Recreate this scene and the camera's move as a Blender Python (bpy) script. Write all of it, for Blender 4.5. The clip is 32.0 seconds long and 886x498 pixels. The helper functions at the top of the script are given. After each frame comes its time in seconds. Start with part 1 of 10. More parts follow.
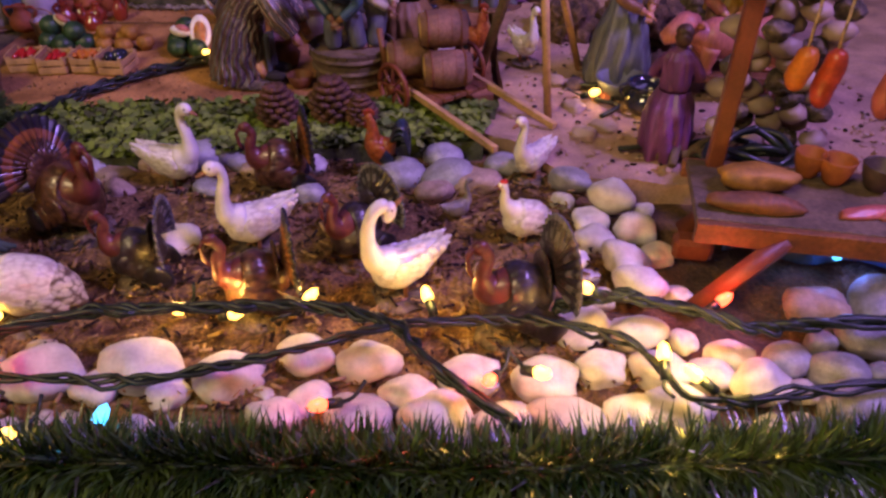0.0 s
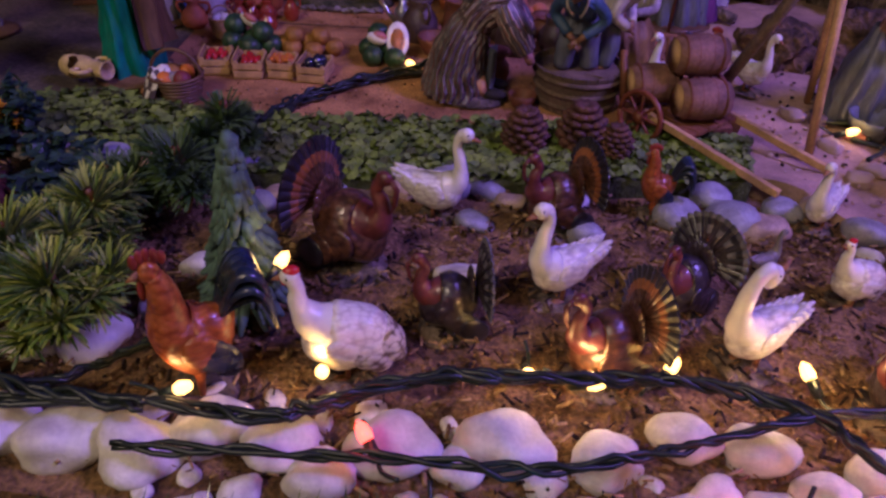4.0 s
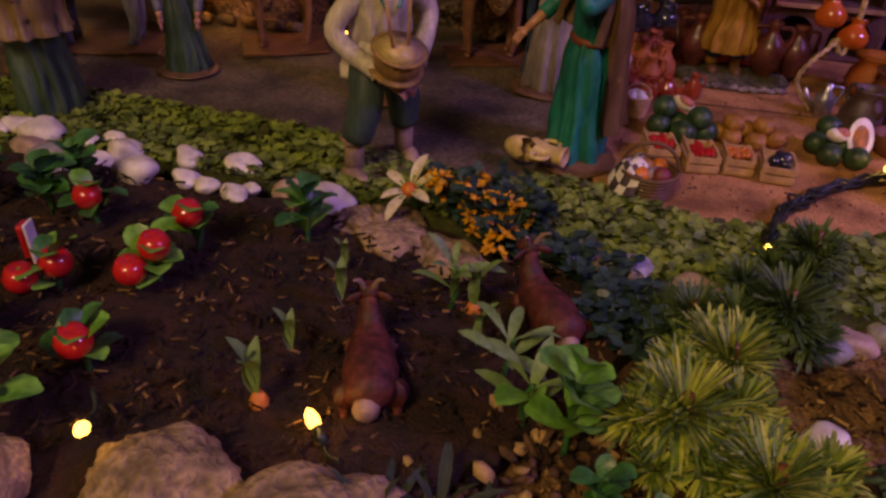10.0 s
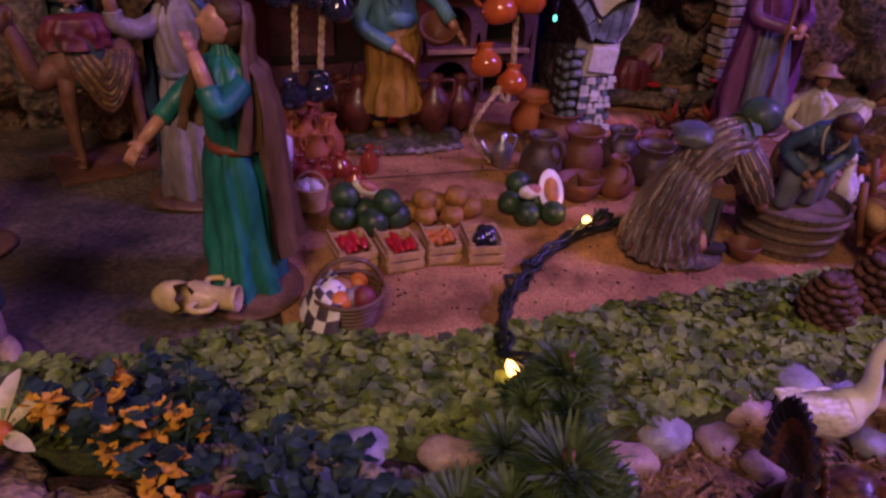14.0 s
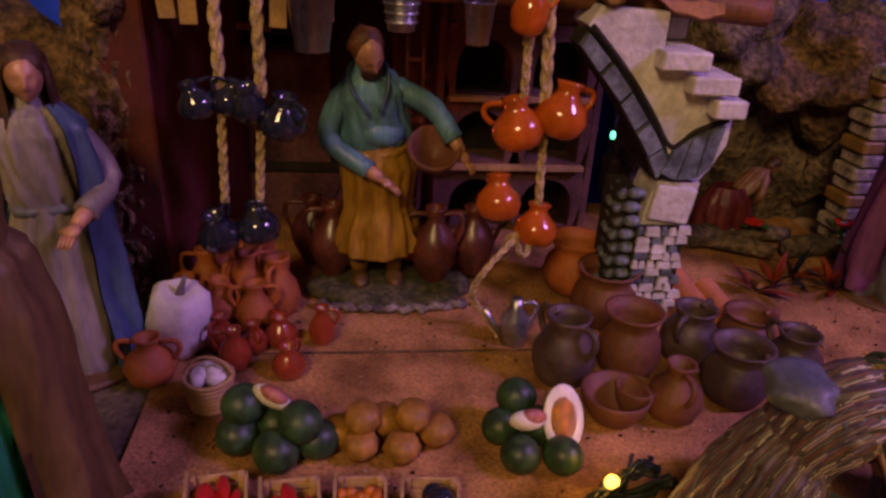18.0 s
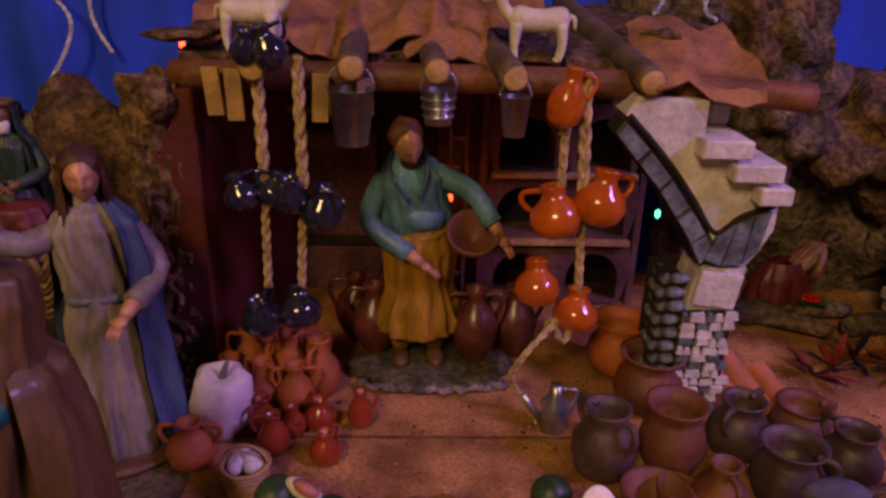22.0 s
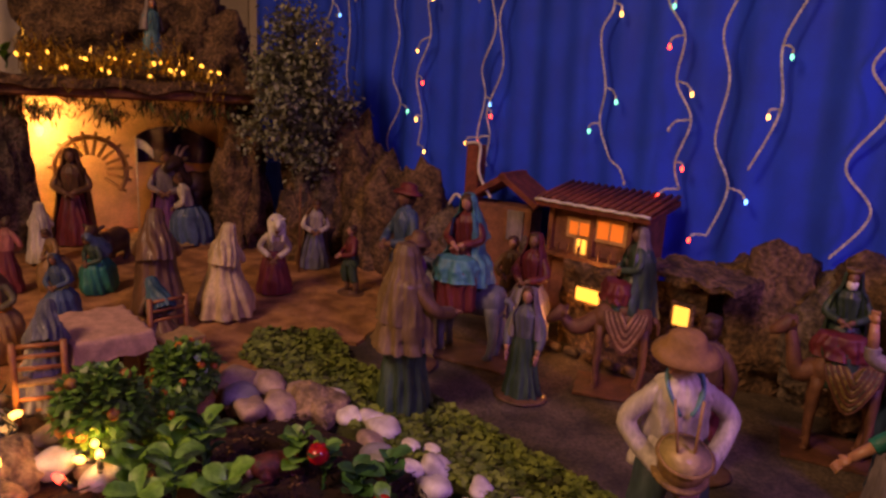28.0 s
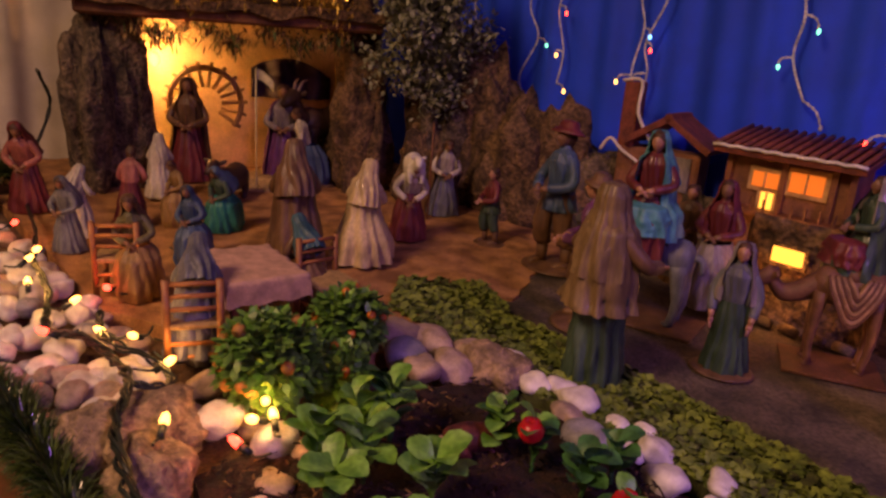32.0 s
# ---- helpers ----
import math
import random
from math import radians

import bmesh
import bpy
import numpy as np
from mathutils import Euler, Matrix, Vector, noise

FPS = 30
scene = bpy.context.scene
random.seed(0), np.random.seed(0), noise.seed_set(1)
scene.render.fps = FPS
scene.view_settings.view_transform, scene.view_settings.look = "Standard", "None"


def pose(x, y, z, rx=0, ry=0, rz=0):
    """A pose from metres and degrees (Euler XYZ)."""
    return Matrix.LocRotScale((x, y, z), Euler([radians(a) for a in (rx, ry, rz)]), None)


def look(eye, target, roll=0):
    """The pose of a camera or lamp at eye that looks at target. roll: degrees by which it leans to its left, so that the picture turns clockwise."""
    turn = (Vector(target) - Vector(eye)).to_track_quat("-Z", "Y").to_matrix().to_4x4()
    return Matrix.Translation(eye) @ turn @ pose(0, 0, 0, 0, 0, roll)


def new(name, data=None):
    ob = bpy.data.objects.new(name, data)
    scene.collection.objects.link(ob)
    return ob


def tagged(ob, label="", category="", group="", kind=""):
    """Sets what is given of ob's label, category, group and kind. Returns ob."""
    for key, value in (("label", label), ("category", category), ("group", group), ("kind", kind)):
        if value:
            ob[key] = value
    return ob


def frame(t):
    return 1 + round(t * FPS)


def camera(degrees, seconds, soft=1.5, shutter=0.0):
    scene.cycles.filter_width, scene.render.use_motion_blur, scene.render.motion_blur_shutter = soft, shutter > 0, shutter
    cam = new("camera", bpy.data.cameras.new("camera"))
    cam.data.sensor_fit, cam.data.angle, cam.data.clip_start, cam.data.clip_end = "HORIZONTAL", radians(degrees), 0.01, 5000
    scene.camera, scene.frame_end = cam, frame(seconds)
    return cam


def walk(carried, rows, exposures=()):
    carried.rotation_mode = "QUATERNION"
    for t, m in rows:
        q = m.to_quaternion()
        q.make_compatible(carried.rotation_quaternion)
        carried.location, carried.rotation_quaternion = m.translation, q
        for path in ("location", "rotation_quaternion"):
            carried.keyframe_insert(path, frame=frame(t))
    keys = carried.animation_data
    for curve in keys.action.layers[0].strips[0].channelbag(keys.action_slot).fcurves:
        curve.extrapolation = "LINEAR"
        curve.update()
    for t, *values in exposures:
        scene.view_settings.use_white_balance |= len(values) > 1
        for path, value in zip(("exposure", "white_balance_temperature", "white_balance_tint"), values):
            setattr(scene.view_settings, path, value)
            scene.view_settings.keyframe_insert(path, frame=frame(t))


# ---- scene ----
cam = camera(64.3, 32.0, soft=2.7)
METRES, EYE, TILT, LEAN, TURN = 1.7, 0.277, -36.0, 0.0, 0.0
ROWS = [
    (0.0, 0.0, 0.0, 0.0, 0.0, 0.0, -0.0),
    (0.5, -0.0202, -0.0026, -0.0026, -2.37, 0.19, -0.51),
    (1.0, -0.0379, -0.0032, -0.003, -2.81, 0.64, 0.75),
    (1.5, -0.0558, -0.0008, -0.0032, -4.06, 0.87, 0.13),
    (2.0, -0.073, 0.0006, 0.0004, -4.15, 1.58, 0.11),
    (2.5, -0.0879, 0.004, 0.0021, -2.79, 1.08, -0.56),
    (4.5, -0.126, 0.0388, 0.0189, 0.84, -0.06, -3.34),
    (5.0, -0.1392, 0.0452, 0.0211, 1.54, -0.27, -3.24),
    (5.5, -0.1561, 0.0497, 0.0248, 2.67, -0.83, -4.21),
    (6.0, -0.1701, 0.0532, 0.0287, 3.26, -0.36, -5.23),
    (6.5, -0.1894, 0.053, 0.0414, 5.48, 2.15, -7.12),
    (7.0, -0.2044, 0.0593, 0.0465, 5.2, 0.65, -7.05),
    (7.5, -0.2176, 0.0609, 0.0452, 5.54, 1.01, -6.99),
    (8.0, -0.2232, 0.0634, 0.0429, 8.12, 2.14, -9.21),
    (8.5, -0.235, 0.0637, 0.0399, 9.34, 1.75, -11.09),
    (9.0, -0.258, 0.0612, 0.0373, 10.35, 0.62, -10.94),
    (9.5, -0.282, 0.0586, 0.0371, 8.09, 0.91, -9.62),
    (10.0, -0.2967, 0.0573, 0.0391, 8.52, 1.25, -9.02),
    (10.5, -0.3084, 0.0544, 0.0409, 8.16, 2.54, -8.97),
    (11.0, -0.3193, 0.0576, 0.0417, 6.04, 2.64, -6.74),
    (11.5, -0.3356, 0.0588, 0.0417, 1.25, 3.4, -1.46),
    (12.0, -0.3407, 0.062, 0.0414, -5.85, 3.89, 2.72),
    (12.5, -0.3329, 0.0771, 0.0499, -10.47, 4.69, 4.9),
    (13.0, -0.3192, 0.0996, 0.0664, -11.99, 5.13, 5.87),
    (13.5, -0.3051, 0.1176, 0.078, -13.13, 5.27, 6.34),
    (14.0, -0.2876, 0.1313, 0.0861, -13.84, 4.85, 6.71),
    (14.5, -0.2715, 0.1469, 0.0956, -13.31, 4.43, 6.74),
    (16.5, -0.2267, 0.2017, 0.129, -11.21, 7.69, 4.11),
    (17.0, -0.2213, 0.211, 0.1383, -10.85, 8.5, 3.3),
    (17.5, -0.2173, 0.2191, 0.1439, -9.58, 8.84, 2.07),
    (18.0, -0.2132, 0.2245, 0.1494, -6.46, 10.16, 1.01),
    (18.5, -0.2092, 0.2299, 0.1533, -3.36, 10.24, 0.88),
    (19.0, -0.207, 0.2321, 0.1577, -2.07, 11.43, 0.36),
    (19.5, -0.2043, 0.2353, 0.1595, -2.37, 11.42, 0.1),
    (20.0, -0.2043, 0.2348, 0.1632, -2.61, 12.25, -0.12),
    (20.5, -0.2059, 0.2346, 0.1646, -2.37, 12.14, -0.53),
    (21.0, -0.2031, 0.2309, 0.1665, -2.03, 13.01, -0.47),
    (21.5, -0.2034, 0.2258, 0.1657, -2.14, 13.32, -0.43),
    (22.0, -0.205, 0.2198, 0.1644, -1.72, 13.72, -0.33),
    (22.5, -0.2046, 0.219, 0.1638, -1.96, 13.77, -0.73),
    (23.0, -0.2085, 0.2156, 0.1624, -0.38, 13.98, -1.53),
    (23.5, -0.2166, 0.2093, 0.1584, 0.78, 14.19, -2.97),
    (24.0, -0.2248, 0.2017, 0.1542, 2.78, 14.3, -4.41),
    (24.5, -0.2297, 0.1925, 0.1475, 6.2, 14.04, -6.04),
    (26.5, -0.2511, 0.07, 0.0905, 17.32, 18.63, -15.61),
    (27.0, -0.2622, 0.0493, 0.0826, 23.53, 17.95, -19.06),
    (27.5, -0.2685, 0.0418, 0.0832, 31.36, 16.27, -24.37),
    (28.0, -0.2652, 0.0395, 0.0837, 36.44, 15.02, -27.03),
    (28.5, -0.2679, 0.0389, 0.0865, 40.85, 14.04, -28.99),
    (29.0, -0.2672, 0.0444, 0.0914, 44.59, 12.14, -30.19),
    (29.5, -0.2644, 0.0519, 0.0934, 46.98, 10.61, -30.73),
    (30.0, -0.2635, 0.0598, 0.0896, 48.11, 9.45, -31.3),
    (30.5, -0.276, 0.0576, 0.0857, 48.89, 10.06, -31.29),
    (31.0, -0.3054, 0.0556, 0.0747, 48.24, 10.19, -31.74),
    (31.5, -0.3356, 0.0544, 0.0627, 45.67, 7.91, -31.48),
    (32.0, -0.36, 0.0496, 0.0544, 41.62, 9.09, -30.38),
]
# seconds, stops, white balance: the clip's colour drifts between warm and violet
EXPO = [(0.0, 1.8, 7000, -16), (1.0, 1.8, 5900, 2), (2.0, 1.68, 5200, 4), (5.0, 1.25, 5200, 4), (6.0, 1.4, 6300, 4), (7.0, 1.45, 9000, -6), (8.0, 1.45, 10500, 0), (10.0, 1.5, 8200, 0), (11.0, 1.37, 6500, 2), (12.0, 1.4, 6000, 20), (13.0, 1.4, 5600, 38),
        (14.5, 1.62, 6500, 38), (16.5, 1.45, 7700, 0), (18.0, 1.45, 9400, 2), (19.0, 1.42, 6300, 12), (20.0, 1.42, 5700, 12), (22.0, 1.48, 9600, 0), (23.0, 1.42, 8500, 6), (24.0, 1.5, 6800, 12), (27.0, 1.75, 8300, 26), (28.0, 1.5, 8200, 32), (29.0, 1.33, 6500, 54), (30.0, 1.33, 6100, 54), (31.0, 1.47, 6900, 40), (32.0, 1.6, 8000, 28)]
walk(cam, [(t, pose(0, 0, EYE, TILT, LEAN, TURN) @ pose(METRES * x, METRES * y, METRES * z, 90 + pitch, roll, yaw)) for t, x, y, z, yaw, pitch, roll in ROWS], EXPO)

# ---- light ----
world = bpy.data.worlds.new("night_room")
scene.world = world
world.use_nodes = True
world.node_tree.nodes["Background"].inputs[0].default_value = (0.02, 0.02, 0.05, 1)
world.node_tree.nodes["Background"].inputs[1].default_value = 0.3


def lamp(name, kind, at, power, color, size=0.01, target=None):
    data = bpy.data.lights.new(name, kind)
    data.energy, data.color = power, color
    if kind == "AREA":
        data.size = size
    else:
        data.shadow_soft_size = size
    ob = new(name, data)
    ob.matrix_basis = look(at, target) if target else pose(*at)
    return ob


lamp("ceiling_lamp", "AREA", (-0.95, -0.85, 1.45), 7.4, (1.0, 0.66, 0.42), 0.5, (-0.7, 0.7, 0.0))
lamp("violet_wall_lamp", "AREA", (0.9, 0.2, 1.2), 1.65, (0.42, 0.22, 1.0), 0.35, (-0.05, 0.6, 0.0)).data.spread = radians(75)


# ---- mesh tools ----
class M:
    """Collects vertices and faces of one mesh."""

    def __init__(self, *mats):
        self.mats, self.v, self.f, self.k, self.s = list(mats), [], [], [], []

    def add(self, vs, fs, k=0, m=None, smooth=True):
        n = len(self.v)
        self.v += [tuple(m @ Vector(p)) for p in vs] if m else [tuple(p) for p in vs]
        self.f += [tuple(n + i for i in f) for f in fs]
        self.k += [k] * len(fs)
        self.s += [smooth] * len(fs)
        return self

    def lathe(self, prof, seg=18, k=0, m=None, fold=None, sx=1.0, sy=1.0, arc=(0.0, 360.0), fade=True):
        closed = arc[1] - arc[0] >= 359.9
        cols = seg if closed else seg + 1
        vs, fs, n = [], [], len(prof)
        z0, z1 = prof[0][1], prof[-1][1]
        for i, (r, z) in enumerate(prof):
            w = (1 - (z - z0) / (z1 - z0)) if (fade and abs(z1 - z0) > 1e-6) else 1.0
            for j in range(cols):
                a = radians(arc[0] + (arc[1] - arc[0]) * j / seg)
                q = r
                if fold:
                    q *= 1 + fold[1] * (0.15 + 0.85 * w) * (math.sin(fold[0] * a + fold[2]) + 0.5 * math.sin((fold[0] * 1.7 // 1) * a + 2 * fold[2] + 3 * z / max(abs(z1 - z0), 1e-6)))
                vs.append((q * math.cos(a) * sx, q * math.sin(a) * sy, z))
        for i in range(n - 1):
            for j in range(seg):
                b = (j + 1) % cols
                fs.append((i * cols + j, i * cols + b, (i + 1) * cols + b, (i + 1) * cols + j))
        if closed and prof[0][0] > 1e-5:
            fs.append(tuple(range(cols - 1, -1, -1)))
        if closed and prof[-1][0] > 1e-5 and prof[-1][1] > prof[0][1]:
            fs.append(tuple((n - 1) * cols + j for j in range(cols)))
        return self.add(vs, fs, k, m)

    def tube(self, pts, rad, seg=8, k=0, m=None, flat=1.0, cap=True):
        pts = [Vector(p) for p in pts]
        if not isinstance(rad, (list, tuple)):
            rad = [rad] * len(pts)
        vs, fs = [], []
        d = (pts[1] - pts[0]).normalized()
        u = d.cross(Vector((0.13, 0.2, 0.97)))
        if u.length < 0.05:
            u = d.cross(Vector((1, 0, 0)))
        u.normalize()
        for i, p in enumerate(pts):
            t = (pts[min(i + 1, len(pts) - 1)] - pts[max(i - 1, 0)]).normalized()
            u = (u - t * u.dot(t)).normalized()
            w = t.cross(u)
            for j in range(seg):
                a = 2 * math.pi * j / seg
                vs.append(p + u * (rad[i] * math.cos(a)) + w * (rad[i] * flat * math.sin(a)))
        for i in range(len(pts) - 1):
            for j in range(seg):
                b = (j + 1) % seg
                fs.append((i * seg + j, i * seg + b, (i + 1) * seg + b, (i + 1) * seg + j))
        if cap:
            fs.append(tuple(range(seg - 1, -1, -1)))
            fs.append(tuple((len(pts) - 1) * seg + j for j in range(seg)))
        return self.add(vs, fs, k, m)

    def ball(self, c, r, k=0, rot=(0, 0, 0), seg=14, rings=9, m=None):
        if not isinstance(r, (list, tuple)):
            r = (r, r, r)
        mm = pose(*c, *rot) @ Matrix.Diagonal((*r, 1))
        if m:
            mm = m @ mm
        prof = [(math.sin(math.pi * i / rings), -math.cos(math.pi * i / rings)) for i in range(rings + 1)]
        prof[0], prof[-1] = (0.0, -1.0), (0.0, 1.0)
        return self.lathe(prof, seg, k, mm)

    def box(self, c, size, k=0, rot=(0, 0, 0), bev=0.08, m=None):
        mm = pose(*c, *rot)
        if m:
            mm = m @ mm
        h = [s / 2 for s in size]
        b = min(h) * bev * 2
        vs, idx = [], {}
        for sx in (-1, 1):
            for sy in (-1, 1):
                for sz in (-1, 1):
                    s = (sx, sy, sz)
                    for ax in range(3):
                        idx[s, ax] = len(vs)
                        vs.append([s[i] * (h[i] if i == ax else h[i] - b) for i in range(3)])
        fs = []
        for ax in range(3):
            o1, o2 = (ax + 1) % 3, (ax + 2) % 3
            for sg in (-1, 1):
                f = []
                for p, q in ((-1, -1), (1, -1), (1, 1), (-1, 1)):
                    s = [0, 0, 0]
                    s[ax], s[o1], s[o2] = sg, p, q
                    f.append(idx[tuple(s), ax])
                fs.append(tuple(f if sg > 0 else f[::-1]))
            for p in (-1, 1):
                for q in (-1, 1):
                    a = [0, 0, 0]
                    a[o1], a[o2] = p, q
                    a[ax] = -1
                    lo = tuple(a)
                    a[ax] = 1
                    hi = tuple(a)
                    fs.append((idx[lo, o1], idx[hi, o1], idx[hi, o2], idx[lo, o2]))
        for sx in (-1, 1):
            for sy in (-1, 1):
                for sz in (-1, 1):
                    fs.append(tuple(idx[(sx, sy, sz), ax] for ax in range(3)))
        return self.add(vs, fs, k, mm, smooth=False)

    def rock(self, c, r, seed=0, amp=0.25, freq=1.6, k=0, sub=3, rot=(0, 0, 0), rough=0.0):
        vs, fs = ICO[sub]
        if not isinstance(r, (list, tuple)):
            r = (r, r, r)
        mm = pose(*c, *rot)
        off = Vector((seed * 7.31, seed * 3.17, seed * 1.73))
        out = []
        for p in vs:
            d = 1 + amp * noise.noise(p * freq + off)
            if rough:
                d += rough * noise.noise(p * freq * 4 + off) + rough * 0.5 * noise.noise(p * freq * 9 + off)
            out.append((p.x * r[0] * d, p.y * r[1] * d, p.z * r[2] * d))
        return self.add(out, fs, k, mm)

    def blade(self, p, d, length, width, k=0, droop=0.3, up=Vector((0, 0, 1))):
        """A bent leaf or needle of two quads and a tip."""
        p, d = Vector(p), Vector(d).normalized()
        s = d.cross(up)
        s = s.normalized() if s.length > 1e-3 else Vector((1, 0, 0))
        a = p + d * length * 0.5 - up * droop * length * 0.15
        b = p + d * length - up * droop * length * 0.5
        w = s * width / 2
        return self.add([p - w * 0.5, p + w * 0.5, a + w, a - w, b], [(0, 1, 2, 3), (3, 2, 4)], k)

    def sheet(self, fn, nu, nv, k=0, thick=0.0):
        """A grid of fn(u, v) points, closed at the back when thick is given."""
        vs = [Vector(fn(i / nu, j / nv)) for j in range(nv + 1) for i in range(nu + 1)]
        w = nu + 1
        fs = [(j * w + i, j * w + i + 1, (j + 1) * w + i + 1, (j + 1) * w + i) for j in range(nv) for i in range(nu)]
        self.add(vs, fs, k)
        if thick:
            n = (vs[1] - vs[0]).cross(vs[w] - vs[0]).normalized() * -thick
            self.add([p + n for p in vs], [f[::-1] for f in fs], k)
            ring = [i for i in range(w)] + [j * w + nu for j in range(1, nv + 1)] + [nv * w + i for i in range(nu - 1, -1, -1)] + [j * w for j in range(nv - 1, 0, -1)]
            rv = [vs[i] for i in ring] + [vs[i] + n for i in ring]
            q = len(ring)
            self.add(rv, [(i, q + i, q + (i + 1) % q, (i + 1) % q) for i in range(q)], k, smooth=False)
        return self

    def mesh(self, name):
        me = bpy.data.meshes.new(name)
        me.from_pydata(self.v, [], self.f)
        for mt in self.mats:
            me.materials.append(mt)
        me.polygons.foreach_set("material_index", self.k)
        me.polygons.foreach_set("use_smooth", self.s)
        me.update()
        return me


def ico(sub):
    bm = bmesh.new()
    bmesh.ops.create_icosphere(bm, subdivisions=sub, radius=1)
    bm.verts.ensure_lookup_table()
    out = ([v.co.copy() for v in bm.verts], [tuple(v.index for v in f.verts) for f in bm.faces])
    bm.free()
    return out


ICO = {n: ico(n) for n in (1, 2, 3, 4)}


def part(name, b, parent, label="", at=None):
    """Links a mesh as one object under a thing or a part."""
    ob = new(name, b if isinstance(b, bpy.types.Mesh) else b.mesh(name))
    ob.parent = parent
    if at is not None:
        ob.matrix_basis = at
    return tagged(ob, label)


def thing(name, at, label, category, group=""):
    ob = new(name)
    ob.empty_display_size = 0.01
    ob.matrix_basis = at
    return tagged(ob, label, category, group)


def solo(name, b, at, label, category="", group="", kind=""):
    ob = new(name, b if isinstance(b, bpy.types.Mesh) else b.mesh(name))
    ob.matrix_basis = at
    return tagged(ob, label, category, group, kind)


def curve(pts, n=8):
    """Catmull-Rom through the points."""
    pts = [Vector(p) for p in pts]
    out = []
    for i in range(len(pts) - 1):
        a, b, c, d = pts[max(i - 1, 0)], pts[i], pts[i + 1], pts[min(i + 2, len(pts) - 1)]
        for j in range(n):
            t = j / n
            out.append(0.5 * ((2 * b) + (c - a) * t + (2 * a - 5 * b + 4 * c - d) * t * t + (3 * b - a - 3 * c + d) * t ** 3))
    return out + [pts[-1]]


# ---- materials ----
def paint(name, col, rough=0.6, var=0.25, scale=60.0, fine=420.0, bump=0.3, metal=0.0, col2=None, coat=0.0, rand=0.0, emit=0.0, trans=0.0, depth=0.0012):
    mt = bpy.data.materials.new(name)
    mt.use_nodes = True
    nt = mt.node_tree
    nd, ln = nt.nodes, nt.links
    bs = nd["Principled BSDF"]
    tc = nd.new("ShaderNodeTexCoord")
    n1 = nd.new("ShaderNodeTexNoise")
    n1.inputs["Scale"].default_value, n1.inputs["Detail"].default_value = scale, 4.0
    n2 = nd.new("ShaderNodeTexNoise")
    n2.inputs["Scale"].default_value, n2.inputs["Detail"].default_value = fine, 3.0
    ln.new(tc.outputs["Object"], n1.inputs["Vector"])
    ln.new(tc.outputs["Object"], n2.inputs["Vector"])
    ramp = nd.new("ShaderNodeValToRGB")
    lo = [c * (1 - var) for c in col]
    hi = list(col2) if col2 else [min(1, c * (1 + var)) for c in col]
    ramp.color_ramp.elements[0].position, ramp.color_ramp.elements[1].position = 0.36, 0.64
    ramp.color_ramp.elements[0].color, ramp.color_ramp.elements[1].color = (*lo, 1), (*hi, 1)
    ln.new(n1.outputs["Fac"], ramp.inputs["Fac"])
    mul = nd.new("ShaderNodeMix")
    mul.data_type, mul.blend_type = "RGBA", "MULTIPLY"
    mul.inputs["Factor"].default_value = min(1.0, 0.5 + var)
    ln.new(ramp.outputs["Color"], mul.inputs["A"])
    r2 = nd.new("ShaderNodeValToRGB")
    r2.color_ramp.elements[0].position, r2.color_ramp.elements[1].position = 0.3, 0.7
    lo2 = max(0.0, 1 - 1.4 * var)
    r2.color_ramp.elements[0].color, r2.color_ramp.elements[1].color = (lo2, lo2, lo2, 1), (1, 1, 1, 1)
    ln.new(n2.outputs["Fac"], r2.inputs["Fac"])
    ln.new(r2.outputs["Color"], mul.inputs["B"])
    out = mul.outputs["Result"]
    if rand:
        oi = nd.new("ShaderNodeObjectInfo")
        hs = nd.new("ShaderNodeHueSaturation")
        mr = nd.new("ShaderNodeMapRange")
        mr.inputs["To Min"].default_value, mr.inputs["To Max"].default_value = 1 - rand, 1 + rand
        ln.new(oi.outputs["Random"], mr.inputs["Value"])
        ln.new(mr.outputs["Result"], hs.inputs["Value"])
        ln.new(out, hs.inputs["Color"])
        out = hs.outputs["Color"]
    ln.new(out, bs.inputs["Base Color"])
    mr2 = nd.new("ShaderNodeMapRange")
    mr2.inputs["To Min"].default_value, mr2.inputs["To Max"].default_value = max(0.03, rough - 0.12), min(1.0, rough + 0.12)
    ln.new(n1.outputs["Fac"], mr2.inputs["Value"])
    ln.new(mr2.outputs["Result"], bs.inputs["Roughness"])
    bs.inputs["Metallic"].default_value = metal
    bs.inputs["Coat Weight"].default_value = coat
    bs.inputs["Coat Roughness"].default_value = 0.08
    bs.inputs["Transmission Weight"].default_value = trans
    if emit:
        bs.inputs["Emission Color"].default_value = (*col, 1)
        bs.inputs["Emission Strength"].default_value = emit
    if bump:
        bp = nd.new("ShaderNodeBump")
        bp.inputs["Strength"].default_value, bp.inputs["Distance"].default_value = bump, depth
        add = nd.new("ShaderNodeMath")
        ln.new(n1.outputs["Fac"], add.inputs[0])
        ln.new(n2.outputs["Fac"], add.inputs[1])
        ln.new(add.outputs["Value"], bp.inputs["Height"])
        ln.new(bp.outputs["Normal"], bs.inputs["Normal"])
    return mt


def glow(name, col, strength):
    mt = bpy.data.materials.new(name)
    mt.use_nodes = True
    bs = mt.node_tree.nodes["Principled BSDF"]
    bs.inputs["Base Color"].default_value = (*[min(1, c) for c in col], 1)
    bs.inputs["Emission Color"].default_value = (*col, 1)
    bs.inputs["Emission Strength"].default_value = strength
    bs.inputs["Roughness"].default_value = 0.2
    return mt


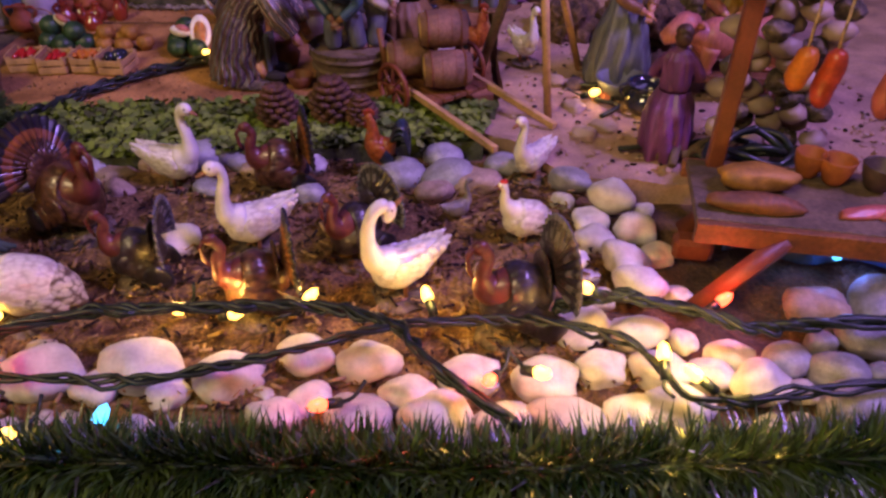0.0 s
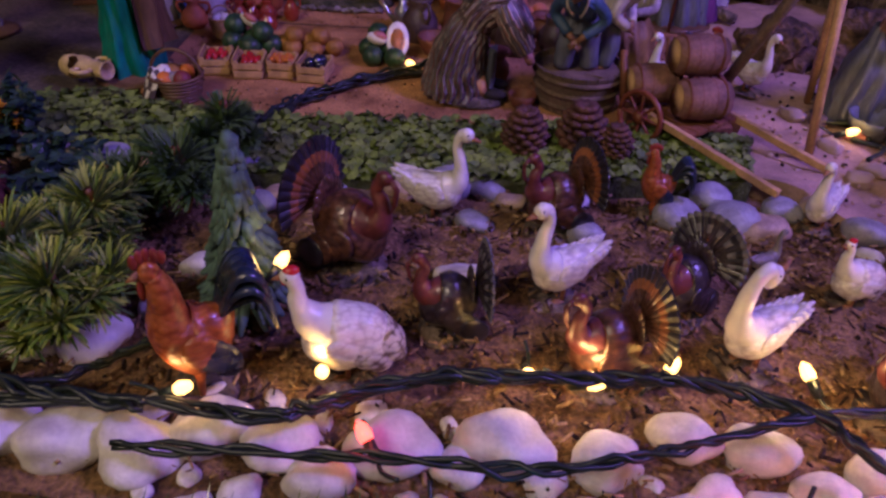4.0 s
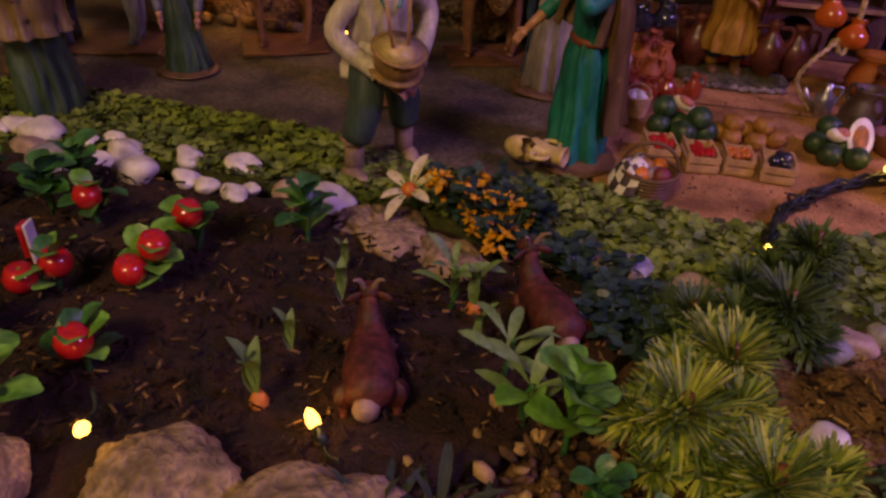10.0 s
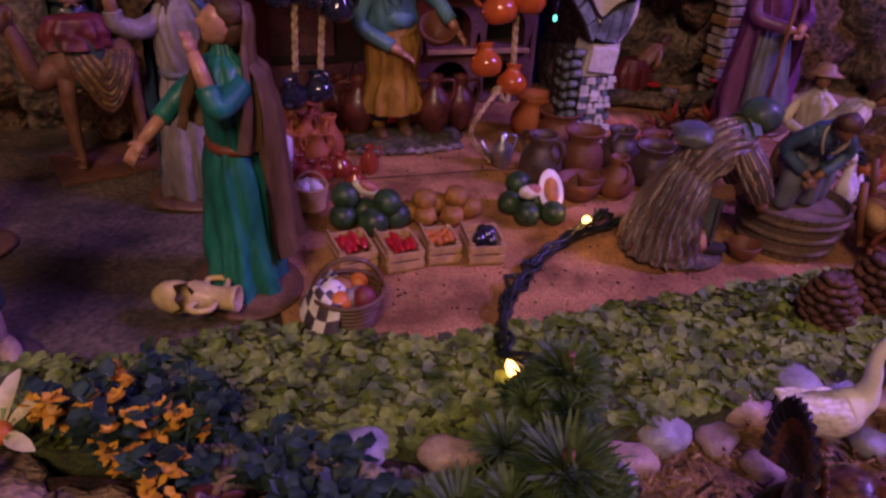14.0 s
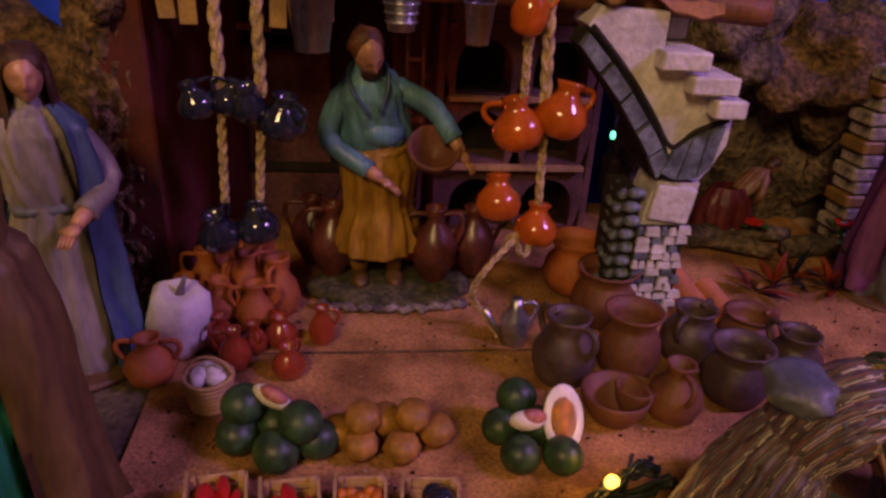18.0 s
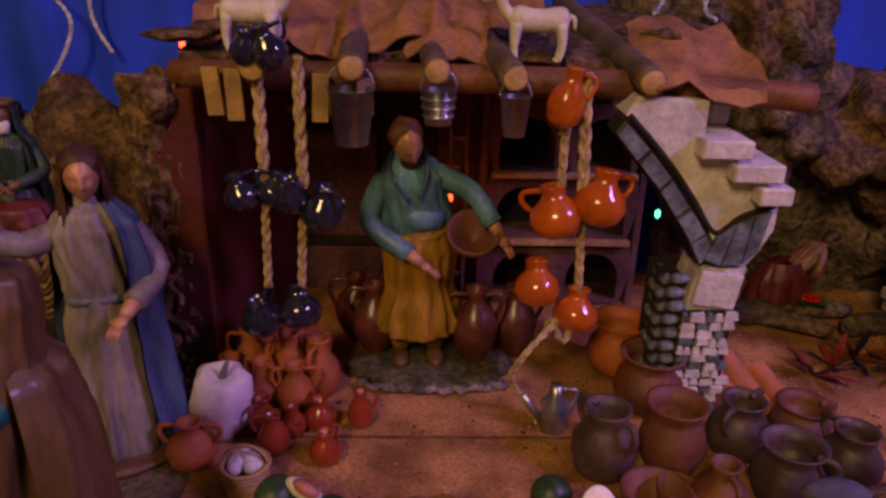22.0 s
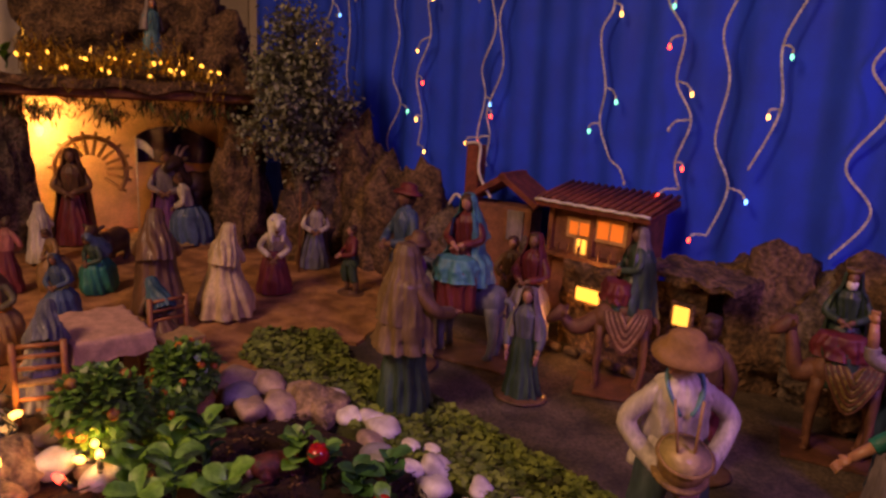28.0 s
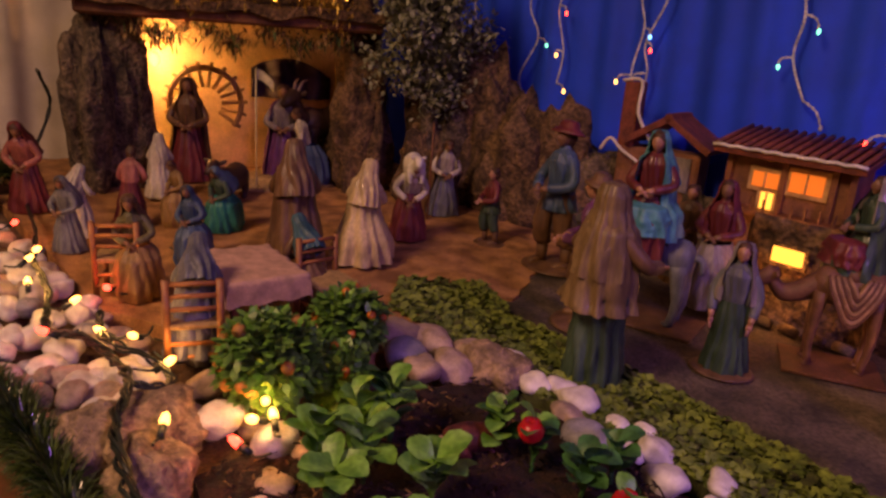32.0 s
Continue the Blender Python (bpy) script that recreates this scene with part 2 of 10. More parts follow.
TERRA = paint("sand_board", (0.46, 0.2, 0.066), 0.85, 0.42, 26, 480, 1.0, col2=(0.64, 0.32, 0.125))
SANDPINK = paint("pale_sand", (0.42, 0.27, 0.19), 0.9, 0.25, 30, 400, 0.8)
PATHGREY = paint("grey_path", (0.095, 0.072, 0.052), 0.85, 0.5, 18, 260, 0.9, col2=(0.17, 0.125, 0.085))
EARTH = paint("brown_earth", (0.16, 0.085, 0.04), 0.95, 0.45, 45, 350, 1.0, depth=0.003)
SOIL = paint("dark_soil", (0.026, 0.009, 0.007), 0.95, 0.5, 60, 500, 1.0, col2=(0.054, 0.018, 0.01), depth=0.003)
SAWDUST = paint("pen_litter", (0.26, 0.13, 0.05), 0.95, 0.5, 60, 380, 1.0, col2=(0.4, 0.23, 0.09), depth=0.003)
MOSSBASE = paint("moss_base", (0.07, 0.085, 0.02), 0.9, 0.4, 90, 500, 1.0, depth=0.002)
MOSSBIT = paint("moss_flake", (0.14, 0.23, 0.035), 0.7, 0.4, 60, 300, 0.3, col2=(0.27, 0.36, 0.06))
PEBBLE = paint("white_pebble", (0.66, 0.6, 0.55), 0.5, 0.16, 1.3, 9.0, 0.5, rand=0.14, depth=0.0007, col2=(0.8, 0.76, 0.7))
PEBBLEBLUE = paint("grey_pebble", (0.3, 0.29, 0.33), 0.45, 0.25, 1.4, 9.0, 0.5, rand=0.25, depth=0.0007)
PEBBLETAN = paint("tan_pebble", (0.4, 0.29, 0.23), 0.55, 0.25, 1.4, 9.0, 0.6, rand=0.2, depth=0.0008)
PUMICE = paint("porous_rock", (0.36, 0.25, 0.16), 0.95, 0.4, 60, 220, 1.0, depth=0.004)
CORK = paint("cork_bark", (0.15, 0.085, 0.05), 0.95, 0.5, 40, 160, 1.0, col2=(0.28, 0.165, 0.09), depth=0.006)
CORKGREY = paint("grey_bark", (0.16, 0.12, 0.09), 0.95, 0.5, 40, 160, 1.0, col2=(0.27, 0.2, 0.14), depth=0.006)
WOOD = paint("brown_wood", (0.2, 0.075, 0.03), 0.6, 0.35, 40, 300, 0.5)
WOODRED = paint("red_brown_wood", (0.19, 0.05, 0.022), 0.5, 0.25, 30, 300, 0.4)
WOODPALE = paint("pale_wood", (0.5, 0.31, 0.14), 0.7, 0.25, 50, 350, 0.4)
WOODGREY = paint("weathered_wood", (0.15, 0.1, 0.07), 0.8, 0.35, 50, 350, 0.7)
CLAY = paint("red_clay", (0.42, 0.12, 0.035), 0.65, 0.2, 50, 300, 0.3)
CLAYDARK = paint("dark_clay", (0.17, 0.06, 0.032), 0.6, 0.25, 50, 300, 0.3)
CLAYBLUE = paint("smoked_clay", (0.09, 0.055, 0.055), 0.5, 0.3, 50, 300, 0.3)
GLAZE = paint("orange_glaze", (0.55, 0.11, 0.018), 0.2, 0.2, 50, 300, 0.12, coat=0.8)
GLAZERED = paint("red_glaze", (0.3, 0.045, 0.02), 0.2, 0.2, 50, 300, 0.12, coat=0.8)
GLAZEBLACK = paint("black_glaze", (0.015, 0.017, 0.035), 0.15, 0.2, 50, 300, 0.1, coat=1.0)
CREAM = paint("cream_ceramic", (0.62, 0.47, 0.2), 0.4, 0.2, 60, 300, 0.2)
WHITE = paint("white_paint", (0.78, 0.74, 0.7), 0.5, 0.14, 60, 300, 0.3)
PLASTER = paint("white_plaster", (0.66, 0.63, 0.65), 0.85, 0.22, 40, 240, 0.7, depth=0.002)
SLATE = paint("blue_grey_stone", (0.17, 0.205, 0.26), 0.65, 0.4, 70, 260, 0.6)
# near-black for joints, rails and eyes, and for painted shade in niches and doorway
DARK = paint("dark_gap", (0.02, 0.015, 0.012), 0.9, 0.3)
REDWALL = paint("dark_red_board", (0.1, 0.014, 0.014), 0.7, 0.3, 30, 300, 0.4)
ADOBE = paint("purple_adobe", (0.15, 0.07, 0.065), 0.9, 0.3, 30, 240, 0.7)
ROPE = paint("hemp_rope", (0.55, 0.4, 0.23), 0.9, 0.35, 120, 500, 0.8)
TIN = paint("tin", (0.55, 0.56, 0.58), 0.35, 0.25, 50, 300, 0.2, metal=0.9)
CABLE = paint("dark_green_cable", (0.012, 0.02, 0.016), 0.4, 0.3, 80, 300, 0.2)
SKIN = paint("painted_skin", (0.5, 0.25, 0.16), 0.4, 0.25, 60, 300, 0.2, coat=0.15)
# dark skin; on the stable crowd it also puts their dim light into the colour
SKINDARK = paint("dark_and_dimmed_skin", (0.22, 0.11, 0.06), 0.45, 0.2, 60, 300, 0.15)
HAIR = paint("brown_hair", (0.07, 0.028, 0.014), 0.55, 0.4, 120, 500, 0.5)
BLUECLOTH = paint("blue_curtain", (0.005, 0.066, 0.84), 0.75, 0.12, 12, 700, 0.25)
WIRE = paint("clear_wire", (0.66, 0.68, 0.74), 0.2, 0.3, 100, 400, 0.2, coat=0.8)


def cloth(name, col, rough=0.6):
    """Painted drapery: worn and streaked down its length, with a faint varnish."""
    mt = paint(name, col, rough - 0.08, 0.32, 48, 300, 0.45, col2=[min(1, c * 1.25 + 0.01) for c in col], coat=0.12)
    nt = mt.node_tree
    mp = nt.nodes.new("ShaderNodeMapping")
    mp.inputs["Scale"].default_value = (1.0, 1.0, 0.28)
    for n in nt.nodes:
        if n.type == "TEX_NOISE":
            src = n.inputs["Vector"].links[0].from_socket
            nt.links.new(mp.outputs["Vector"], n.inputs["Vector"])
    nt.links.new(src, mp.inputs["Vector"])
    return mt


TEAL = cloth("teal_paint", (0.0, 0.17, 0.13))
SKYBLUE = cloth("pale_blue_paint", (0.1, 0.27, 0.33))
MUSTARD = cloth("mustard_paint", (0.4, 0.21, 0.03))
LAVENDER = cloth("grey_lilac_paint", (0.27, 0.23, 0.23))
DEEPBLUE = cloth("deep_blue_paint", (0.05, 0.1, 0.19))
OFFWHITE = cloth("off_white_paint", (0.6, 0.54, 0.44))
BROWN = cloth("brown_paint", (0.15, 0.075, 0.035))
DARKGREEN = cloth("dark_green_paint", (0.035, 0.075, 0.05))
MAROON = cloth("maroon_paint", (0.16, 0.02, 0.025))
PURPLE = cloth("purple_paint", (0.16, 0.04, 0.17))
OCHRE = cloth("ochre_paint", (0.28, 0.16, 0.05))
TURQ = cloth("turquoise_paint", (0.06, 0.27, 0.34))
PINK = cloth("rose_paint", (0.4, 0.13, 0.11))
STRIPE = cloth("striped_cloth", (0.22, 0.12, 0.075))
GREYBLUE = cloth("grey_blue_paint", (0.14, 0.15, 0.19))
OLIVE = cloth("olive_paint", (0.13, 0.12, 0.05))
RED = paint("red_gloss", (0.5, 0.015, 0.02), 0.25, 0.15, 60, 300, 0.1, coat=0.6)
ORANGE = paint("orange_skin", (0.6, 0.17, 0.02), 0.45, 0.2, 80, 400, 0.3)
MELON = paint("melon_skin", (0.03, 0.075, 0.03), 0.45, 0.4, 90, 300, 0.2)
PUMPKIN = paint("ochre_rind", (0.36, 0.17, 0.035), 0.6, 0.25, 90, 300, 0.3)
LEAF = paint("green_leaf", (0.1, 0.32, 0.04), 0.4, 0.3, 70, 300, 0.3, col2=(0.2, 0.46, 0.08))
LEAFDARK = paint("dark_leaf", (0.04, 0.15, 0.04), 0.4, 0.35, 70, 300, 0.3)
NEEDLE = paint("yellow_green_needle", (0.27, 0.38, 0.055), 0.6, 0.3, 60, 300, 0.2, col2=(0.46, 0.52, 0.09))
NEEDLEDARK = paint("dark_green_needle", (0.04, 0.1, 0.04), 0.6, 0.35, 60, 300, 0.2, col2=(0.12, 0.2, 0.05))
FIR = paint("blue_green_fir", (0.1, 0.17, 0.13), 0.75, 0.35, 90, 300, 0.4)
TINSEL = paint("green_tinsel", (0.018, 0.055, 0.012), 0.3, 0.4, 60, 300, 0.1, col2=(0.07, 0.11, 0.02), coat=0.5)
GOLD = paint("gold_tinsel", (0.75, 0.5, 0.08), 0.28, 0.3, 60, 300, 0.1, metal=0.5)
GOLDGLOW = glow("tinsel_bulb", (1.0, 0.48, 0.06), 1.1)
WARM = glow("warm_bulb", (1.0, 0.5, 0.1), 2.2)
REDGLOW = glow("red_bulb", (1.0, 0.05, 0.03), 3.0)
BLUEGLOW = glow("blue_bulb", (0.08, 0.4, 1.0), 1.6)
GREENGLOW = glow("green_bulb", (0.06, 0.8, 0.5), 1.2)
WINDOWGLOW = glow("lit_window", (1.0, 0.45, 0.07), 0.7)
DIMGLOW = glow("dim_window", (0.8, 0.2, 0.03), 0.22)

# ---- setting ----
def slab(name, outline, top, thick, mat, label, rough=0.0, cell=0.014, seed=0):
    """A plate with a given outline (counter-clockwise), its top finely uneven."""
    bm = bmesh.new()
    vs = [bm.verts.new((x, y, top)) for x, y in outline]
    face = bm.faces.new(vs)
    geo = bmesh.ops.extrude_face_region(bm, geom=[face])
    for v in [g for g in geo["geom"] if isinstance(g, bmesh.types.BMVert)]:
        v.co.z -= thick
    bmesh.ops.recalc_face_normals(bm, faces=bm.faces)
    if rough:
        xs, ys = [p[0] for p in outline], [p[1] for p in outline]
        for axis, lo, hi in ((0, min(xs), max(xs)), (1, min(ys), max(ys))):
            n = int((hi - lo) / cell)
            for i in range(1, n):
                no = (1, 0, 0) if axis == 0 else (0, 1, 0)
                co = (lo + (hi - lo) * i / n, 0, 0) if axis == 0 else (0, lo + (hi - lo) * i / n, 0)
                bmesh.ops.bisect_plane(bm, geom=bm.verts[:] + bm.edges[:] + bm.faces[:], plane_co=co, plane_no=no)
        for v in bm.verts:
            if abs(v.co.z - top) < 1e-5:
                v.co.z += rough * (noise.noise(v.co * 14 + Vector((seed, 0, 0))) + 0.6 * noise.noise(v.co * 45 + Vector((seed, 0, 0))))
    me = bpy.data.meshes.new(name)
    bm.to_mesh(me)
    bm.free()
    me.materials.append(mat)
    return solo(name, me, Matrix(), label, kind="structure")


def wobble(pts, amp=0.006, n=5, seed=1):
    """The outline with finely uneven edges."""
    out = []
    for i, a in enumerate(pts):
        b = pts[(i + 1) % len(pts)]
        for j in range(n):
            t = j / n
            p = Vector((a[0] + (b[0] - a[0]) * t, a[1] + (b[1] - a[1]) * t, seed))
            out.append((p.x + amp * noise.noise(p * 31), p.y + amp * noise.noise(p * 29 + Vector((5, 5, 5)))))
    return out


FLOORTILE = paint("floor_tile", (0.2, 0.14, 0.1), 0.5, 0.2, 4, 60, 0.2)
WALLPAINT = paint("cream_wall", (0.5, 0.44, 0.38), 0.85, 0.12, 3, 120, 0.3)
DOORWOOD = paint("varnished_door", (0.2, 0.06, 0.02), 0.4, 0.3, 12, 160, 0.3)
SHEETCLOTH = paint("white_sheet", (0.62, 0.57, 0.5), 0.8, 0.12, 15, 500, 0.3)

solo("floor", M(FLOORTILE).box((-0.3, 0.0, -0.83), (4.4, 3.2, 0.06)), Matrix(), "brown tiled floor of the dark room", kind="structure")
solo("ceiling", M(WALLPAINT).box((-0.3, 0.0, 1.98), (4.4, 3.2, 0.06)), Matrix(), "plain cream ceiling over the display", kind="structure")
solo("wall_north", M(WALLPAINT).box((-0.3, 1.36, 0.575), (4.4, 0.08, 2.75)), Matrix(), "cream wall behind the blue curtain", kind="structure")
solo("wall_south", M(WALLPAINT).box((-0.3, -1.56, 0.575), (4.4, 0.08, 2.75)), Matrix(), "cream wall opposite the display", kind="structure")
solo("wall_east", M(WALLPAINT).box((1.86, -0.1, 0.575), (0.08, 2.84, 2.75)), Matrix(), "cream side wall of the room", kind="structure")
solo("wall_west", M(WALLPAINT).box((-2.46, -0.1, 0.575), (0.08, 2.84, 2.75)), Matrix(), "cream side wall behind the white sheet", kind="structure")

door = tagged(thing("door_1", pose(-2.4, 0.05, -0.8), "varnished brown wooden door beside the white sheet", "door"), kind="structure")
part("door_panel", M(DOORWOOD).box((0, 0, 1.02), (0.04, 0.68, 2.04)), door)
for k in (0.55, 1.5):
    part("door_moulding", M(DOORWOOD).box((0.027, 0, k), (0.014, 0.48, 0.7), bev=0.3), door)
part("door_handle", M(TIN).tube([(0.02, 0.27, 1.0), (0.07, 0.27, 1.0), (0.07, 0.16, 1.0)], 0.009), door, "metal handle")


def sheet_fold(u, v):
    y = 0.36 + 0.32 * u
    return (-2.2 + 0.006 * math.sin(u * 17 + 2 * v) + 0.004 * math.sin(u * 31 - 3 * v), y + 0.02 * v, -0.2 + 1.4 * v)


solo("white_sheet", M(SHEETCLOTH).sheet(sheet_fold, 60, 10, thick=0.002), Matrix(), "white cloth sheet hanging beside the door in loose folds", "curtain")


def curtain_fold(u, v):
    x = -2.1 + 3.3 * u
    w = 0.007 * math.sin(x * 46 + 1.3 * math.sin(x * 9)) + 0.007 * math.sin(x * 93 + 2.1 * math.sin(v * 3)) + 0.012 * math.sin(x * 13 + v)
    return (x, 1.155 + w * (0.5 + 0.5 * v), -0.05 + 1.3 * v)


solo("blue_curtain", M(BLUECLOTH).sheet(curtain_fold, 420, 14, thick=0.003), Matrix(), "deep blue cloth backdrop hanging in soft vertical folds", "curtain")

# table that carries everything
table = thing("display_table", pose(0, 0, 0), "low wooden platform under the whole crib landscape", "table")
part("tabletop", M(WOOD).box((-0.75, 0.655, -0.055), (3.1, 1.09, 0.03)), table)
for x in (-2.2, -1.4, -0.4, 0.7):
    for y in (0.24, 1.12):
        part("leg", M(WOOD).box((x, y, -0.435), (0.06, 0.06, 0.73)), table)

slab("ground", wobble([(-2.28, 0.13), (-1.35, 0.14), (-1.1, 0.2), (0.78, 0.2), (0.78, 1.18), (-2.28, 1.18)], 0.004, 12), -0.018, 0.02, EARTH, "brown earth covering the platform", 0.006, 0.03)
slab("pen_ground", wobble([(-0.52, 0.24), (0.12, 0.235), (0.1, 0.5), (-0.1, 0.54), (-0.38, 0.53), (-0.5, 0.4)], 0.01), -0.011, 0.006, SAWDUST, "brown litter ground of the poultry pen", 0.004, 0.012)
slab("garden_soil", wobble([(-1.02, 0.27), (-0.9, 0.24), (-0.56, 0.29), (-0.47, 0.4), (-0.42, 0.5), (-0.6, 0.53), (-0.84, 0.545), (-1.03, 0.54)], 0.01), 0.004, 0.02, SOIL, "dark brown crumbly soil of the vegetable bed", 0.007, 0.011, 3)
slab("path", wobble([(-1.26, 0.62), (-1.0, 0.63), (-0.72, 0.64), (-0.55, 0.6), (-0.46, 0.66), (-0.45, 0.8), (-0.46, 1.1), (-1.3, 1.1), (-1.24, 0.8)], 0.01), -0.002, 0.014, PATHGREY, "dark grey paved path through the village", 0.0025, 0.014, 5)
slab("sand_floor", wobble([(-2.2, 0.3), (-1.35, 0.31), (-1.1, 0.42), (-1.12, 0.6), (-1.25, 0.66), (-1.15, 0.72), (-1.2, 0.8), (-1.3, 1.12), (-2.2, 1.12)], 0.012), 0.002, 0.018, TERRA, "orange sandy ground before the stable", 0.003, 0.02, 7)
slab("market_floor", wobble([(-0.48, 0.62), (-0.4, 0.59), (-0.27, 0.6), (-0.06, 0.61), (0.05, 0.63), (0.06, 1.1), (-0.5, 1.1), (-0.485, 0.85)], 0.004), 0.0005, 0.02, TERRA, "orange sand-coated boards of the market square", 0.0007, 0.012, 9)
slab("pale_sand_ground", wobble([(0.03, 0.55), (0.12, 0.47), (0.35, 0.45), (0.75, 0.45), (0.75, 1.1), (0.06, 1.1), (0.06, 0.64)], 0.012), 0.0, 0.018, SANDPINK, "pale pinkish sandy ground beyond the pen", 0.006, 0.014, 11)
solo("board_joint", M(EARTH).box((-0.3, 0.838, 0.0008), (0.36, 0.001, 0.0022)), Matrix(), "thin dark joint between two sand boards", kind="structure")

MOSS = [(-1.27, 0.64), (-1.2, 0.57), (-1.0, 0.56), (-0.83, 0.57), (-0.67, 0.555), (-0.51, 0.54), (-0.42, 0.5), (-0.3, 0.5), (-0.12, 0.515), (0.03, 0.53), (0.05, 0.6),
        (-0.06, 0.612), (-0.27, 0.603), (-0.4, 0.592), (-0.5, 0.63), (-0.58, 0.61), (-0.72, 0.655), (-0.98, 0.68), (-1.1, 0.67), (-1.2, 0.72)]
slab("moss_strip", wobble(MOSS, 0.006, 3), 0.0025, 0.02, MOSSBASE, "green moss strip along the path", 0.003, 0.012, 13)


def inside(x, y, poly):
    c = False
    for i in range(len(poly)):
        (x0, y0), (x1, y1) = poly[i], poly[i - 1]
        if (y0 > y) != (y1 > y) and x < (x1 - x0) * (y - y0) / (y1 - y0) + x0:
            c = not c
    return c


def scatter(poly, n, rng):
    xs, ys = [p[0] for p in poly], [p[1] for p in poly]
    out = []
    while len(out) < n:
        x, y = rng.uniform(min(xs), max(xs)), rng.uniform(min(ys), max(ys))
        if inside(x, y, poly):
            out.append((x, y))
    return out


rng = random.Random(4)
b = M(MOSSBIT, MOSSBASE)
for x, y in scatter(MOSS, 11000, rng):
    a, r, tl = rng.uniform(0, 6.28), rng.uniform(0.003, 0.006), rng.uniform(-0.6, 0.6)
    z = 0.004 + rng.uniform(0, 0.005)
    m = Matrix.Translation((x, y, z)) @ Euler((tl, rng.uniform(-0.6, 0.6), a)).to_matrix().to_4x4()
    b.add([(0, -r, 0), (r * 0.8, -r * 0.3, 0.001), (r * 0.7, r * 0.5, 0), (0, r, 0.0008), (-r * 0.7, r * 0.5, 0), (-r * 0.8, -r * 0.3, 0.001)], [(0, 1, 2, 3), (0, 3, 4, 5)], 0 if rng.random() < 0.85 else 1, m)
solo("moss_flakes", b, Matrix(), "small green dried moss flakes strewn over the strip", "moss", kind="stuff")

b = M(SOIL, SAWDUST)
for x, y in scatter([(-1.02, 0.28), (-0.56, 0.3), (-0.47, 0.4), (-0.43, 0.49), (-0.84, 0.54), (-1.03, 0.53)], 2500, rng):
    a, l = rng.uniform(0, 6.28), rng.uniform(0.003, 0.009)
    z = 0.006 + rng.uniform(0, 0.006)
    b.tube([(x, y, z), (x + l * math.cos(a), y + l * math.sin(a), z + rng.uniform(-0.001, 0.002))], rng.uniform(0.0004, 0.0011), 4, 0 if rng.random() < 0.8 else 1)
solo("soil_fibres", b, Matrix(), "brown fibres and crumbs in the garden soil", "soil", kind="stuff")
STRAW = paint("pale_straw", (0.4, 0.26, 0.11), 0.8, 0.3, 90, 400, 0.3)
b = M(SAWDUST, STRAW, SOIL)
for x, y in scatter([(-0.5, 0.25), (0.11, 0.245), (0.1, 0.49), (-0.1, 0.53), (-0.37, 0.52), (-0.49, 0.4)], 3500, rng):
    a, l = rng.uniform(0, 6.28), rng.uniform(0.002, 0.01)
    z = -0.009 + rng.uniform(0, 0.005)
    b.tube([(x, y, z), (x + l * math.cos(a), y + l * math.sin(a), z + rng.uniform(-0.001, 0.002))], rng.uniform(0.0004, 0.0014), 4, rng.choice((0, 0, 1, 2)))
solo("pen_litter", b, Matrix(), "straw bits and crumbs strewn over the pen", "litter", kind="stuff")

b = M(SANDPINK, PEBBLETAN, SOIL)
for x, y in scatter([(0.06, 0.53), (0.13, 0.48), (0.4, 0.46), (0.4, 0.9), (0.07, 0.9)], 900, rng):
    b.rock((x, y, 0.002), (rng.uniform(0.001, 0.0035), rng.uniform(0.001, 0.003), rng.uniform(0.0008, 0.002)), rng.randrange(60), 0.4, 1.3, rng.choice((0, 0, 1, 2)), 1)
solo("sand_grit", b, Matrix(), "coarse grit and crumbs on the pale sand", "grit", kind="stuff")
b = M(TERRA, SANDPINK, SOIL)
for x, y in scatter([(-0.47, 0.63), (-0.28, 0.61), (0.04, 0.64), (0.05, 0.98), (-0.47, 0.98)], 1100, rng):
    b.rock((x, y, 0.0012), (rng.uniform(0.0005, 0.0016), rng.uniform(0.0005, 0.0014), rng.uniform(0.0004, 0.001)), rng.randrange(60), 0.4, 1.3, rng.choice((0, 0, 1, 2)), 1)
solo("board_grit", b, Matrix(), "fine sand grains and crumbs on the market boards", "grit", kind="stuff")
BARK = paint("bark_chip", (0.11, 0.055, 0.03), 0.9, 0.4, 90, 300, 0.8)
b = M(BARK, SOIL, STRAW)
for i in range(260):
    w = rng.random()
    x, y = -0.575 + 0.125 * w + rng.gauss(0, 0.012), 0.275 + 0.13 * w + rng.gauss(0, 0.014)
    b.rock((x, y, 0.001 + rng.uniform(-0.006, 0.008)), (rng.uniform(0.002, 0.009), rng.uniform(0.002, 0.005), rng.uniform(0.001, 0.004)), rng.randrange(60), 0.5, 1.5, rng.choice((0, 0, 1, 1, 2)), 1, (rng.uniform(0, 60), rng.uniform(0, 60), rng.uniform(0, 360)))
solo("bark_chips", b, Matrix(), "brown bark chips and crumbs along the bed's edge", "bark", kind="stuff")

# ---- kinds of things ----
def dense(prof, n=4):
    """More rows along a profile, for folds that wander."""
    out = []
    for (r0, z0), (r1, z1) in zip(prof, prof[1:]):
        out += [(r0 + (r1 - r0) * i / n, z0 + (z1 - z0) * i / n) for i in range(n)]
    return out + [prof[-1]]


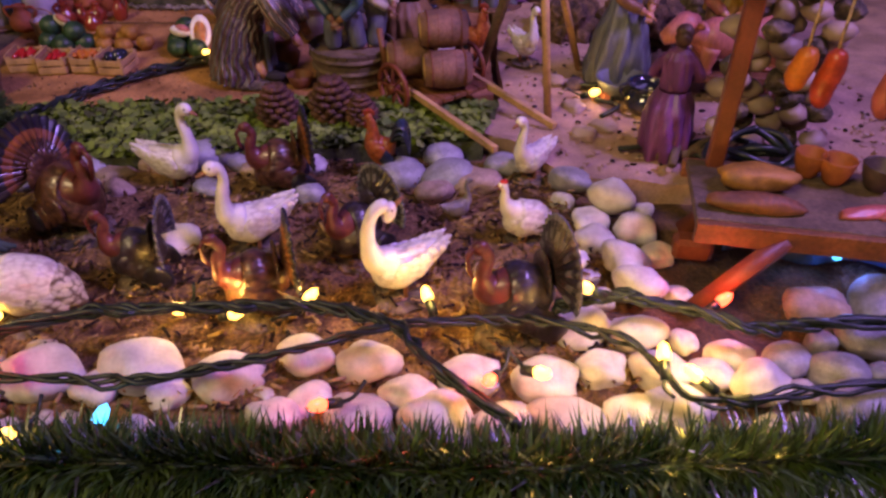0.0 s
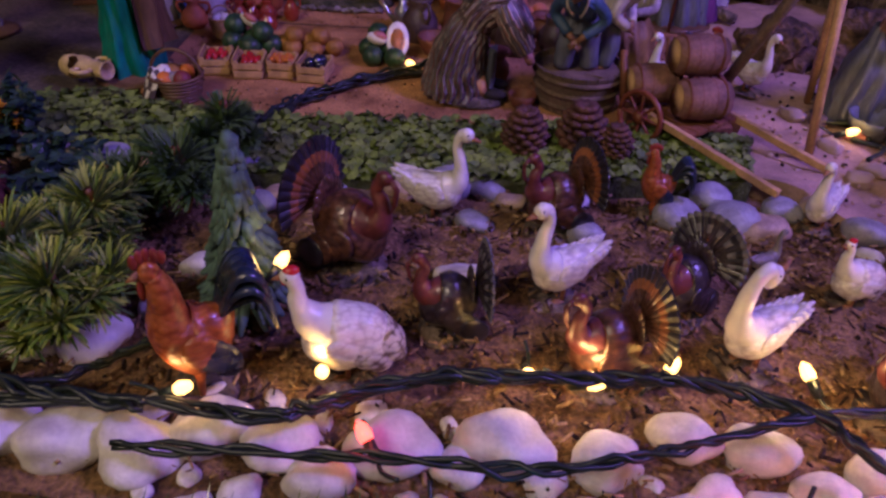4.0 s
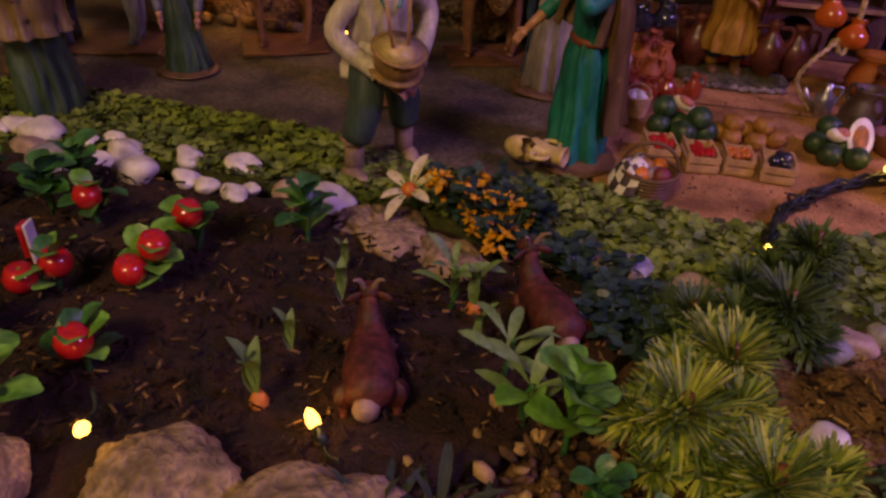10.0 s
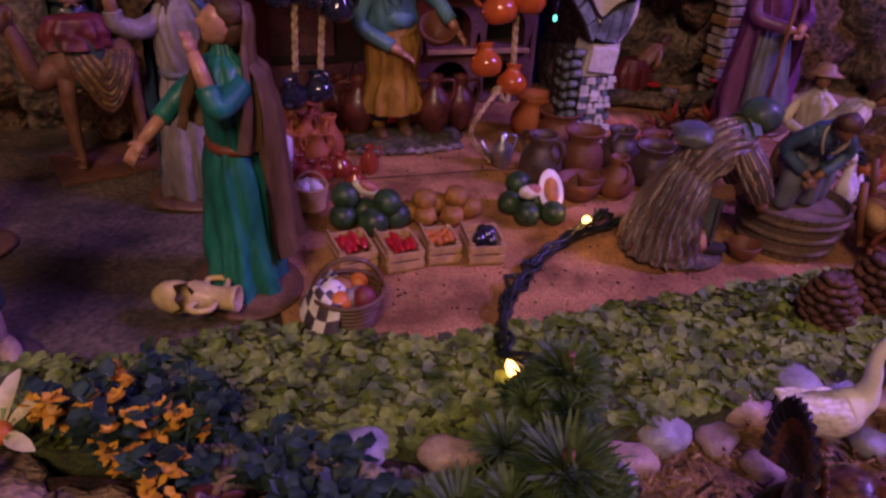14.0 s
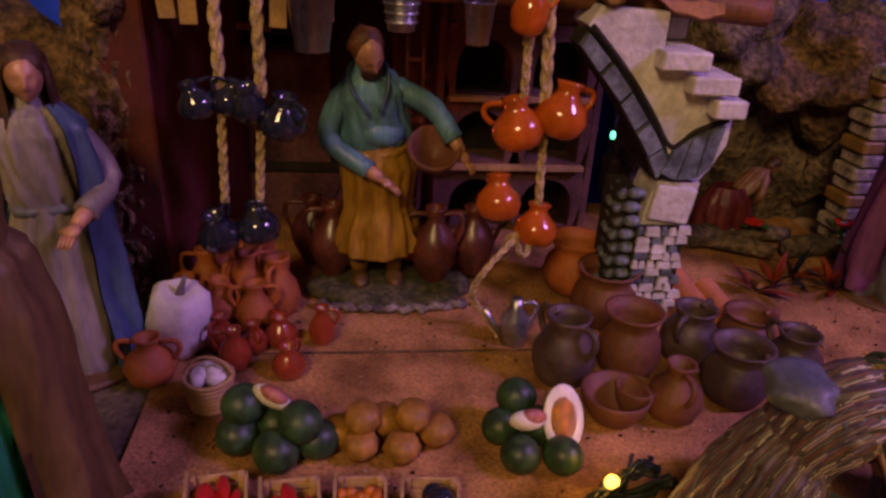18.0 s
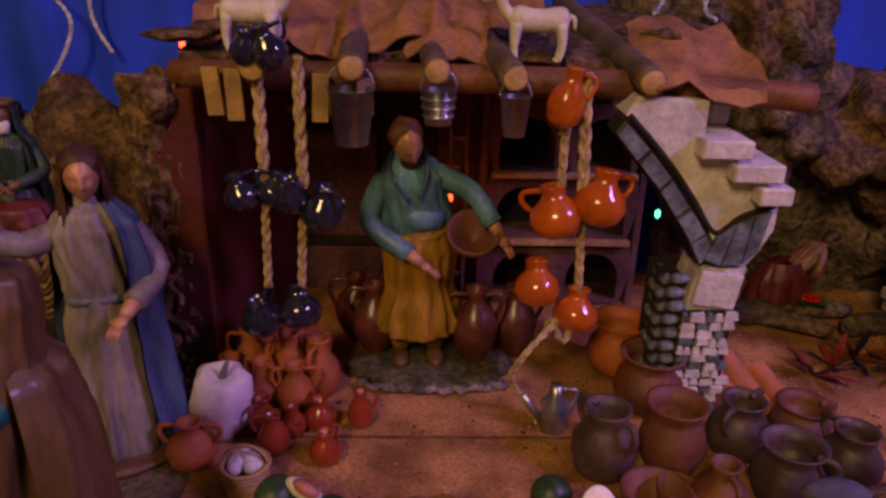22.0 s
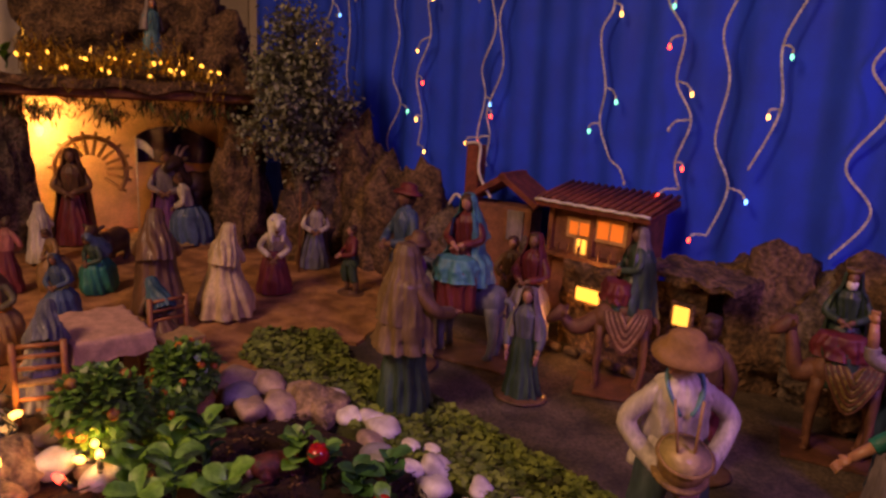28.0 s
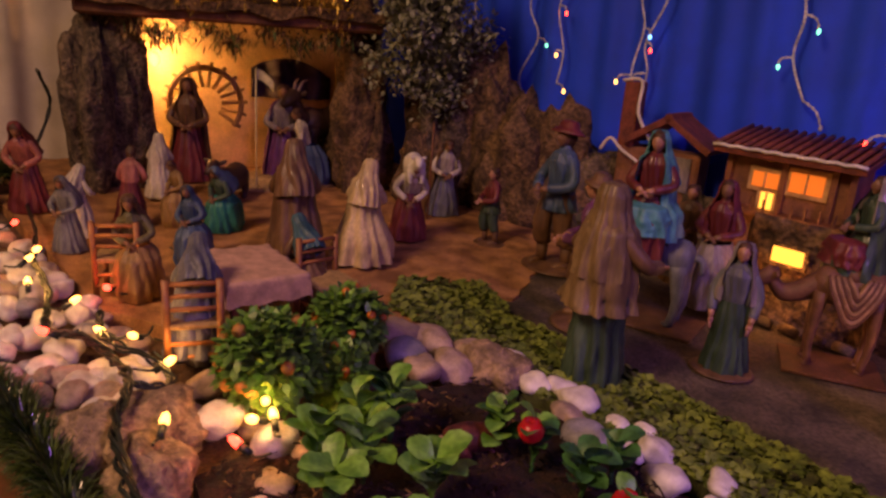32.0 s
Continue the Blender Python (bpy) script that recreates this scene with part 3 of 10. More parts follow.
def drapery(b, prof, k, m, seed, amp=0.09, count=9, seg=0, sx=1.0, sy=1.0, arc=(0.0, 360.0), shift=(0, 0, 0), fade=True, shear=0.5):
    """Cloth round an axis with sharp wandering folds; open when arc is less than a full turn."""
    amp *= 1.35
    prof = dense(prof, 5)
    z0, z1 = prof[0][1], prof[-1][1]
    closed = arc[1] - arc[0] > 359
    seg = seg or int(max(20, count * 7 * (arc[1] - arc[0]) / 360))
    cols = seg if closed else seg + 1
    rs = random.Random(seed * 13 + count)
    deep = [rs.uniform(0.25, 1.0) for i in range(count)]
    vs, fs = [], []
    for r, z in prof:
        w = (z - z0) / (z1 - z0)
        f = amp * (1.0 - 0.72 * w if fade else 1.0)
        for j in range(cols):
            a = radians(arc[0] + (arc[1] - arc[0]) * j / seg)
            p = Vector((math.cos(a) * 1.3, math.sin(a) * 1.3, w * 1.2 + seed * 3.7))
            x = count * a / (2 * math.pi) + 0.75 * noise.noise(p) + shear * w
            c = math.floor(x)
            g = x - c
            ridge = 1 - abs(2 * g - 1)
            d = deep[c % count]
            s = (1.8 * ridge ** 0.65 - 1.1) * d
            q = r * (1 + f * s + 0.45 * f * noise.noise(p * 3.3) + 0.03 * noise.noise(p * 7.0))
            vs.append((q * math.cos(a) * sx + shift[0], q * math.sin(a) * sy + shift[1], z + shift[2] + (0.012 * s * d if fade and w < 0.05 else 0)))
    for i in range(len(prof) - 1):
        for j in range(seg):
            c = (j + 1) % cols
            fs.append((i * cols + j, i * cols + c, (i + 1) * cols + c, (i + 1) * cols + j))
    if closed:
        fs.append(tuple(range(cols - 1, -1, -1)))
    b.add(vs, fs, k, m)
    if not closed:
        b.add([(x * 0.94, y * 0.94, z) for x, y, z in vs], [f[::-1] for f in fs], k, m)


def bump(x, z, cx, cz, w, h):
    return math.exp(-((x - cx) / w) ** 2 - ((z - cz) / h) ** 2)


def head(b, m, k, sub=3):
    """A carved head with brow, nose, cheeks and chin, facing -y, centred on its own origin; one unit high."""
    vs, fs = ICO[sub]
    out = []
    for p in vs:
        x, y, z = p
        nx = 0.70 - 0.14 * max(0.0, -z) ** 1.3
        ny = 0.82
        px, py, pz = x * nx, y * ny, z
        if y < 0.2:
            py -= 0.26 * bump(x, z, 0, -0.12, 0.13, 0.2)
            py -= 0.1 * bump(x, z, 0, 0.06, 0.1, 0.2)
            py += 0.11 * (bump(x, z, 0.33, 0.1, 0.2, 0.11) + bump(x, z, -0.33, 0.1, 0.2, 0.11))
            py -= 0.06 * bump(x, z, 0, 0.33, 0.5, 0.12)
            py -= 0.07 * bump(x, z, 0, -0.5, 0.2, 0.07) - 0.06 * bump(x, z, 0, -0.4, 0.25, 0.045)
            py -= 0.16 * bump(x, z, 0, -0.82, 0.3, 0.16)
        out.append((px, py, pz))
    return b.add(out, fs, k, m)


def figure(name, x, y, h, yaw, skirt, top, label, z=0.0, skin=None, hair=None, veil=None, cloak=None, hem=0.17, waist=0.09, arms=(), hat=None, legs=None,
           base=None, bend=0.0, seat=False, apron=None, beard=None, cat="figurine", group="", seed=1, shoes=None, belt=None, cape=(-30, 210), long_hair=False, bald=False, crown=None,
           stride=0.07, lean=0.0, nod=0.0, ride=False, collar=None, belly=0.0, forearm=0.06, mantle=None, turn=0.0, cape_low=0.04, varc=(-40, 220), hem_z=0.0, cape_w=1.0):
    """A carved and painted crib figurine, one mesh. Lengths are shares of its height; it faces -y at yaw 0."""
    skin, hair = skin or SKIN, hair or HAIR
    b = M(skirt, top, skin, hair, veil or hair, cloak or top, base or BROWN, hat or hair, apron or skirt, shoes or BROWN, belt or BROWN, legs or skirt, collar or top, mantle or skirt)
    sc = Matrix.Scale(h, 4)
    piv = 0.3 if (seat or ride) else 0.52
    if seat or ride:
        sc = sc @ Matrix.Translation((0, 0, 0.0))
    up = sc
    if bend or lean:
        up = sc @ Matrix.Translation((0, 0, piv)) @ Matrix.Rotation(radians(lean), 4, "Y") @ Matrix.Rotation(radians(bend), 4, "X") @ Matrix.Translation((0, 0, -piv))
    hd = up @ Matrix.Translation((0, 0, 0.85)) @ Matrix.Rotation(radians(turn), 4, "Z") @ Matrix.Rotation(radians(nod), 4, "X") @ Matrix.Translation((0, 0, -0.85))
    if base:
        b.rock((0, 0, 0.008 * h), (0.23 * h, 0.2 * h, 0.03 * h), seed, 0.12, 1.4, 6, 3)
    if ride:
        # seated sideways: lap, knees and a skirt that hangs before the mount
        drapery(b, [(0.15, 0.32), (0.17, 0.4), (waist * 1.4, 0.5), (waist, 0.58)], 0, sc, seed, 0.1, 7, sy=0.9)
        drapery(b, [(0.165, 0.02), (0.16, 0.18), (0.165, 0.34), (0.14, 0.44), (0.05, 0.47)], 0, sc, seed + 2, 0.22, 11, sx=1.12, sy=0.72, shift=(0, -0.17, 0))
        if mantle:
            drapery(b, [(0.185, 0.27), (0.18, 0.32), (0.185, 0.38), (0.15, 0.465), (0.05, 0.49)], 13, sc, seed + 9, 0.22, 9, sx=1.15, sy=0.8, arc=(150, 400), shift=(0, -0.16, 0))
        for s in (-1, 1):
            b.ball((s * 0.06, -0.25, 0.0), (0.03, 0.05, 0.025), 9, m=sc)
    elif seat:
        drapery(b, [(hem, 0.0), (hem * 1.12, 0.1), (hem * 1.1, 0.26), (hem, 0.4), (waist * 1.2, 0.52)], 0, sc, seed, 0.22, 10, sy=1.3, shift=(0, -0.06, 0))
    elif legs:
        for s in (-1, 1):
            q = 0.035 * s
            pts = curve([(s * 0.045, 0, 0.54), (s * (stride * 0.75 + 0.01), -0.04 + q, 0.34), (s * (stride + 0.012), -0.01 + q, 0.19)], 5)
            b.tube(pts, [0.076 * (1 - 0.022 * i) * (1 + 0.09 * noise.noise(Vector((i * 0.8, s, seed)))) for i in range(len(pts))], 13, 11, sc)
            b.lathe([(0.046, 0.0), (0.058, 0.008), (0.058, 0.02), (0.046, 0.03)], 12, 9, sc @ pose(s * (stride + 0.014), q, 0.165), (4, 0.06, s), fade=False)
            b.tube([(s * (stride + 0.012), q, 0.2), (s * (stride + 0.018), 0.006 + q, 0.1), (s * (stride + 0.02), 0.01 + q, 0.03)], [0.043, 0.04, 0.035], 10, 9, sc)
            b.ball((s * (stride + 0.03), -0.03 + q, 0.034), (0.036, 0.08, 0.032), 9, (0, 0, -14 * s), m=sc)
        drapery(b, [(waist * 1.5, 0.42), (waist * 1.4, 0.48), (waist * 1.1, 0.58)], 0, sc, seed, 0.16, 9, sy=0.85)
    else:
        drapery(b, [(hem * 1.0, 0.012 + hem_z), (hem, 0.05 + hem_z), (hem * 0.92, 0.17 + hem_z * 0.6), (hem * 0.8, 0.32), (waist * 1.24, 0.47), (waist, 0.56)], 0, sc, seed, 0.24, 10, sy=0.88)
        if shoes:
            for s in (-1, 1):
                fy = -0.03 if hem_z else -hem * 0.85
                b.ball((s * 0.065, fy - 0.02, 0.026), (0.034, 0.066, 0.028), 9, m=sc)
                if hem_z:
                    b.tube([(s * 0.065, 0, 0.04), (s * 0.065, 0, 0.1)], [0.032, 0.036], 9, 10, sc)
                    b.tube([(s * 0.065, 0, 0.09), (s * 0.06, 0, 0.2)], [0.046, 0.05], 9, 12, sc)
    if apron:
        drapery(b, [(hem * 1.06, 0.1), (hem * 1.03, 0.25), (waist * 1.45, 0.45), (waist * 1.14, 0.565)], 8, sc, seed + 1, 0.12, 9, sy=0.92, arc=(185, 355))
    sh = 0.112
    drapery(b, [(waist * 1.0, 0.53), (waist * 1.16, 0.585), (sh * 0.98, 0.68), (sh * 1.02, 0.755), (0.086, 0.806), (0.045, 0.832), (0.034, 0.86)], 1, up, seed + 3, 0.12, 11, sy=0.7, fade=False, shear=1.2)
    if belly:
        b.rock((0, -0.055 * h, 0.6 * h), (0.088 * h, belly * h, 0.062 * h), seed, 0.14, 2.2, 1, 3)
    if collar:
        for s in (-1, 1):
            b.tube(curve([(s * 0.02, -0.085, 0.72), (s * 0.055, -0.06, 0.79), (s * 0.06, 0.0, 0.835), (s * 0.02, 0.05, 0.845)], 4), 0.015, 8, 12, up, 0.5)
    if belt:
        b.lathe([(waist * 1.12, 0.53), (waist * 1.2, 0.545), (waist * 1.12, 0.56)], 26, 10, up, (5, 0.04, 1), sy=0.8, fade=False)
    head(b, hd @ pose(0, -0.016, 0.914) @ Matrix.Scale(0.067, 4), 2, 4 if h > 0.17 else 3)
    if bald:
        b.rock((0, 0.004, 0.004), (0.059, 0.054, 0.058), 3, 0.1, 2.0, 3, 3, rough=0.1)
        n = len(ICO[3][0])
        b.v[-n:] = [tuple(hd @ (Vector(p) + Vector((0, 0.008, 0.93)))) for p in b.v[-n:]]
    else:
        for c, r in (((0, 0.006, 0.945), (0.06, 0.058, 0.056)), ((0, 0.022, 0.905), (0.058, 0.046, 0.064))):
            b.rock((0, 0, 0), r, seed, 0.12, 2.2, 3, 3, rough=0.1)
            n = len(ICO[3][0])
            b.v[-n:] = [tuple(hd @ (Vector(p) + Vector(c))) for p in b.v[-n:]]
    if long_hair:
        drapery(b, [(0.086, 0.66), (0.084, 0.76), (0.072, 0.84), (0.066, 0.92), (0.05, 0.975), (0.01, 0.99)], 3, up, seed + 5, 0.16, 16, sx=0.98, arc=(-42, 222))
    if beard:
        b.mats.append(beard)
        b.rock((0, 0, 0), ((0.034, 0.024, 0.036) if bald else (0.042, 0.03, 0.05)), seed, 0.2, 2.5, len(b.mats) - 1, 3, rough=0.15)
        n = len(ICO[3][0])
        b.v[-n:] = [tuple(hd @ (Vector(p) + Vector((0, -0.046, 0.866)))) for p in b.v[-n:]]
    if veil:
        drapery(b, [(0.15, 0.56), (0.135, 0.7), (0.105, 0.8), (0.082, 0.87), (0.075, 0.94), (0.055, 0.985), (0.004, 1.0)], 4, hd if nod else up, seed + 7, 0.18, 10, arc=varc, shift=(0, 0.012, 0))
    if cloak:
        drapery(b, [(max(hem * 1.2 * cape_w, 0.12), cape_low), (max(hem * 1.1 * cape_w, 0.125), min(0.46, cape_low + 0.2)), (0.16 * cape_w, 0.5), (0.15 * max(cape_w, 0.86), 0.68), (0.128, 0.78), (0.07, 0.838)], 5, up if bend else sc, seed + 2, 0.24, 10, arc=cape)
    if hat:
        b.lathe([(0.108, -0.03), (0.112, -0.023), (0.088, -0.004), (0.067, 0.01), (0.06, 0.042), (0.043, 0.057), (0.0, 0.063)], 26, 7, hd @ pose(0, 0.012, 0.962, -9, 0, 0), (2, 0.09, seed), fade=False)
    if crown:
        b.mats.append(crown)
        b.lathe([(0.062, 0.965), (0.07, 1.0), (0.06, 1.0), (0.055, 0.97)], 14, len(b.mats) - 1, hd, (7, 0.08, 1), fade=False)
    for pts in arms:
        bare = pts[-1] if isinstance(pts[-1], float) else forearm
        pts = [q for q in pts if not isinstance(q, float)]
        p0 = Vector(pts[0])
        s = curve([p0 * 1.0 + Vector((-p0.x * 0.6, 0, 0.014)), p0 + Vector((-p0.x * 0.16, 0, -0.008)), *pts[1:]], 7)
        n = len(s)
        b.tube(s, [(0.03 + 0.014 * min(1, i / 5) - 0.011 * i / n) * (1 + 0.11 * noise.noise(Vector((i * 0.9, seed, 2)))) for i in range(n)], 11, 1, up)
        d = (s[-1] - s[-2]).normalized()
        b.lathe([(0.026, -0.006), (0.037, 0.0), (0.033, 0.008)], 10, 1, up @ Matrix.Translation(s[-1]) @ d.to_track_quat("Z", "Y").to_matrix().to_4x4(), fade=False)
        e = s[-1] + d * bare
        b.tube([s[-1], s[-1].lerp(e, 0.5), e], [0.024, 0.023, 0.018], 9, 2, up)
        b.tube([e, e + d * 0.02, e + d * 0.042], [0.019, 0.025, 0.02], 8, 2, up, 0.55)
        side = d.cross(Vector((0.2, 0.3, 0.9))).normalized()
        for i in range(4):
            o = e + d * 0.038 + side * (i - 1.5) * 0.0105
            b.tube([o, o + d * 0.022 - side * 0.002 + Vector((0, 0, -0.004)), o + d * 0.034 + Vector((0, 0, -0.014))], [0.0066, 0.006, 0.004], 5, 2, up)
        b.tube([e + side * 0.016 + d * 0.008, e + side * 0.03 + d * 0.03], [0.0075, 0.005], 5, 2, up)
    return solo(name, b, pose(x, y, z, 0, 0, yaw), label, cat, group)


ARM_FRONT = [[(-0.115, 0, 0.75), (-0.16, -0.05, 0.62), (-0.06, -0.15, 0.58)], [(0.115, 0, 0.75), (0.16, -0.05, 0.62), (0.06, -0.15, 0.58)]]
ARM_DOWN = [[(-0.115, 0, 0.75), (-0.15, 0.0, 0.62), (-0.14, -0.05, 0.48)], [(0.115, 0, 0.75), (0.15, 0.0, 0.62), (0.14, -0.05, 0.48)]]
ARM_UP = [[(0.115, 0, 0.75), (0.2, -0.04, 0.82), (0.13, -0.06, 0.97)], [(-0.115, 0, 0.75), (-0.18, -0.05, 0.63), (-0.2, -0.16, 0.55)]]


def feathers(name, col, line, size=330.0, rough=0.42, depth=0.0009):
    """Glazed plumage: overlapping scale-like cells with darker edges, worn at a larger scale."""
    mt = paint(name, col, rough, 0.14, 60, 420, 0.0, coat=0.35)
    nt = mt.node_tree
    nd, ln = nt.nodes, nt.links
    bs = nd["Principled BSDF"]
    base = bs.inputs["Base Color"].links[0].from_socket
    tc = nd.new("ShaderNodeTexCoord")
    mp = nd.new("ShaderNodeMapping")
    mp.inputs["Scale"].default_value = (1.0, 0.6, 1.0)
    vo = nd.new("ShaderNodeTexVoronoi")
    vo.inputs["Scale"].default_value = size
    ln.new(tc.outputs["Object"], mp.inputs["Vector"])
    ln.new(mp.outputs["Vector"], vo.inputs["Vector"])
    ramp = nd.new("ShaderNodeValToRGB")
    ramp.color_ramp.elements[0].position, ramp.color_ramp.elements[1].position = 0.42, 0.78
    ramp.color_ramp.elements[0].color, ramp.color_ramp.elements[1].color = (1, 1, 1, 1), (*line, 1)
    ln.new(vo.outputs["Distance"], ramp.inputs["Fac"])
    mx = nd.new("ShaderNodeMix")
    mx.data_type, mx.blend_type = "RGBA", "MULTIPLY"
    mx.inputs["Factor"].default_value = 1.0
    ln.new(base, mx.inputs["A"])
    ln.new(ramp.outputs["Color"], mx.inputs["B"])
    ln.new(mx.outputs["Result"], bs.inputs["Base Color"])
    bp = nd.new("ShaderNodeBump")
    bp.invert = True
    bp.inputs["Strength"].default_value, bp.inputs["Distance"].default_value = 0.7, depth
    ln.new(vo.outputs["Distance"], bp.inputs["Height"])
    ln.new(bp.outputs["Normal"], bs.inputs["Normal"])
    return mt


BEAK = paint("orange_beak", (0.3, 0.13, 0.06), 0.5)
PLUME = feathers("white_plumage", (0.76, 0.72, 0.68), (0.72, 0.68, 0.68))
PLUMETAIL = feathers("speckled_plumage", (0.55, 0.5, 0.46), (0.22, 0.16, 0.13), 300.0)
DOWN = paint("white_glazed_neck", (0.76, 0.72, 0.68), 0.35, 0.1, 60, 300, 0.2, coat=0.4)


def loft(b, pts, rads, k, m, seg=18, flat=1.0):
    """A smooth tube through a few rings whose radii are spread along the curve."""
    c = curve(pts, 6)
    n = len(c) - 1
    q = []
    for i in range(n + 1):
        t = i / n * (len(rads) - 1)
        j = min(int(t), len(rads) - 2)
        f = t - j
        f = f * f * (3 - 2 * f)
        q.append(rads[j] + (rads[j + 1] - rads[j]) * f)
    b.tube(c, q, seg, k, m, flat)


def goose(name, x, y, h, yaw, label, z=-0.012, kind="goose", mat=None, group="poultry in the pen"):
    """A standing bird with an upright neck; it looks along -y at yaw 0."""
    b = M(mat or PLUME, BEAK, CORKGREY, RED, DARK, mat or DOWN, mat or PLUMETAIL)
    sc = Matrix.Diagonal((h * 0.82, h * (0.78 if kind == "guinea" else 0.72), h, 1))
    if kind == "guinea":
        loft(b, [(0, 0.5, 0.16), (0, 0.4, 0.24), (0, 0.2, 0.35), (0, -0.02, 0.37), (0, -0.17, 0.4), (0, -0.25, 0.48)], [0.03, 0.15, 0.23, 0.255, 0.2, 0.1], 0, sc, 22, 1.05)
        loft(b, [(0, 0.54, 0.12), (0, 0.42, 0.26), (0, 0.3, 0.36)], [0.05, 0.17, 0.19], 6, sc, 16, 0.92)
        loft(b, [(0, -0.1, 0.44), (0, -0.25, 0.54), (0, -0.33, 0.68), (0, -0.33, 0.8), (0, -0.36, 0.88)], [0.2, 0.14, 0.085, 0.065, 0.06], 5, sc, 14)
        for s in (-1, 1):
            for i in range(4):
                b.ball((s * (0.225 - 0.015 * i), 0.0 + 0.1 * i, 0.38 - 0.045 * i), (0.03, 0.16, 0.1), 0 if i < 2 else 6, (-16 - 6 * i, 0, s * (4 + 5 * i)), m=sc, seg=12, rings=8)
        b.ball((0, -0.375, 0.9), (0.062, 0.085, 0.062), 5, m=sc)
        b.ball((0, -0.36, 0.945), (0.05, 0.07, 0.034), 3, m=sc)
        b.ball((0, -0.42, 0.865), (0.035, 0.035, 0.03), 3, m=sc, seg=8, rings=6)
        b.tube([(0, -0.43, 0.9), (0, -0.52, 0.885)], [0.03, 0.006], 8, 1, sc)
        for s in (-1, 1):
            b.ball((s * 0.052, -0.4, 0.905), 0.013, 4, m=sc, seg=6, rings=5)
    else:
        loft(b, [(0, 0.56, 0.42), (0, 0.42, 0.38), (0, 0.2, 0.33), (0, 0.0, 0.31), (0, -0.16, 0.34), (0, -0.26, 0.42)], [0.03, 0.11, 0.17, 0.19, 0.17, 0.1], 0, sc, 22, 1.0)
        neck = [(0, -0.12, 0.36), (0, -0.26, 0.46), (0, -0.27, 0.64), (0, -0.22, 0.8), (0, -0.25, 0.91), (0, -0.31, 0.93)]
        face = sc
        if name == "swan":
            neck = [(0, -0.1, 0.36), (0, -0.27, 0.46), (0, -0.33, 0.66), (0, -0.27, 0.86), (0, -0.14, 0.92), (0, -0.07, 0.84)]
            face = sc @ pose(0, -0.07, 0.85, -48, 0, 180) @ Matrix.Translation((0, 0.33, -0.93))
        loft(b, neck, [0.17, 0.13, 0.08, 0.062, 0.06, 0.056], 5, sc, 14)
        b.ball((0, -0.33, 0.93), (0.07, 0.1, 0.07), 5, m=face)
        b.tube([(0, -0.38, 0.92), (0, -0.46, 0.895), (0, -0.52, 0.88)], [0.042, 0.03, 0.012], 8, 1, face, 0.6)
        for s in (-1, 1):
            b.ball((s * 0.055, -0.36, 0.95), 0.012, 4, m=face, seg=6, rings=5)
            for i in range(5):
                b.ball((s * (0.165 - 0.022 * i), 0.02 + 0.1 * i, 0.35 + 0.012 * i), (0.03, 0.15, 0.1 - 0.01 * i), 0, (8 + 4 * i, 0, s * (2 - 5 * i)), m=sc, seg=12, rings=8)
            for i in range(4):
                b.ball((s * (0.11 - 0.02 * i), 0.34 + 0.07 * i, 0.44 + 0.012 * i), (0.022, 0.1, 0.035), 0, (16, 0, s * -8), m=sc, seg=9, rings=6)
        for i in range(5):
            b.ball((0.04 * (i - 2), 0.55, 0.44 + 0.02 * (i % 2)), (0.024, 0.07, 0.018), 0, (26, 0, -7 * (i - 2)), m=sc, seg=8, rings=6)
    for s in (-1, 1):
        b.tube([(s * 0.08, 0.05, 0.28), (s * 0.09, 0.04, 0.03)], 0.028, 7, 1, sc)
        b.ball((s * 0.09, -0.01, 0.035), (0.05, 0.09, 0.02), 1, m=sc, seg=8, rings=5)
    b.lathe([(0.3, 0.0), (0.3, 0.02), (0.24, 0.04), (0, 0.045)], 16, 2, sc, (4, 0.1, x * 40))
    return solo(name, b, pose(x, y, z, 0, 0, yaw), label, "bird figurine", group)


TURKEY = feathers("turkey_brown", (0.1, 0.042, 0.022), (0.35, 0.28, 0.3), 300.0, 0.38)
TURKEYDARK = feathers("turkey_dark", (0.035, 0.026, 0.032), (0.5, 0.4, 0.4), 300.0, 0.36)
TURKEYTIP = paint("turkey_tail_band", (0.26, 0.09, 0.028), 0.45, 0.35, 90, 300, 0.4, coat=0.2)
TURKEYGREY = paint("turkey_tail_grey", (0.13, 0.125, 0.145), 0.5, 0.35, 90, 300, 0.4)
TAILBLACK = paint("turkey_tail_edge", (0.022, 0.02, 0.03), 0.35, 0.4, 90, 300, 0.3, coat=0.3)
WATTLE = paint("wattle_red", (0.13, 0.03, 0.03), 0.4, 0.3, 90, 300, 0.3, coat=0.3)


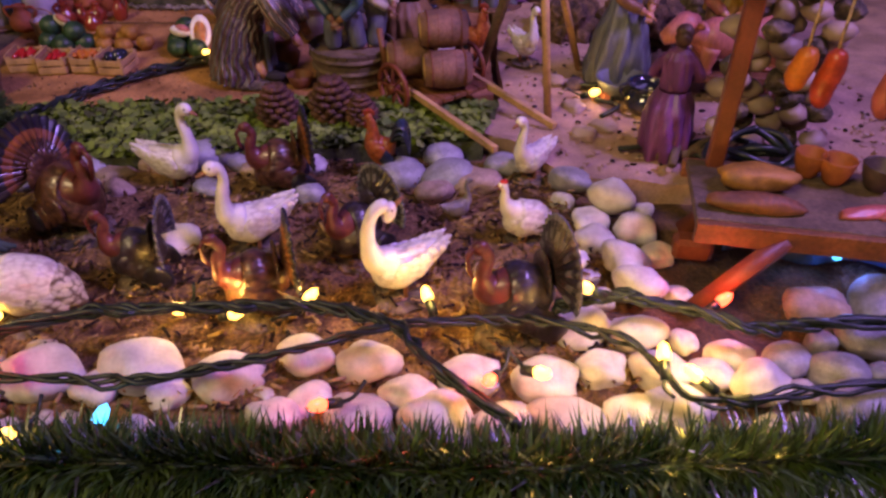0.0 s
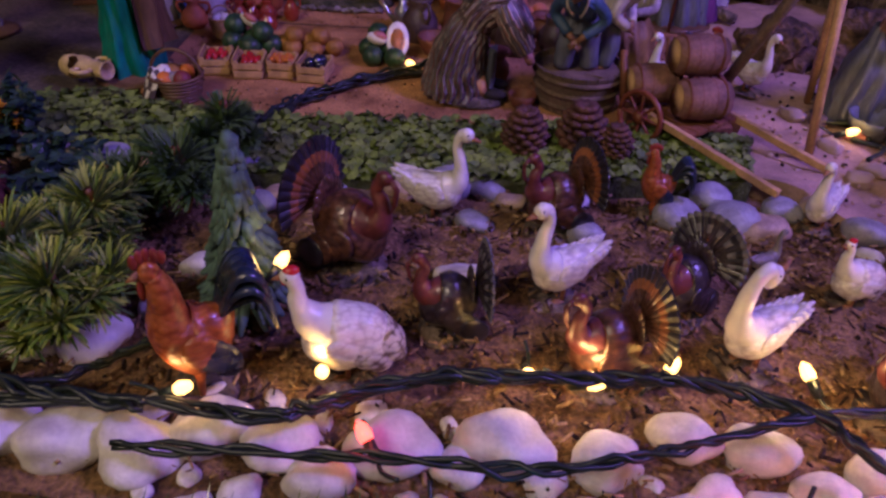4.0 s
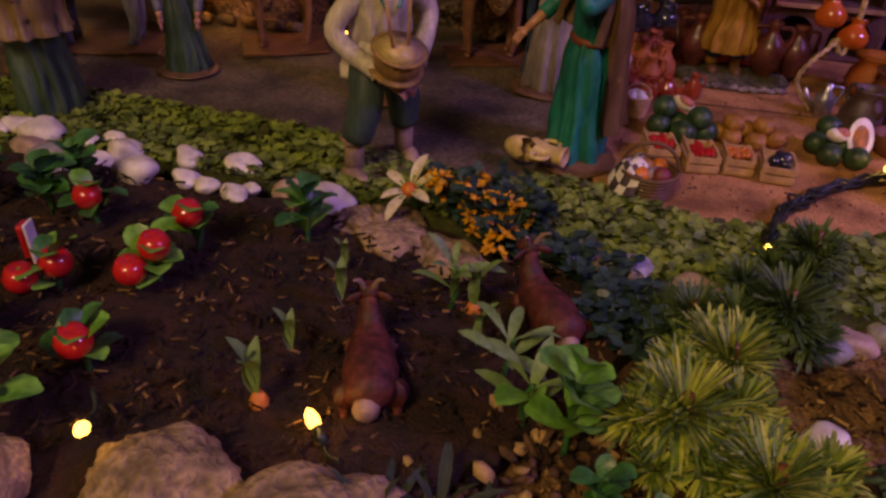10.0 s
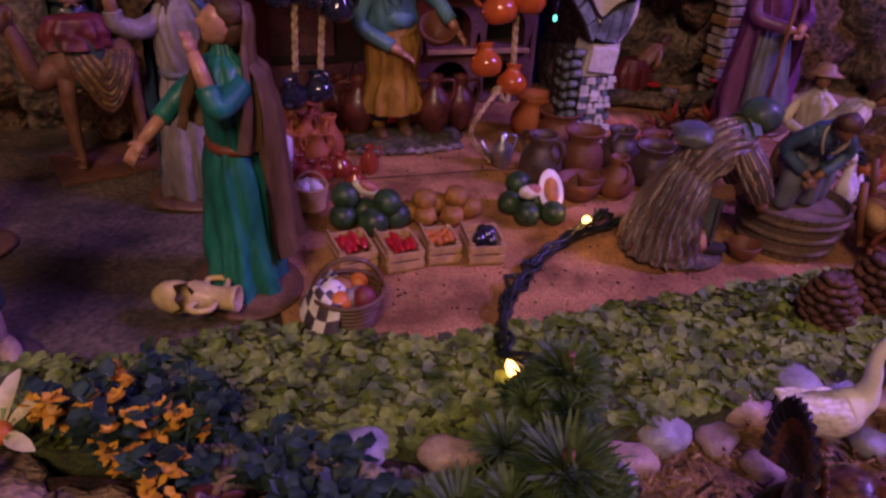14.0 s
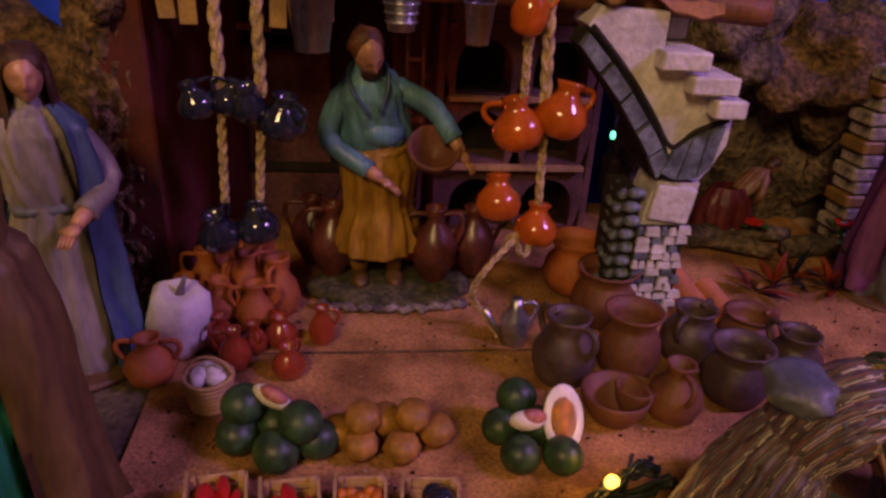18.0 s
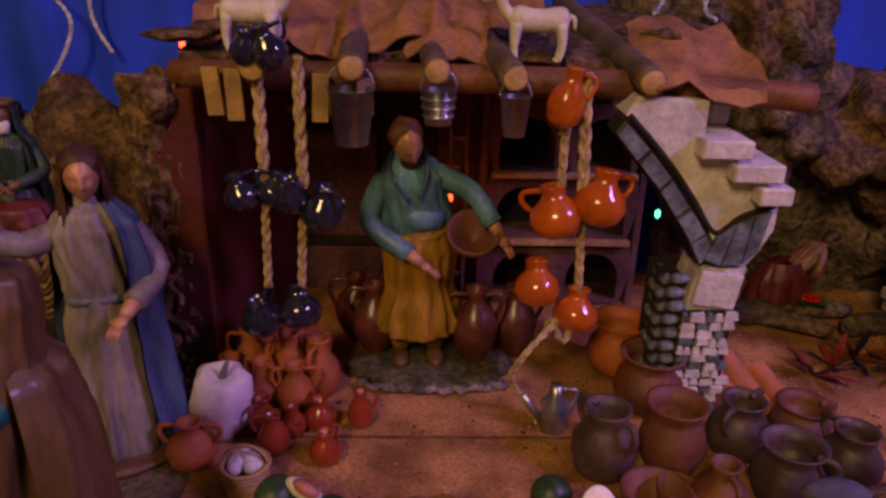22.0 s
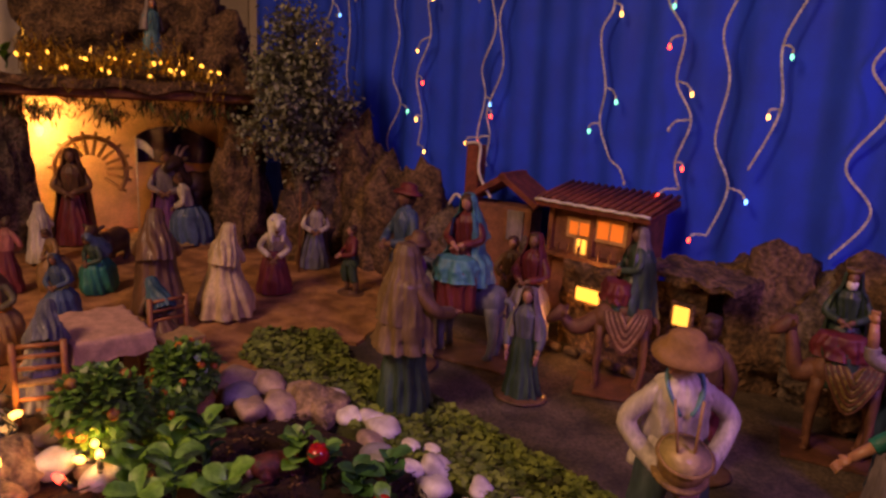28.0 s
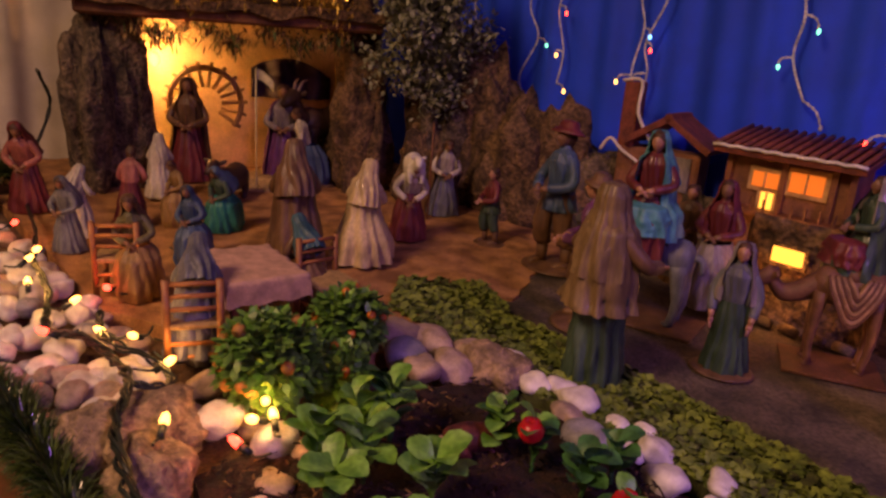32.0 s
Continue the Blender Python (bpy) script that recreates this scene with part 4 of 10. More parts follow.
def turkey(x, y, h, yaw, label, tip=None, z=-0.012):
    """A strutting turkey with its tail raised in a wheel; it looks along -y."""
    grey = tip is not None
    b = M(TURKEYDARK if grey else TURKEY, tip or TURKEYTIP, WATTLE, CORKGREY, TAILBLACK)
    sc = Matrix.Diagonal((h * 0.78, h * 0.8, h, 1))
    loft(b, [(0, 0.34, 0.3), (0, 0.22, 0.36), (0, 0.02, 0.38), (0, -0.16, 0.38), (0, -0.26, 0.46)], [0.08, 0.22, 0.29, 0.25, 0.1], 0, sc, 22, 1.0)
    for s in (-1, 1):
        for i in range(4):
            b.ball((s * (0.25 + 0.012 * i), 0.0 + 0.09 * i, 0.34 - 0.05 * i), (0.045, 0.2, 0.13), 4 if i == 3 else 0, (-10 - 5 * i, 0, s * (2 + 3 * i)), m=sc, seg=12, rings=8)
    # the wheel: rings of one feather row each, every feather slightly cupped
    n = 19
    rings = ((0, 0.04, 0.22), (1, 0.22, 0.29), (4, 0.29, 0.345), (1 if grey else 4, 0.345, 0.37))
    for k, r0, r1 in rings:
        for i in range(n):
            if grey and k == 1 and i % 2 and r0 < 0.3:
                kk = 4
            else:
                kk = k

            def plume(u, v, i=i, r0=r0, r1=r1):
                a = radians(-24 + 228 * (i + u) / n)
                w = r0 + (r1 - r0) * v
                w *= 1 + (0.07 * math.sin(math.pi * u) * v if r1 > 0.36 else 0)
                return ((w * math.cos(a)) * h, (0.26 + 0.34 * w - 0.025 * math.sin(math.pi * u) * (w / 0.37)) * h * 0.9, (0.56 + w * math.sin(a) * 1.08) * h)
            b.sheet(plume, 4, 2 if r1 - r0 < 0.2 else 4, kk, 0.02 * h)
    for i in range(13):
        a = radians(0 + 180 * i / 12)
        d = Vector((math.cos(a), 0.3, math.sin(a)))
        b.ball(Vector((0, 0.2, 0.5)) + d * 0.13, (0.06, 0.03, 0.11), 0, (0, 90 - math.degrees(a), 0), m=sc, seg=8, rings=6)
    loft(b, [(0, -0.14, 0.44), (0, -0.29, 0.5), (0, -0.33, 0.64), (0, -0.28, 0.76), (0, -0.34, 0.85)], [0.2, 0.13, 0.075, 0.055, 0.05], 2, sc, 14)
    b.ball((0, -0.36, 0.86), (0.055, 0.08, 0.055), 2, m=sc)
    b.tube([(0, -0.42, 0.86), (0, -0.48, 0.8), (0, -0.46, 0.68), (0, -0.42, 0.6)], [0.026, 0.026, 0.024, 0.01], 7, 2, sc)
    for s in (-1, 1):
        b.tube([(s * 0.1, 0.05, 0.2), (s * 0.11, 0.03, 0.03)], 0.035, 7, 3, sc)
    b.lathe([(0.36, 0.0), (0.36, 0.03), (0.28, 0.06), (0, 0.065)], 16, 3, sc, (4, 0.1, x * 40))
    return solo("turkey", b, pose(x, y, z, 0, 0, yaw), label, "bird figurine", "poultry in the pen")


ROOSTER = feathers("rooster_orange", (0.36, 0.095, 0.022), (0.6, 0.45, 0.4), 330.0, 0.4)
COMB = paint("dull_red_comb", (0.26, 0.035, 0.025), 0.5, 0.3, 90, 300, 0.3)
ROOSTERTAIL = paint("rooster_tail", (0.02, 0.03, 0.055), 0.3, 0.4, 90, 300, 0.4, coat=0.4)


def rooster(x, y, h, yaw, label, z=-0.012):
    """An upright cock with arched tail plumes; it looks along -y."""
    b = M(ROOSTER, ROOSTERTAIL, COMB, CORKGREY, DARK, BEAK)
    sc = Matrix.Diagonal((h * 0.72, h * 0.6, h, 1))
    loft(b, [(0, 0.34, 0.56), (0, 0.2, 0.46), (0, 0.0, 0.42), (0, -0.13, 0.52), (0, -0.14, 0.7), (0, -0.18, 0.86)], [0.05, 0.16, 0.21, 0.2, 0.13, 0.07], 0, sc, 18)
    b.ball((0, -0.2, 0.87), (0.065, 0.085, 0.065), 0, m=sc)
    b.tube([(0, -0.27, 0.87), (0, -0.37, 0.845)], [0.032, 0.006], 7, 5, sc)
    for i in range(5):
        b.ball((0, -0.29 + 0.05 * i, 0.94 + 0.025 * math.sin(i * 0.8)), (0.016, 0.036, 0.042), 2, m=sc, seg=8, rings=6)
    b.ball((0, -0.28, 0.78), (0.022, 0.032, 0.065), 2, m=sc, seg=8, rings=6)
    for i in range(11):
        s = (i - 5) / 5
        d = 0.07 * (i % 3)
        b.tube(curve([(0.03 * s, 0.24, 0.54), (0.09 * s, 0.4, 0.76 - d), (0.16 * s, 0.58, 0.76 - d), (0.2 * s, 0.68, 0.52 - d)], 4), [0.05, 0.06, 0.065, 0.07, 0.07, 0.07, 0.066, 0.06, 0.055, 0.05, 0.04, 0.03, 0.012], 6, 1, sc, 0.4)
    for s in (-1, 1):
        for i in range(3):
            b.ball((s * (0.2 - 0.01 * i), 0.04 + 0.08 * i, 0.44 - 0.05 * i), (0.04, 0.17, 0.11), (0, 1, 1)[i], (-12 - 8 * i, 0, s * 6), m=sc, seg=10, rings=7)
        b.tube([(s * 0.07, 0, 0.32), (s * 0.075, -0.01, 0.18), (s * 0.08, -0.02, 0.05)], [0.085, 0.04, 0.028], 8, 0, sc)
    b.lathe([(0.3, 0.0), (0.31, 0.03), (0.24, 0.08), (0, 0.09)], 16, 3, sc, (4, 0.1, x * 40))
    return solo("rooster", b, pose(x, y, z, 0, 0, yaw), label, "bird figurine", "poultry in the pen")



def beast(name, x, y, length, yaw, mat, label, z=0.0, leg=0.5, neck=((0, -0.5, 0.75), (0, -0.62, 1.0)), head=0.14, hump=0.0, horns=None, ears=0.1, rump=None, cat="animal figurine", blanket=None, girth=0.2, extra=None, base=None, squash=1.0):
    """A four-legged figurine that looks along -y; its body is about one length long."""
    b = M(mat, horns or mat, rump or mat, blanket or mat, base or mat)
    sc = Matrix.Diagonal((length, length * squash, length, 1))
    zb = leg + girth * 0.7
    b.tube(curve([(0, 0.5, zb + 0.04), (0, 0.38, zb + 0.03), (0, 0.12, zb), (0, -0.15, zb + 0.01), (0, -0.36, zb + 0.06), (0, -0.46, zb + 0.1)], 3), [girth * q for q in (0.3, 0.7, 0.9, 1, 1, 0.98, 0.95, 0.93, 0.93, 0.95, 0.98, 0.96, 0.9, 0.75, 0.6, 0.45)], 14, 0, sc, 1.12)
    if hump:
        b.ball((0, 0.05, zb + girth * 0.9), (girth * 0.8, 0.22, hump), 0, m=sc)
    for s in (-1, 1):
        for yy in (0.36, -0.34):
            k = 0.05 if yy > 0 else -0.02
            b.tube(curve([(s * girth * 0.55, yy, zb - 0.03), (s * girth * 0.6, yy + k, leg * 0.5), (s * girth * 0.58, yy, 0.03)], 3), [0.11, 0.095, 0.08, 0.06, 0.055, 0.05, 0.055], 8, 0, sc)
            b.ball((s * girth * 0.58, yy - 0.015, 0.03), (0.06, 0.07, 0.032), 0, m=sc, seg=8, rings=6)
    pts = curve([(0, -0.34, zb + 0.05), *neck], 4)
    n = len(pts)
    b.tube(pts, [girth * 0.75 - (girth * 0.75 - head * 0.6) * i / (n - 1) for i in range(n)], 10, 0, sc)
    p = pts[-1]
    b.tube([p + Vector((0, 0.08, 0.05)), p + Vector((0, -0.04, 0.05)), p + Vector((0, -0.17, -0.03)), p + Vector((0, -0.27, -0.08))], [head * 0.65, head * 0.9, head * 0.65, head * 0.4], 10, 0, sc)
    for s in (-1, 1):
        b.ball(p + Vector((s * head * 0.95, 0.05, 0.09)), (ears, 0.03, 0.045), 0, (0, -25 * s, 0), m=sc, seg=8, rings=6)
        if horns:
            b.tube(curve([p + Vector((s * 0.04, 0.03, 0.12)), p + Vector((s * 0.07, 0.1, 0.26)), p + Vector((s * 0.09, 0.2, 0.3))], 3), [0.03, 0.028, 0.026, 0.022, 0.018, 0.012, 0.006], 7, 1, sc)
    b.tube(curve([(0, 0.5, zb + 0.07), (0, 0.58, zb + 0.04), (0, 0.6, zb - 0.12)], 3), [0.05, 0.05, 0.045, 0.04, 0.035, 0.03, 0.02], 7, 2, sc)
    if rump:
        b.ball((0, 0.52, zb - 0.02), (0.12, 0.1, 0.13), 2, m=sc)
    if blanket:
        for s in (-1, 1):
            for i in range(8):
                w = i / 7
                y0, y1, low = -0.3 + 0.06 * i * 0.6, 0.42 - 0.05 * i * 0.6, zb - girth * 1.75 + 0.05 * i
                pts = curve([(s * girth * 0.75, y0, zb + girth * 0.85), (s * girth * 1.22, y0 + 0.08, zb - 0.02 + 0.1 * w), (s * girth * 1.3, (y0 + y1) / 2, low), (s * girth * 1.22, y1 - 0.08, zb - 0.02 + 0.1 * w), (s * girth * 0.75, y1, zb + girth * 0.85)], 4)
                b.tube(pts, 0.034, 7, 3 if i % 2 else 4, sc, 0.7)
    if base:
        b.box((0, 0, -0.012), (0.75, 1.35, 0.03), 4, m=sc)
    if extra:
        extra(b, sc)
    return solo(name, b, pose(x, y, z + (0.02 * length if base else 0), 0, 0, yaw), label, cat)


SHAPES = {
    "jar": [(0.3, 0), (0.42, 0.08), (0.5, 0.32), (0.48, 0.52), (0.34, 0.72), (0.28, 0.8), (0.34, 0.92), (0.36, 0.97), (0.31, 0.97), (0.24, 0.82), (0.3, 0.6), (0.0, 0.5)],
    "wide": [(0.26, 0), (0.4, 0.08), (0.5, 0.34), (0.46, 0.58), (0.36, 0.74), (0.33, 0.8), (0.44, 0.96), (0.46, 1.0), (0.41, 1.0), (0.29, 0.8), (0.36, 0.6), (0.0, 0.5)],
    "jug": [(0.26, 0), (0.4, 0.1), (0.48, 0.34), (0.42, 0.55), (0.24, 0.74), (0.19, 0.84), (0.24, 0.96), (0.25, 1.0), (0.2, 1.0), (0.14, 0.85), (0.0, 0.7)],
    "amphora": [(0.12, 0), (0.17, 0.05), (0.3, 0.3), (0.34, 0.5), (0.26, 0.68), (0.12, 0.8), (0.1, 0.88), (0.16, 0.97), (0.15, 1.0), (0.1, 0.99), (0.08, 0.88), (0.0, 0.8)],
    "bowl": [(0.2, 0), (0.3, 0.1), (0.45, 0.5), (0.52, 0.95), (0.5, 1.0), (0.45, 0.95), (0.36, 0.5), (0.0, 0.2)],
}


def pot(name, x, y, w, h, mat, label, shape="jar", handles=1, z=0.0, yaw=0, tilt=(0, 0), group="", cat="pot", at=None):
    """A thrown clay vessel with separate handles; w is its greatest width."""
    prof = SHAPES[shape]
    k = w / (2 * max(r for r, q in prof))
    ob = thing(name, at or pose(x, y, z, tilt[0], tilt[1], yaw), label, cat, group)
    part("body", M(mat).lathe([(r * k, q * h) for r, q in prof], 28), ob)
    rim = [(r, q) for r, q in prof if q > 0.72]
    for i in range(handles):
        s = -1 if i else 1
        r0 = rim[0][0] * k
        r1 = max(r for r, q in prof if 0.25 < q < 0.6) * k
        pts = curve([(s * r0 * 0.85, 0, h * 0.9), (s * (r1 * 1.05), 0, h * 0.9), (s * (r1 * 1.18), 0, h * 0.72), (s * r1 * 0.92, 0, h * 0.52)], 4)
        part("handle", M(mat).tube(pts, w * 0.055, 8), ob)
    return ob


def rope(b, pts, r, k=0, strands=3, turns=260.0):
    """Twisted strands along a curve."""
    c = curve(pts, 10)
    acc, s = 0.0, [0.0]
    for i in range(1, len(c)):
        acc += (c[i] - c[i - 1]).length
        s.append(acc)
    fine = []
    n = max(8, int(acc / (r * 0.9)))
    j = 0
    for i in range(n + 1):
        q = acc * i / n
        while j < len(c) - 2 and s[j + 1] < q:
            j += 1
        f = (q - s[j]) / max(1e-9, s[j + 1] - s[j])
        fine.append(c[j].lerp(c[j + 1], f))
    for st in range(strands):
        out = []
        for i, p in enumerate(fine):
            t = (fine[min(i + 1, n)] - fine[max(i - 1, 0)]).normalized()
            u = t.cross(Vector((0.3, 0.9, 0.2))).normalized()
            w = t.cross(u)
            a = acc * i / n / r * 0.62 + st * 2 * math.pi / strands
            out.append(p + (u * math.cos(a) + w * math.sin(2 * a) * 0.6) * r * 0.62)
        b.tube(out, r * 0.5, 6, k)
    return b


STRIPES = [cloth("dark_brown_stripe", (0.085, 0.06, 0.06)), cloth("maroon_stripe", (0.21, 0.07, 0.05)), cloth("pale_stripe", (0.46, 0.37, 0.32)), cloth("grey_stripe", (0.17, 0.15, 0.155)), cloth("yellow_check", (0.3, 0.22, 0.05)), cloth("green_check", (0.05, 0.1, 0.05))]


def pleated(b, pts, rads, m, seg=84, flat=1.0, amp=0.07, count=14, ks=(0, 1, 0, 3, 0, 2), seed=1.0, grow=0.0):
    """A cloth tube with pleats along it, striped by its columns."""
    pts = [Vector(p) for p in pts]
    vs, fs = [], []
    u = Vector((1, 0, 0))
    n = len(pts)
    for i, p in enumerate(pts):
        t = (pts[min(i + 1, n - 1)] - pts[max(i - 1, 0)]).normalized()
        u = (u - t * u.dot(t)).normalized()
        w = t.cross(u)
        for j in range(seg):
            a = 2 * math.pi * j / seg
            g = count * a / (2 * math.pi) + 0.8 * noise.noise(Vector((math.cos(a), math.sin(a), 0.12 * i + seed)))
            g -= math.floor(g)
            q = rads[i] * (1 + amp * (1 + grow * (1 - i / n)) * (1.7 * (1 - abs(2 * g - 1)) ** 0.6 - 1.1) + 0.05 * noise.noise(Vector((3 * math.cos(a), 3 * math.sin(a), 0.3 * i + seed))))
            vs.append(p + u * (q * math.cos(a)) + w * (q * flat * math.sin(a)))
    base = len(b.v)
    for i in range(n - 1):
        for j in range(seg):
            c = (j + 1) % seg
            fs.append((i * seg + j, i * seg + c, (i + 1) * seg + c, (i + 1) * seg + j))
    fs.append(tuple((n - 1) * seg + j for j in range(seg)))
    k0 = len(b.k)
    b.add(vs, fs, 0, m)
    for i in range(len(fs)):
        row, col = divmod(i, seg)
        wander = noise.noise(Vector((0.21 * col, 0.5 * row, seed)))
        b.k[k0 + i] = ks[(col + int(2.4 * wander) + row // 5) % len(ks)] if wander > -0.3 else 0


def steps(vals, n):
    """Spread a few values evenly over n places."""
    return [float(v) for v in np.interp(np.linspace(0, 1, n), np.linspace(0, 1, len(vals)), vals)]


def stooping_woman(x, y, h, yaw, label):
    """A figure bent at the waist with a wide, softly pleated skirt; faces -y, sizes for a height of 1."""
    b = M(*STRIPES, SKIN, DARKGREEN, CORKGREY, GREYBLUE, DARK)
    sc = Matrix.Scale(h, 4)
    b.rock((0, -0.14 * h, 0.03 * h), (0.27 * h, 0.32 * h, 0.055 * h), 5, 0.1, 1.3, 8, 3)
    skirt = curve([(0, 0.0, 0.05), (0, -0.01, 0.2), (0, -0.04, 0.38), (0, -0.1, 0.55), (0, -0.14, 0.62)], 9)
    pleated(b, skirt, steps([0.275, 0.262, 0.242, 0.22, 0.195, 0.172, 0.155], len(skirt)), sc, 260, 0.95, 0.065, 21, (0, 3, 0, 2, 0, 3, 1, 0, 3, 3, 0, 1, 0), 1.0, 0.6)
    torso = curve([(0, -0.1, 0.55), (0, -0.17, 0.68), (0, -0.29, 0.78), (0, -0.41, 0.82), (0, -0.47, 0.84)], 8)
    pleated(b, torso, steps([0.145, 0.165, 0.18, 0.182, 0.176, 0.165, 0.13, 0.07], len(torso)), sc, 200, 0.85, 0.08, 17, (0, 2, 1, 0, 3, 0, 1, 0, 0, 2), 4.0)
    for i in range(5):
        for j in range(7):
            a = radians(38 + 104 * j / 6)
            b.box((0.176 * math.cos(a), -0.2 - 0.052 * i, 0.715 + 0.026 * i + 0.15 * math.sin(a)), (0.056, 0.056, 0.014), 4 if (i * 2 + j * 3) % 5 == 0 else 5, (0, 90 - math.degrees(a), 0), m=sc)
    head(b, sc @ pose(0, -0.53, 0.93, 40, 0, 0) @ Matrix.Scale(0.11, 4), 6)
    b.rock((0, -0.5 * h, 0.97 * h), (0.12 * h, 0.13 * h, 0.11 * h), 4, 0.12, 2.0, 7, 3, rough=0.06)
    b.rock((0.03 * h, -0.1 * h, 0.84 * h), (0.15 * h, 0.13 * h, 0.075 * h), 6, 0.22, 1.6, 9, 3, rough=0.1)
    for s in (-1, 1):
        p = curve([(s * 0.13, -0.36, 0.8), (s * 0.17, -0.46, 0.63), (s * 0.14, -0.55, 0.48)], 8)
        pleated(b, p, steps([0.08, 0.095, 0.1, 0.09, 0.08], len(p)), sc, 72, 1.0, 0.09, 9, (0, 2, 1, 0, 3, 0), 2.0 + s)
        b.tube([p[-1], p[-1] + Vector((-0.01 * s, -0.05, -0.1))], [0.045, 0.035], 8, 6, sc)
        b.tube([(s * 0.1, -0.2, 0.2), (s * 0.1, -0.26, 0.08)], [0.06, 0.05], 8, 6, sc)
        b.ball((s * 0.11, -0.33, 0.09), (0.055, 0.11, 0.045), 10, m=sc, seg=9, rings=6)
    b.sheet(lambda u, v: ((-0.14 + 0.2 * u) * h, (-0.3 - 0.03 * math.sin(u * 9)) * h, (0.14 + 0.3 * v) * h), 10, 6, 9, 0.01 * h)
    return solo("stooping_woman", b, pose(x, y, 0, 0, 0, yaw), label, "figurine")

# ---- pebbles ----
rng = random.Random(11)
PEB = []
for i in range(8):
    PEB.append(M(PEBBLE).rock((0, 0, 0), (1.0, rng.uniform(0.62, 0.9), rng.uniform(0.5, 0.72)), i + 3, 0.42, 1.0, sub=3).mesh("pebble"))
PEBB = []
for i in range(5):
    PEBB.append(M(PEBBLEBLUE).rock((0, 0, 0), (1.0, rng.uniform(0.7, 0.9), rng.uniform(0.5, 0.7)), i + 23, 0.28, 0.85, sub=3).mesh("pebble"))
PEBT = []
for i in range(4):
    PEBT.append(M(PEBBLETAN).rock((0, 0, 0), (1.0, rng.uniform(0.6, 0.9), rng.uniform(0.5, 0.7)), i + 33, 0.4, 1.1, sub=3).mesh("pebble"))


def pebble(x, y, r, z, kind=0, yaw=None, lift=0.0):
    pool = (PEB, PEBB, PEBT)[kind]
    lab = ("smooth white pebble lying on the brown ground", "smooth blue-grey pebble lying on the brown ground", "tan brown stone lying on the ground")[kind]
    me = pool[rng.randrange(len(pool))]
    ob = new("pebble", me)
    ob.matrix_basis = pose(x, y, z + r * 0.4 + lift, rng.uniform(-18, 18), rng.uniform(-18, 18), rng.uniform(0, 360) if yaw is None else yaw) @ Matrix.Scale(r * 1.03, 4)
    return tagged(ob, lab, "pebble", "border pebbles")


# the border in front of the pen, each pebble with its half width and flatness
FRONT = ((-0.219, 0.268, 0.0213), (-0.187, 0.265, 0.0135), (-0.166, 0.274, 0.022), (-0.148, 0.26, 0.0115), (-0.116, 0.27, 0.0194), (-0.076, 0.286, 0.018), (-0.042, 0.281, 0.018), (-0.087, 0.241, 0.0165), (-0.07, 0.254, 0.0125), (-0.041, 0.242, 0.018), (-0.064, 0.228, 0.011), (-0.018, 0.258, 0.0158), (-0.003, 0.237, 0.019), (0.014, 0.27, 0.0172), (0.03, 0.239, 0.0165), (0.055, 0.266, 0.018))
SIDE = ((0.063, 0.24, 0.0195), (0.087, 0.276, 0.015), (0.083, 0.311, 0.017), (0.097, 0.242, 0.0155), (0.113, 0.304, 0.0185), (0.12, 0.244, 0.021), (0.121, 0.276, 0.0175), (0.148, 0.272, 0.0145), (0.172, 0.264, 0.0168), (0.193, 0.283, 0.0141), (0.194, 0.263, 0.0103), (0.218, 0.274, 0.0161), (0.162, 0.287, 0.0138), (0.215, 0.25, 0.0173))
HEAP = ((0.104, 0.4, 0.0165), (0.136, 0.412, 0.016), (0.124, 0.446, 0.0195), (0.12, 0.372, 0.0162), (0.124, 0.345, 0.0174), (0.098, 0.338, 0.0105), (0.108, 0.425, 0.014), (0.146, 0.385, 0.012))
LEFT = ((-0.305, 0.275, 0.022), (-0.335, 0.262, 0.02), (-0.25, 0.252, 0.018), (-0.27, 0.272, 0.019), (-0.372, 0.265, 0.022), (-0.41, 0.272, 0.022), (-0.445, 0.275, 0.02), (-0.452, 0.305, 0.024), (-0.495, 0.288, 0.026), (-0.42, 0.327, 0.016), (-0.388, 0.332, 0.019), (-0.352, 0.403, 0.0135), (-0.365, 0.362, 0.0105), (-0.35, 0.345, 0.0125), (-0.43, 0.33, 0.0135), (-0.185, 0.4, 0.0188))
for i, (x, y, r) in enumerate(FRONT + SIDE + HEAP + LEFT):
    pebble(x, y, r, -0.0125, 1 if x > 0.155 and i % 2 else 0, yaw=rng.uniform(-28, 28), lift=0.006 if (x, y, r) in HEAP[2:5] else 0.0)
BACK = ((0.1, 0.48, 0.0181, 1), (0.025, 0.48, 0.0178, 2), (0.003, 0.486, 0.0215, 1), (-0.033, 0.489, 0.0181, 1), (-0.006, 0.463, 0.016, 2), (-0.106, 0.507, 0.0129, 0), (-0.25, 0.469, 0.012, 2), (-0.335, 0.475, 0.0155, 1), (0.245, 0.299, 0.0182, 1), (0.227, 0.324, 0.0225, 2), (-0.103, 0.463, 0.0132, 1), (0.05, 0.508, 0.016, 1), (0.075, 0.512, 0.014, 2))
ROUND = ((-0.318, 0.489, 0.0145, 2), (-0.355, 0.52, 0.02, 1), (-0.262, 0.492, 0.013, 2), (-0.2, 0.517, 0.02, 1), (-0.235, 0.512, 0.017, 2), (-0.155, 0.497, 0.013, 2), (-0.17, 0.515, 0.016, 1), (-0.29, 0.5, 0.018, 1), (0.29, 0.3, 0.026, 1), (0.27, 0.33, 0.024, 1), (0.0, 0.52, 0.016, 1), (-0.18, 0.47, 0.014, 1))
for x, y, r, k in BACK + ROUND:
    pebble(x, y, r, -0.0125, k, yaw=rng.uniform(-30, 30))
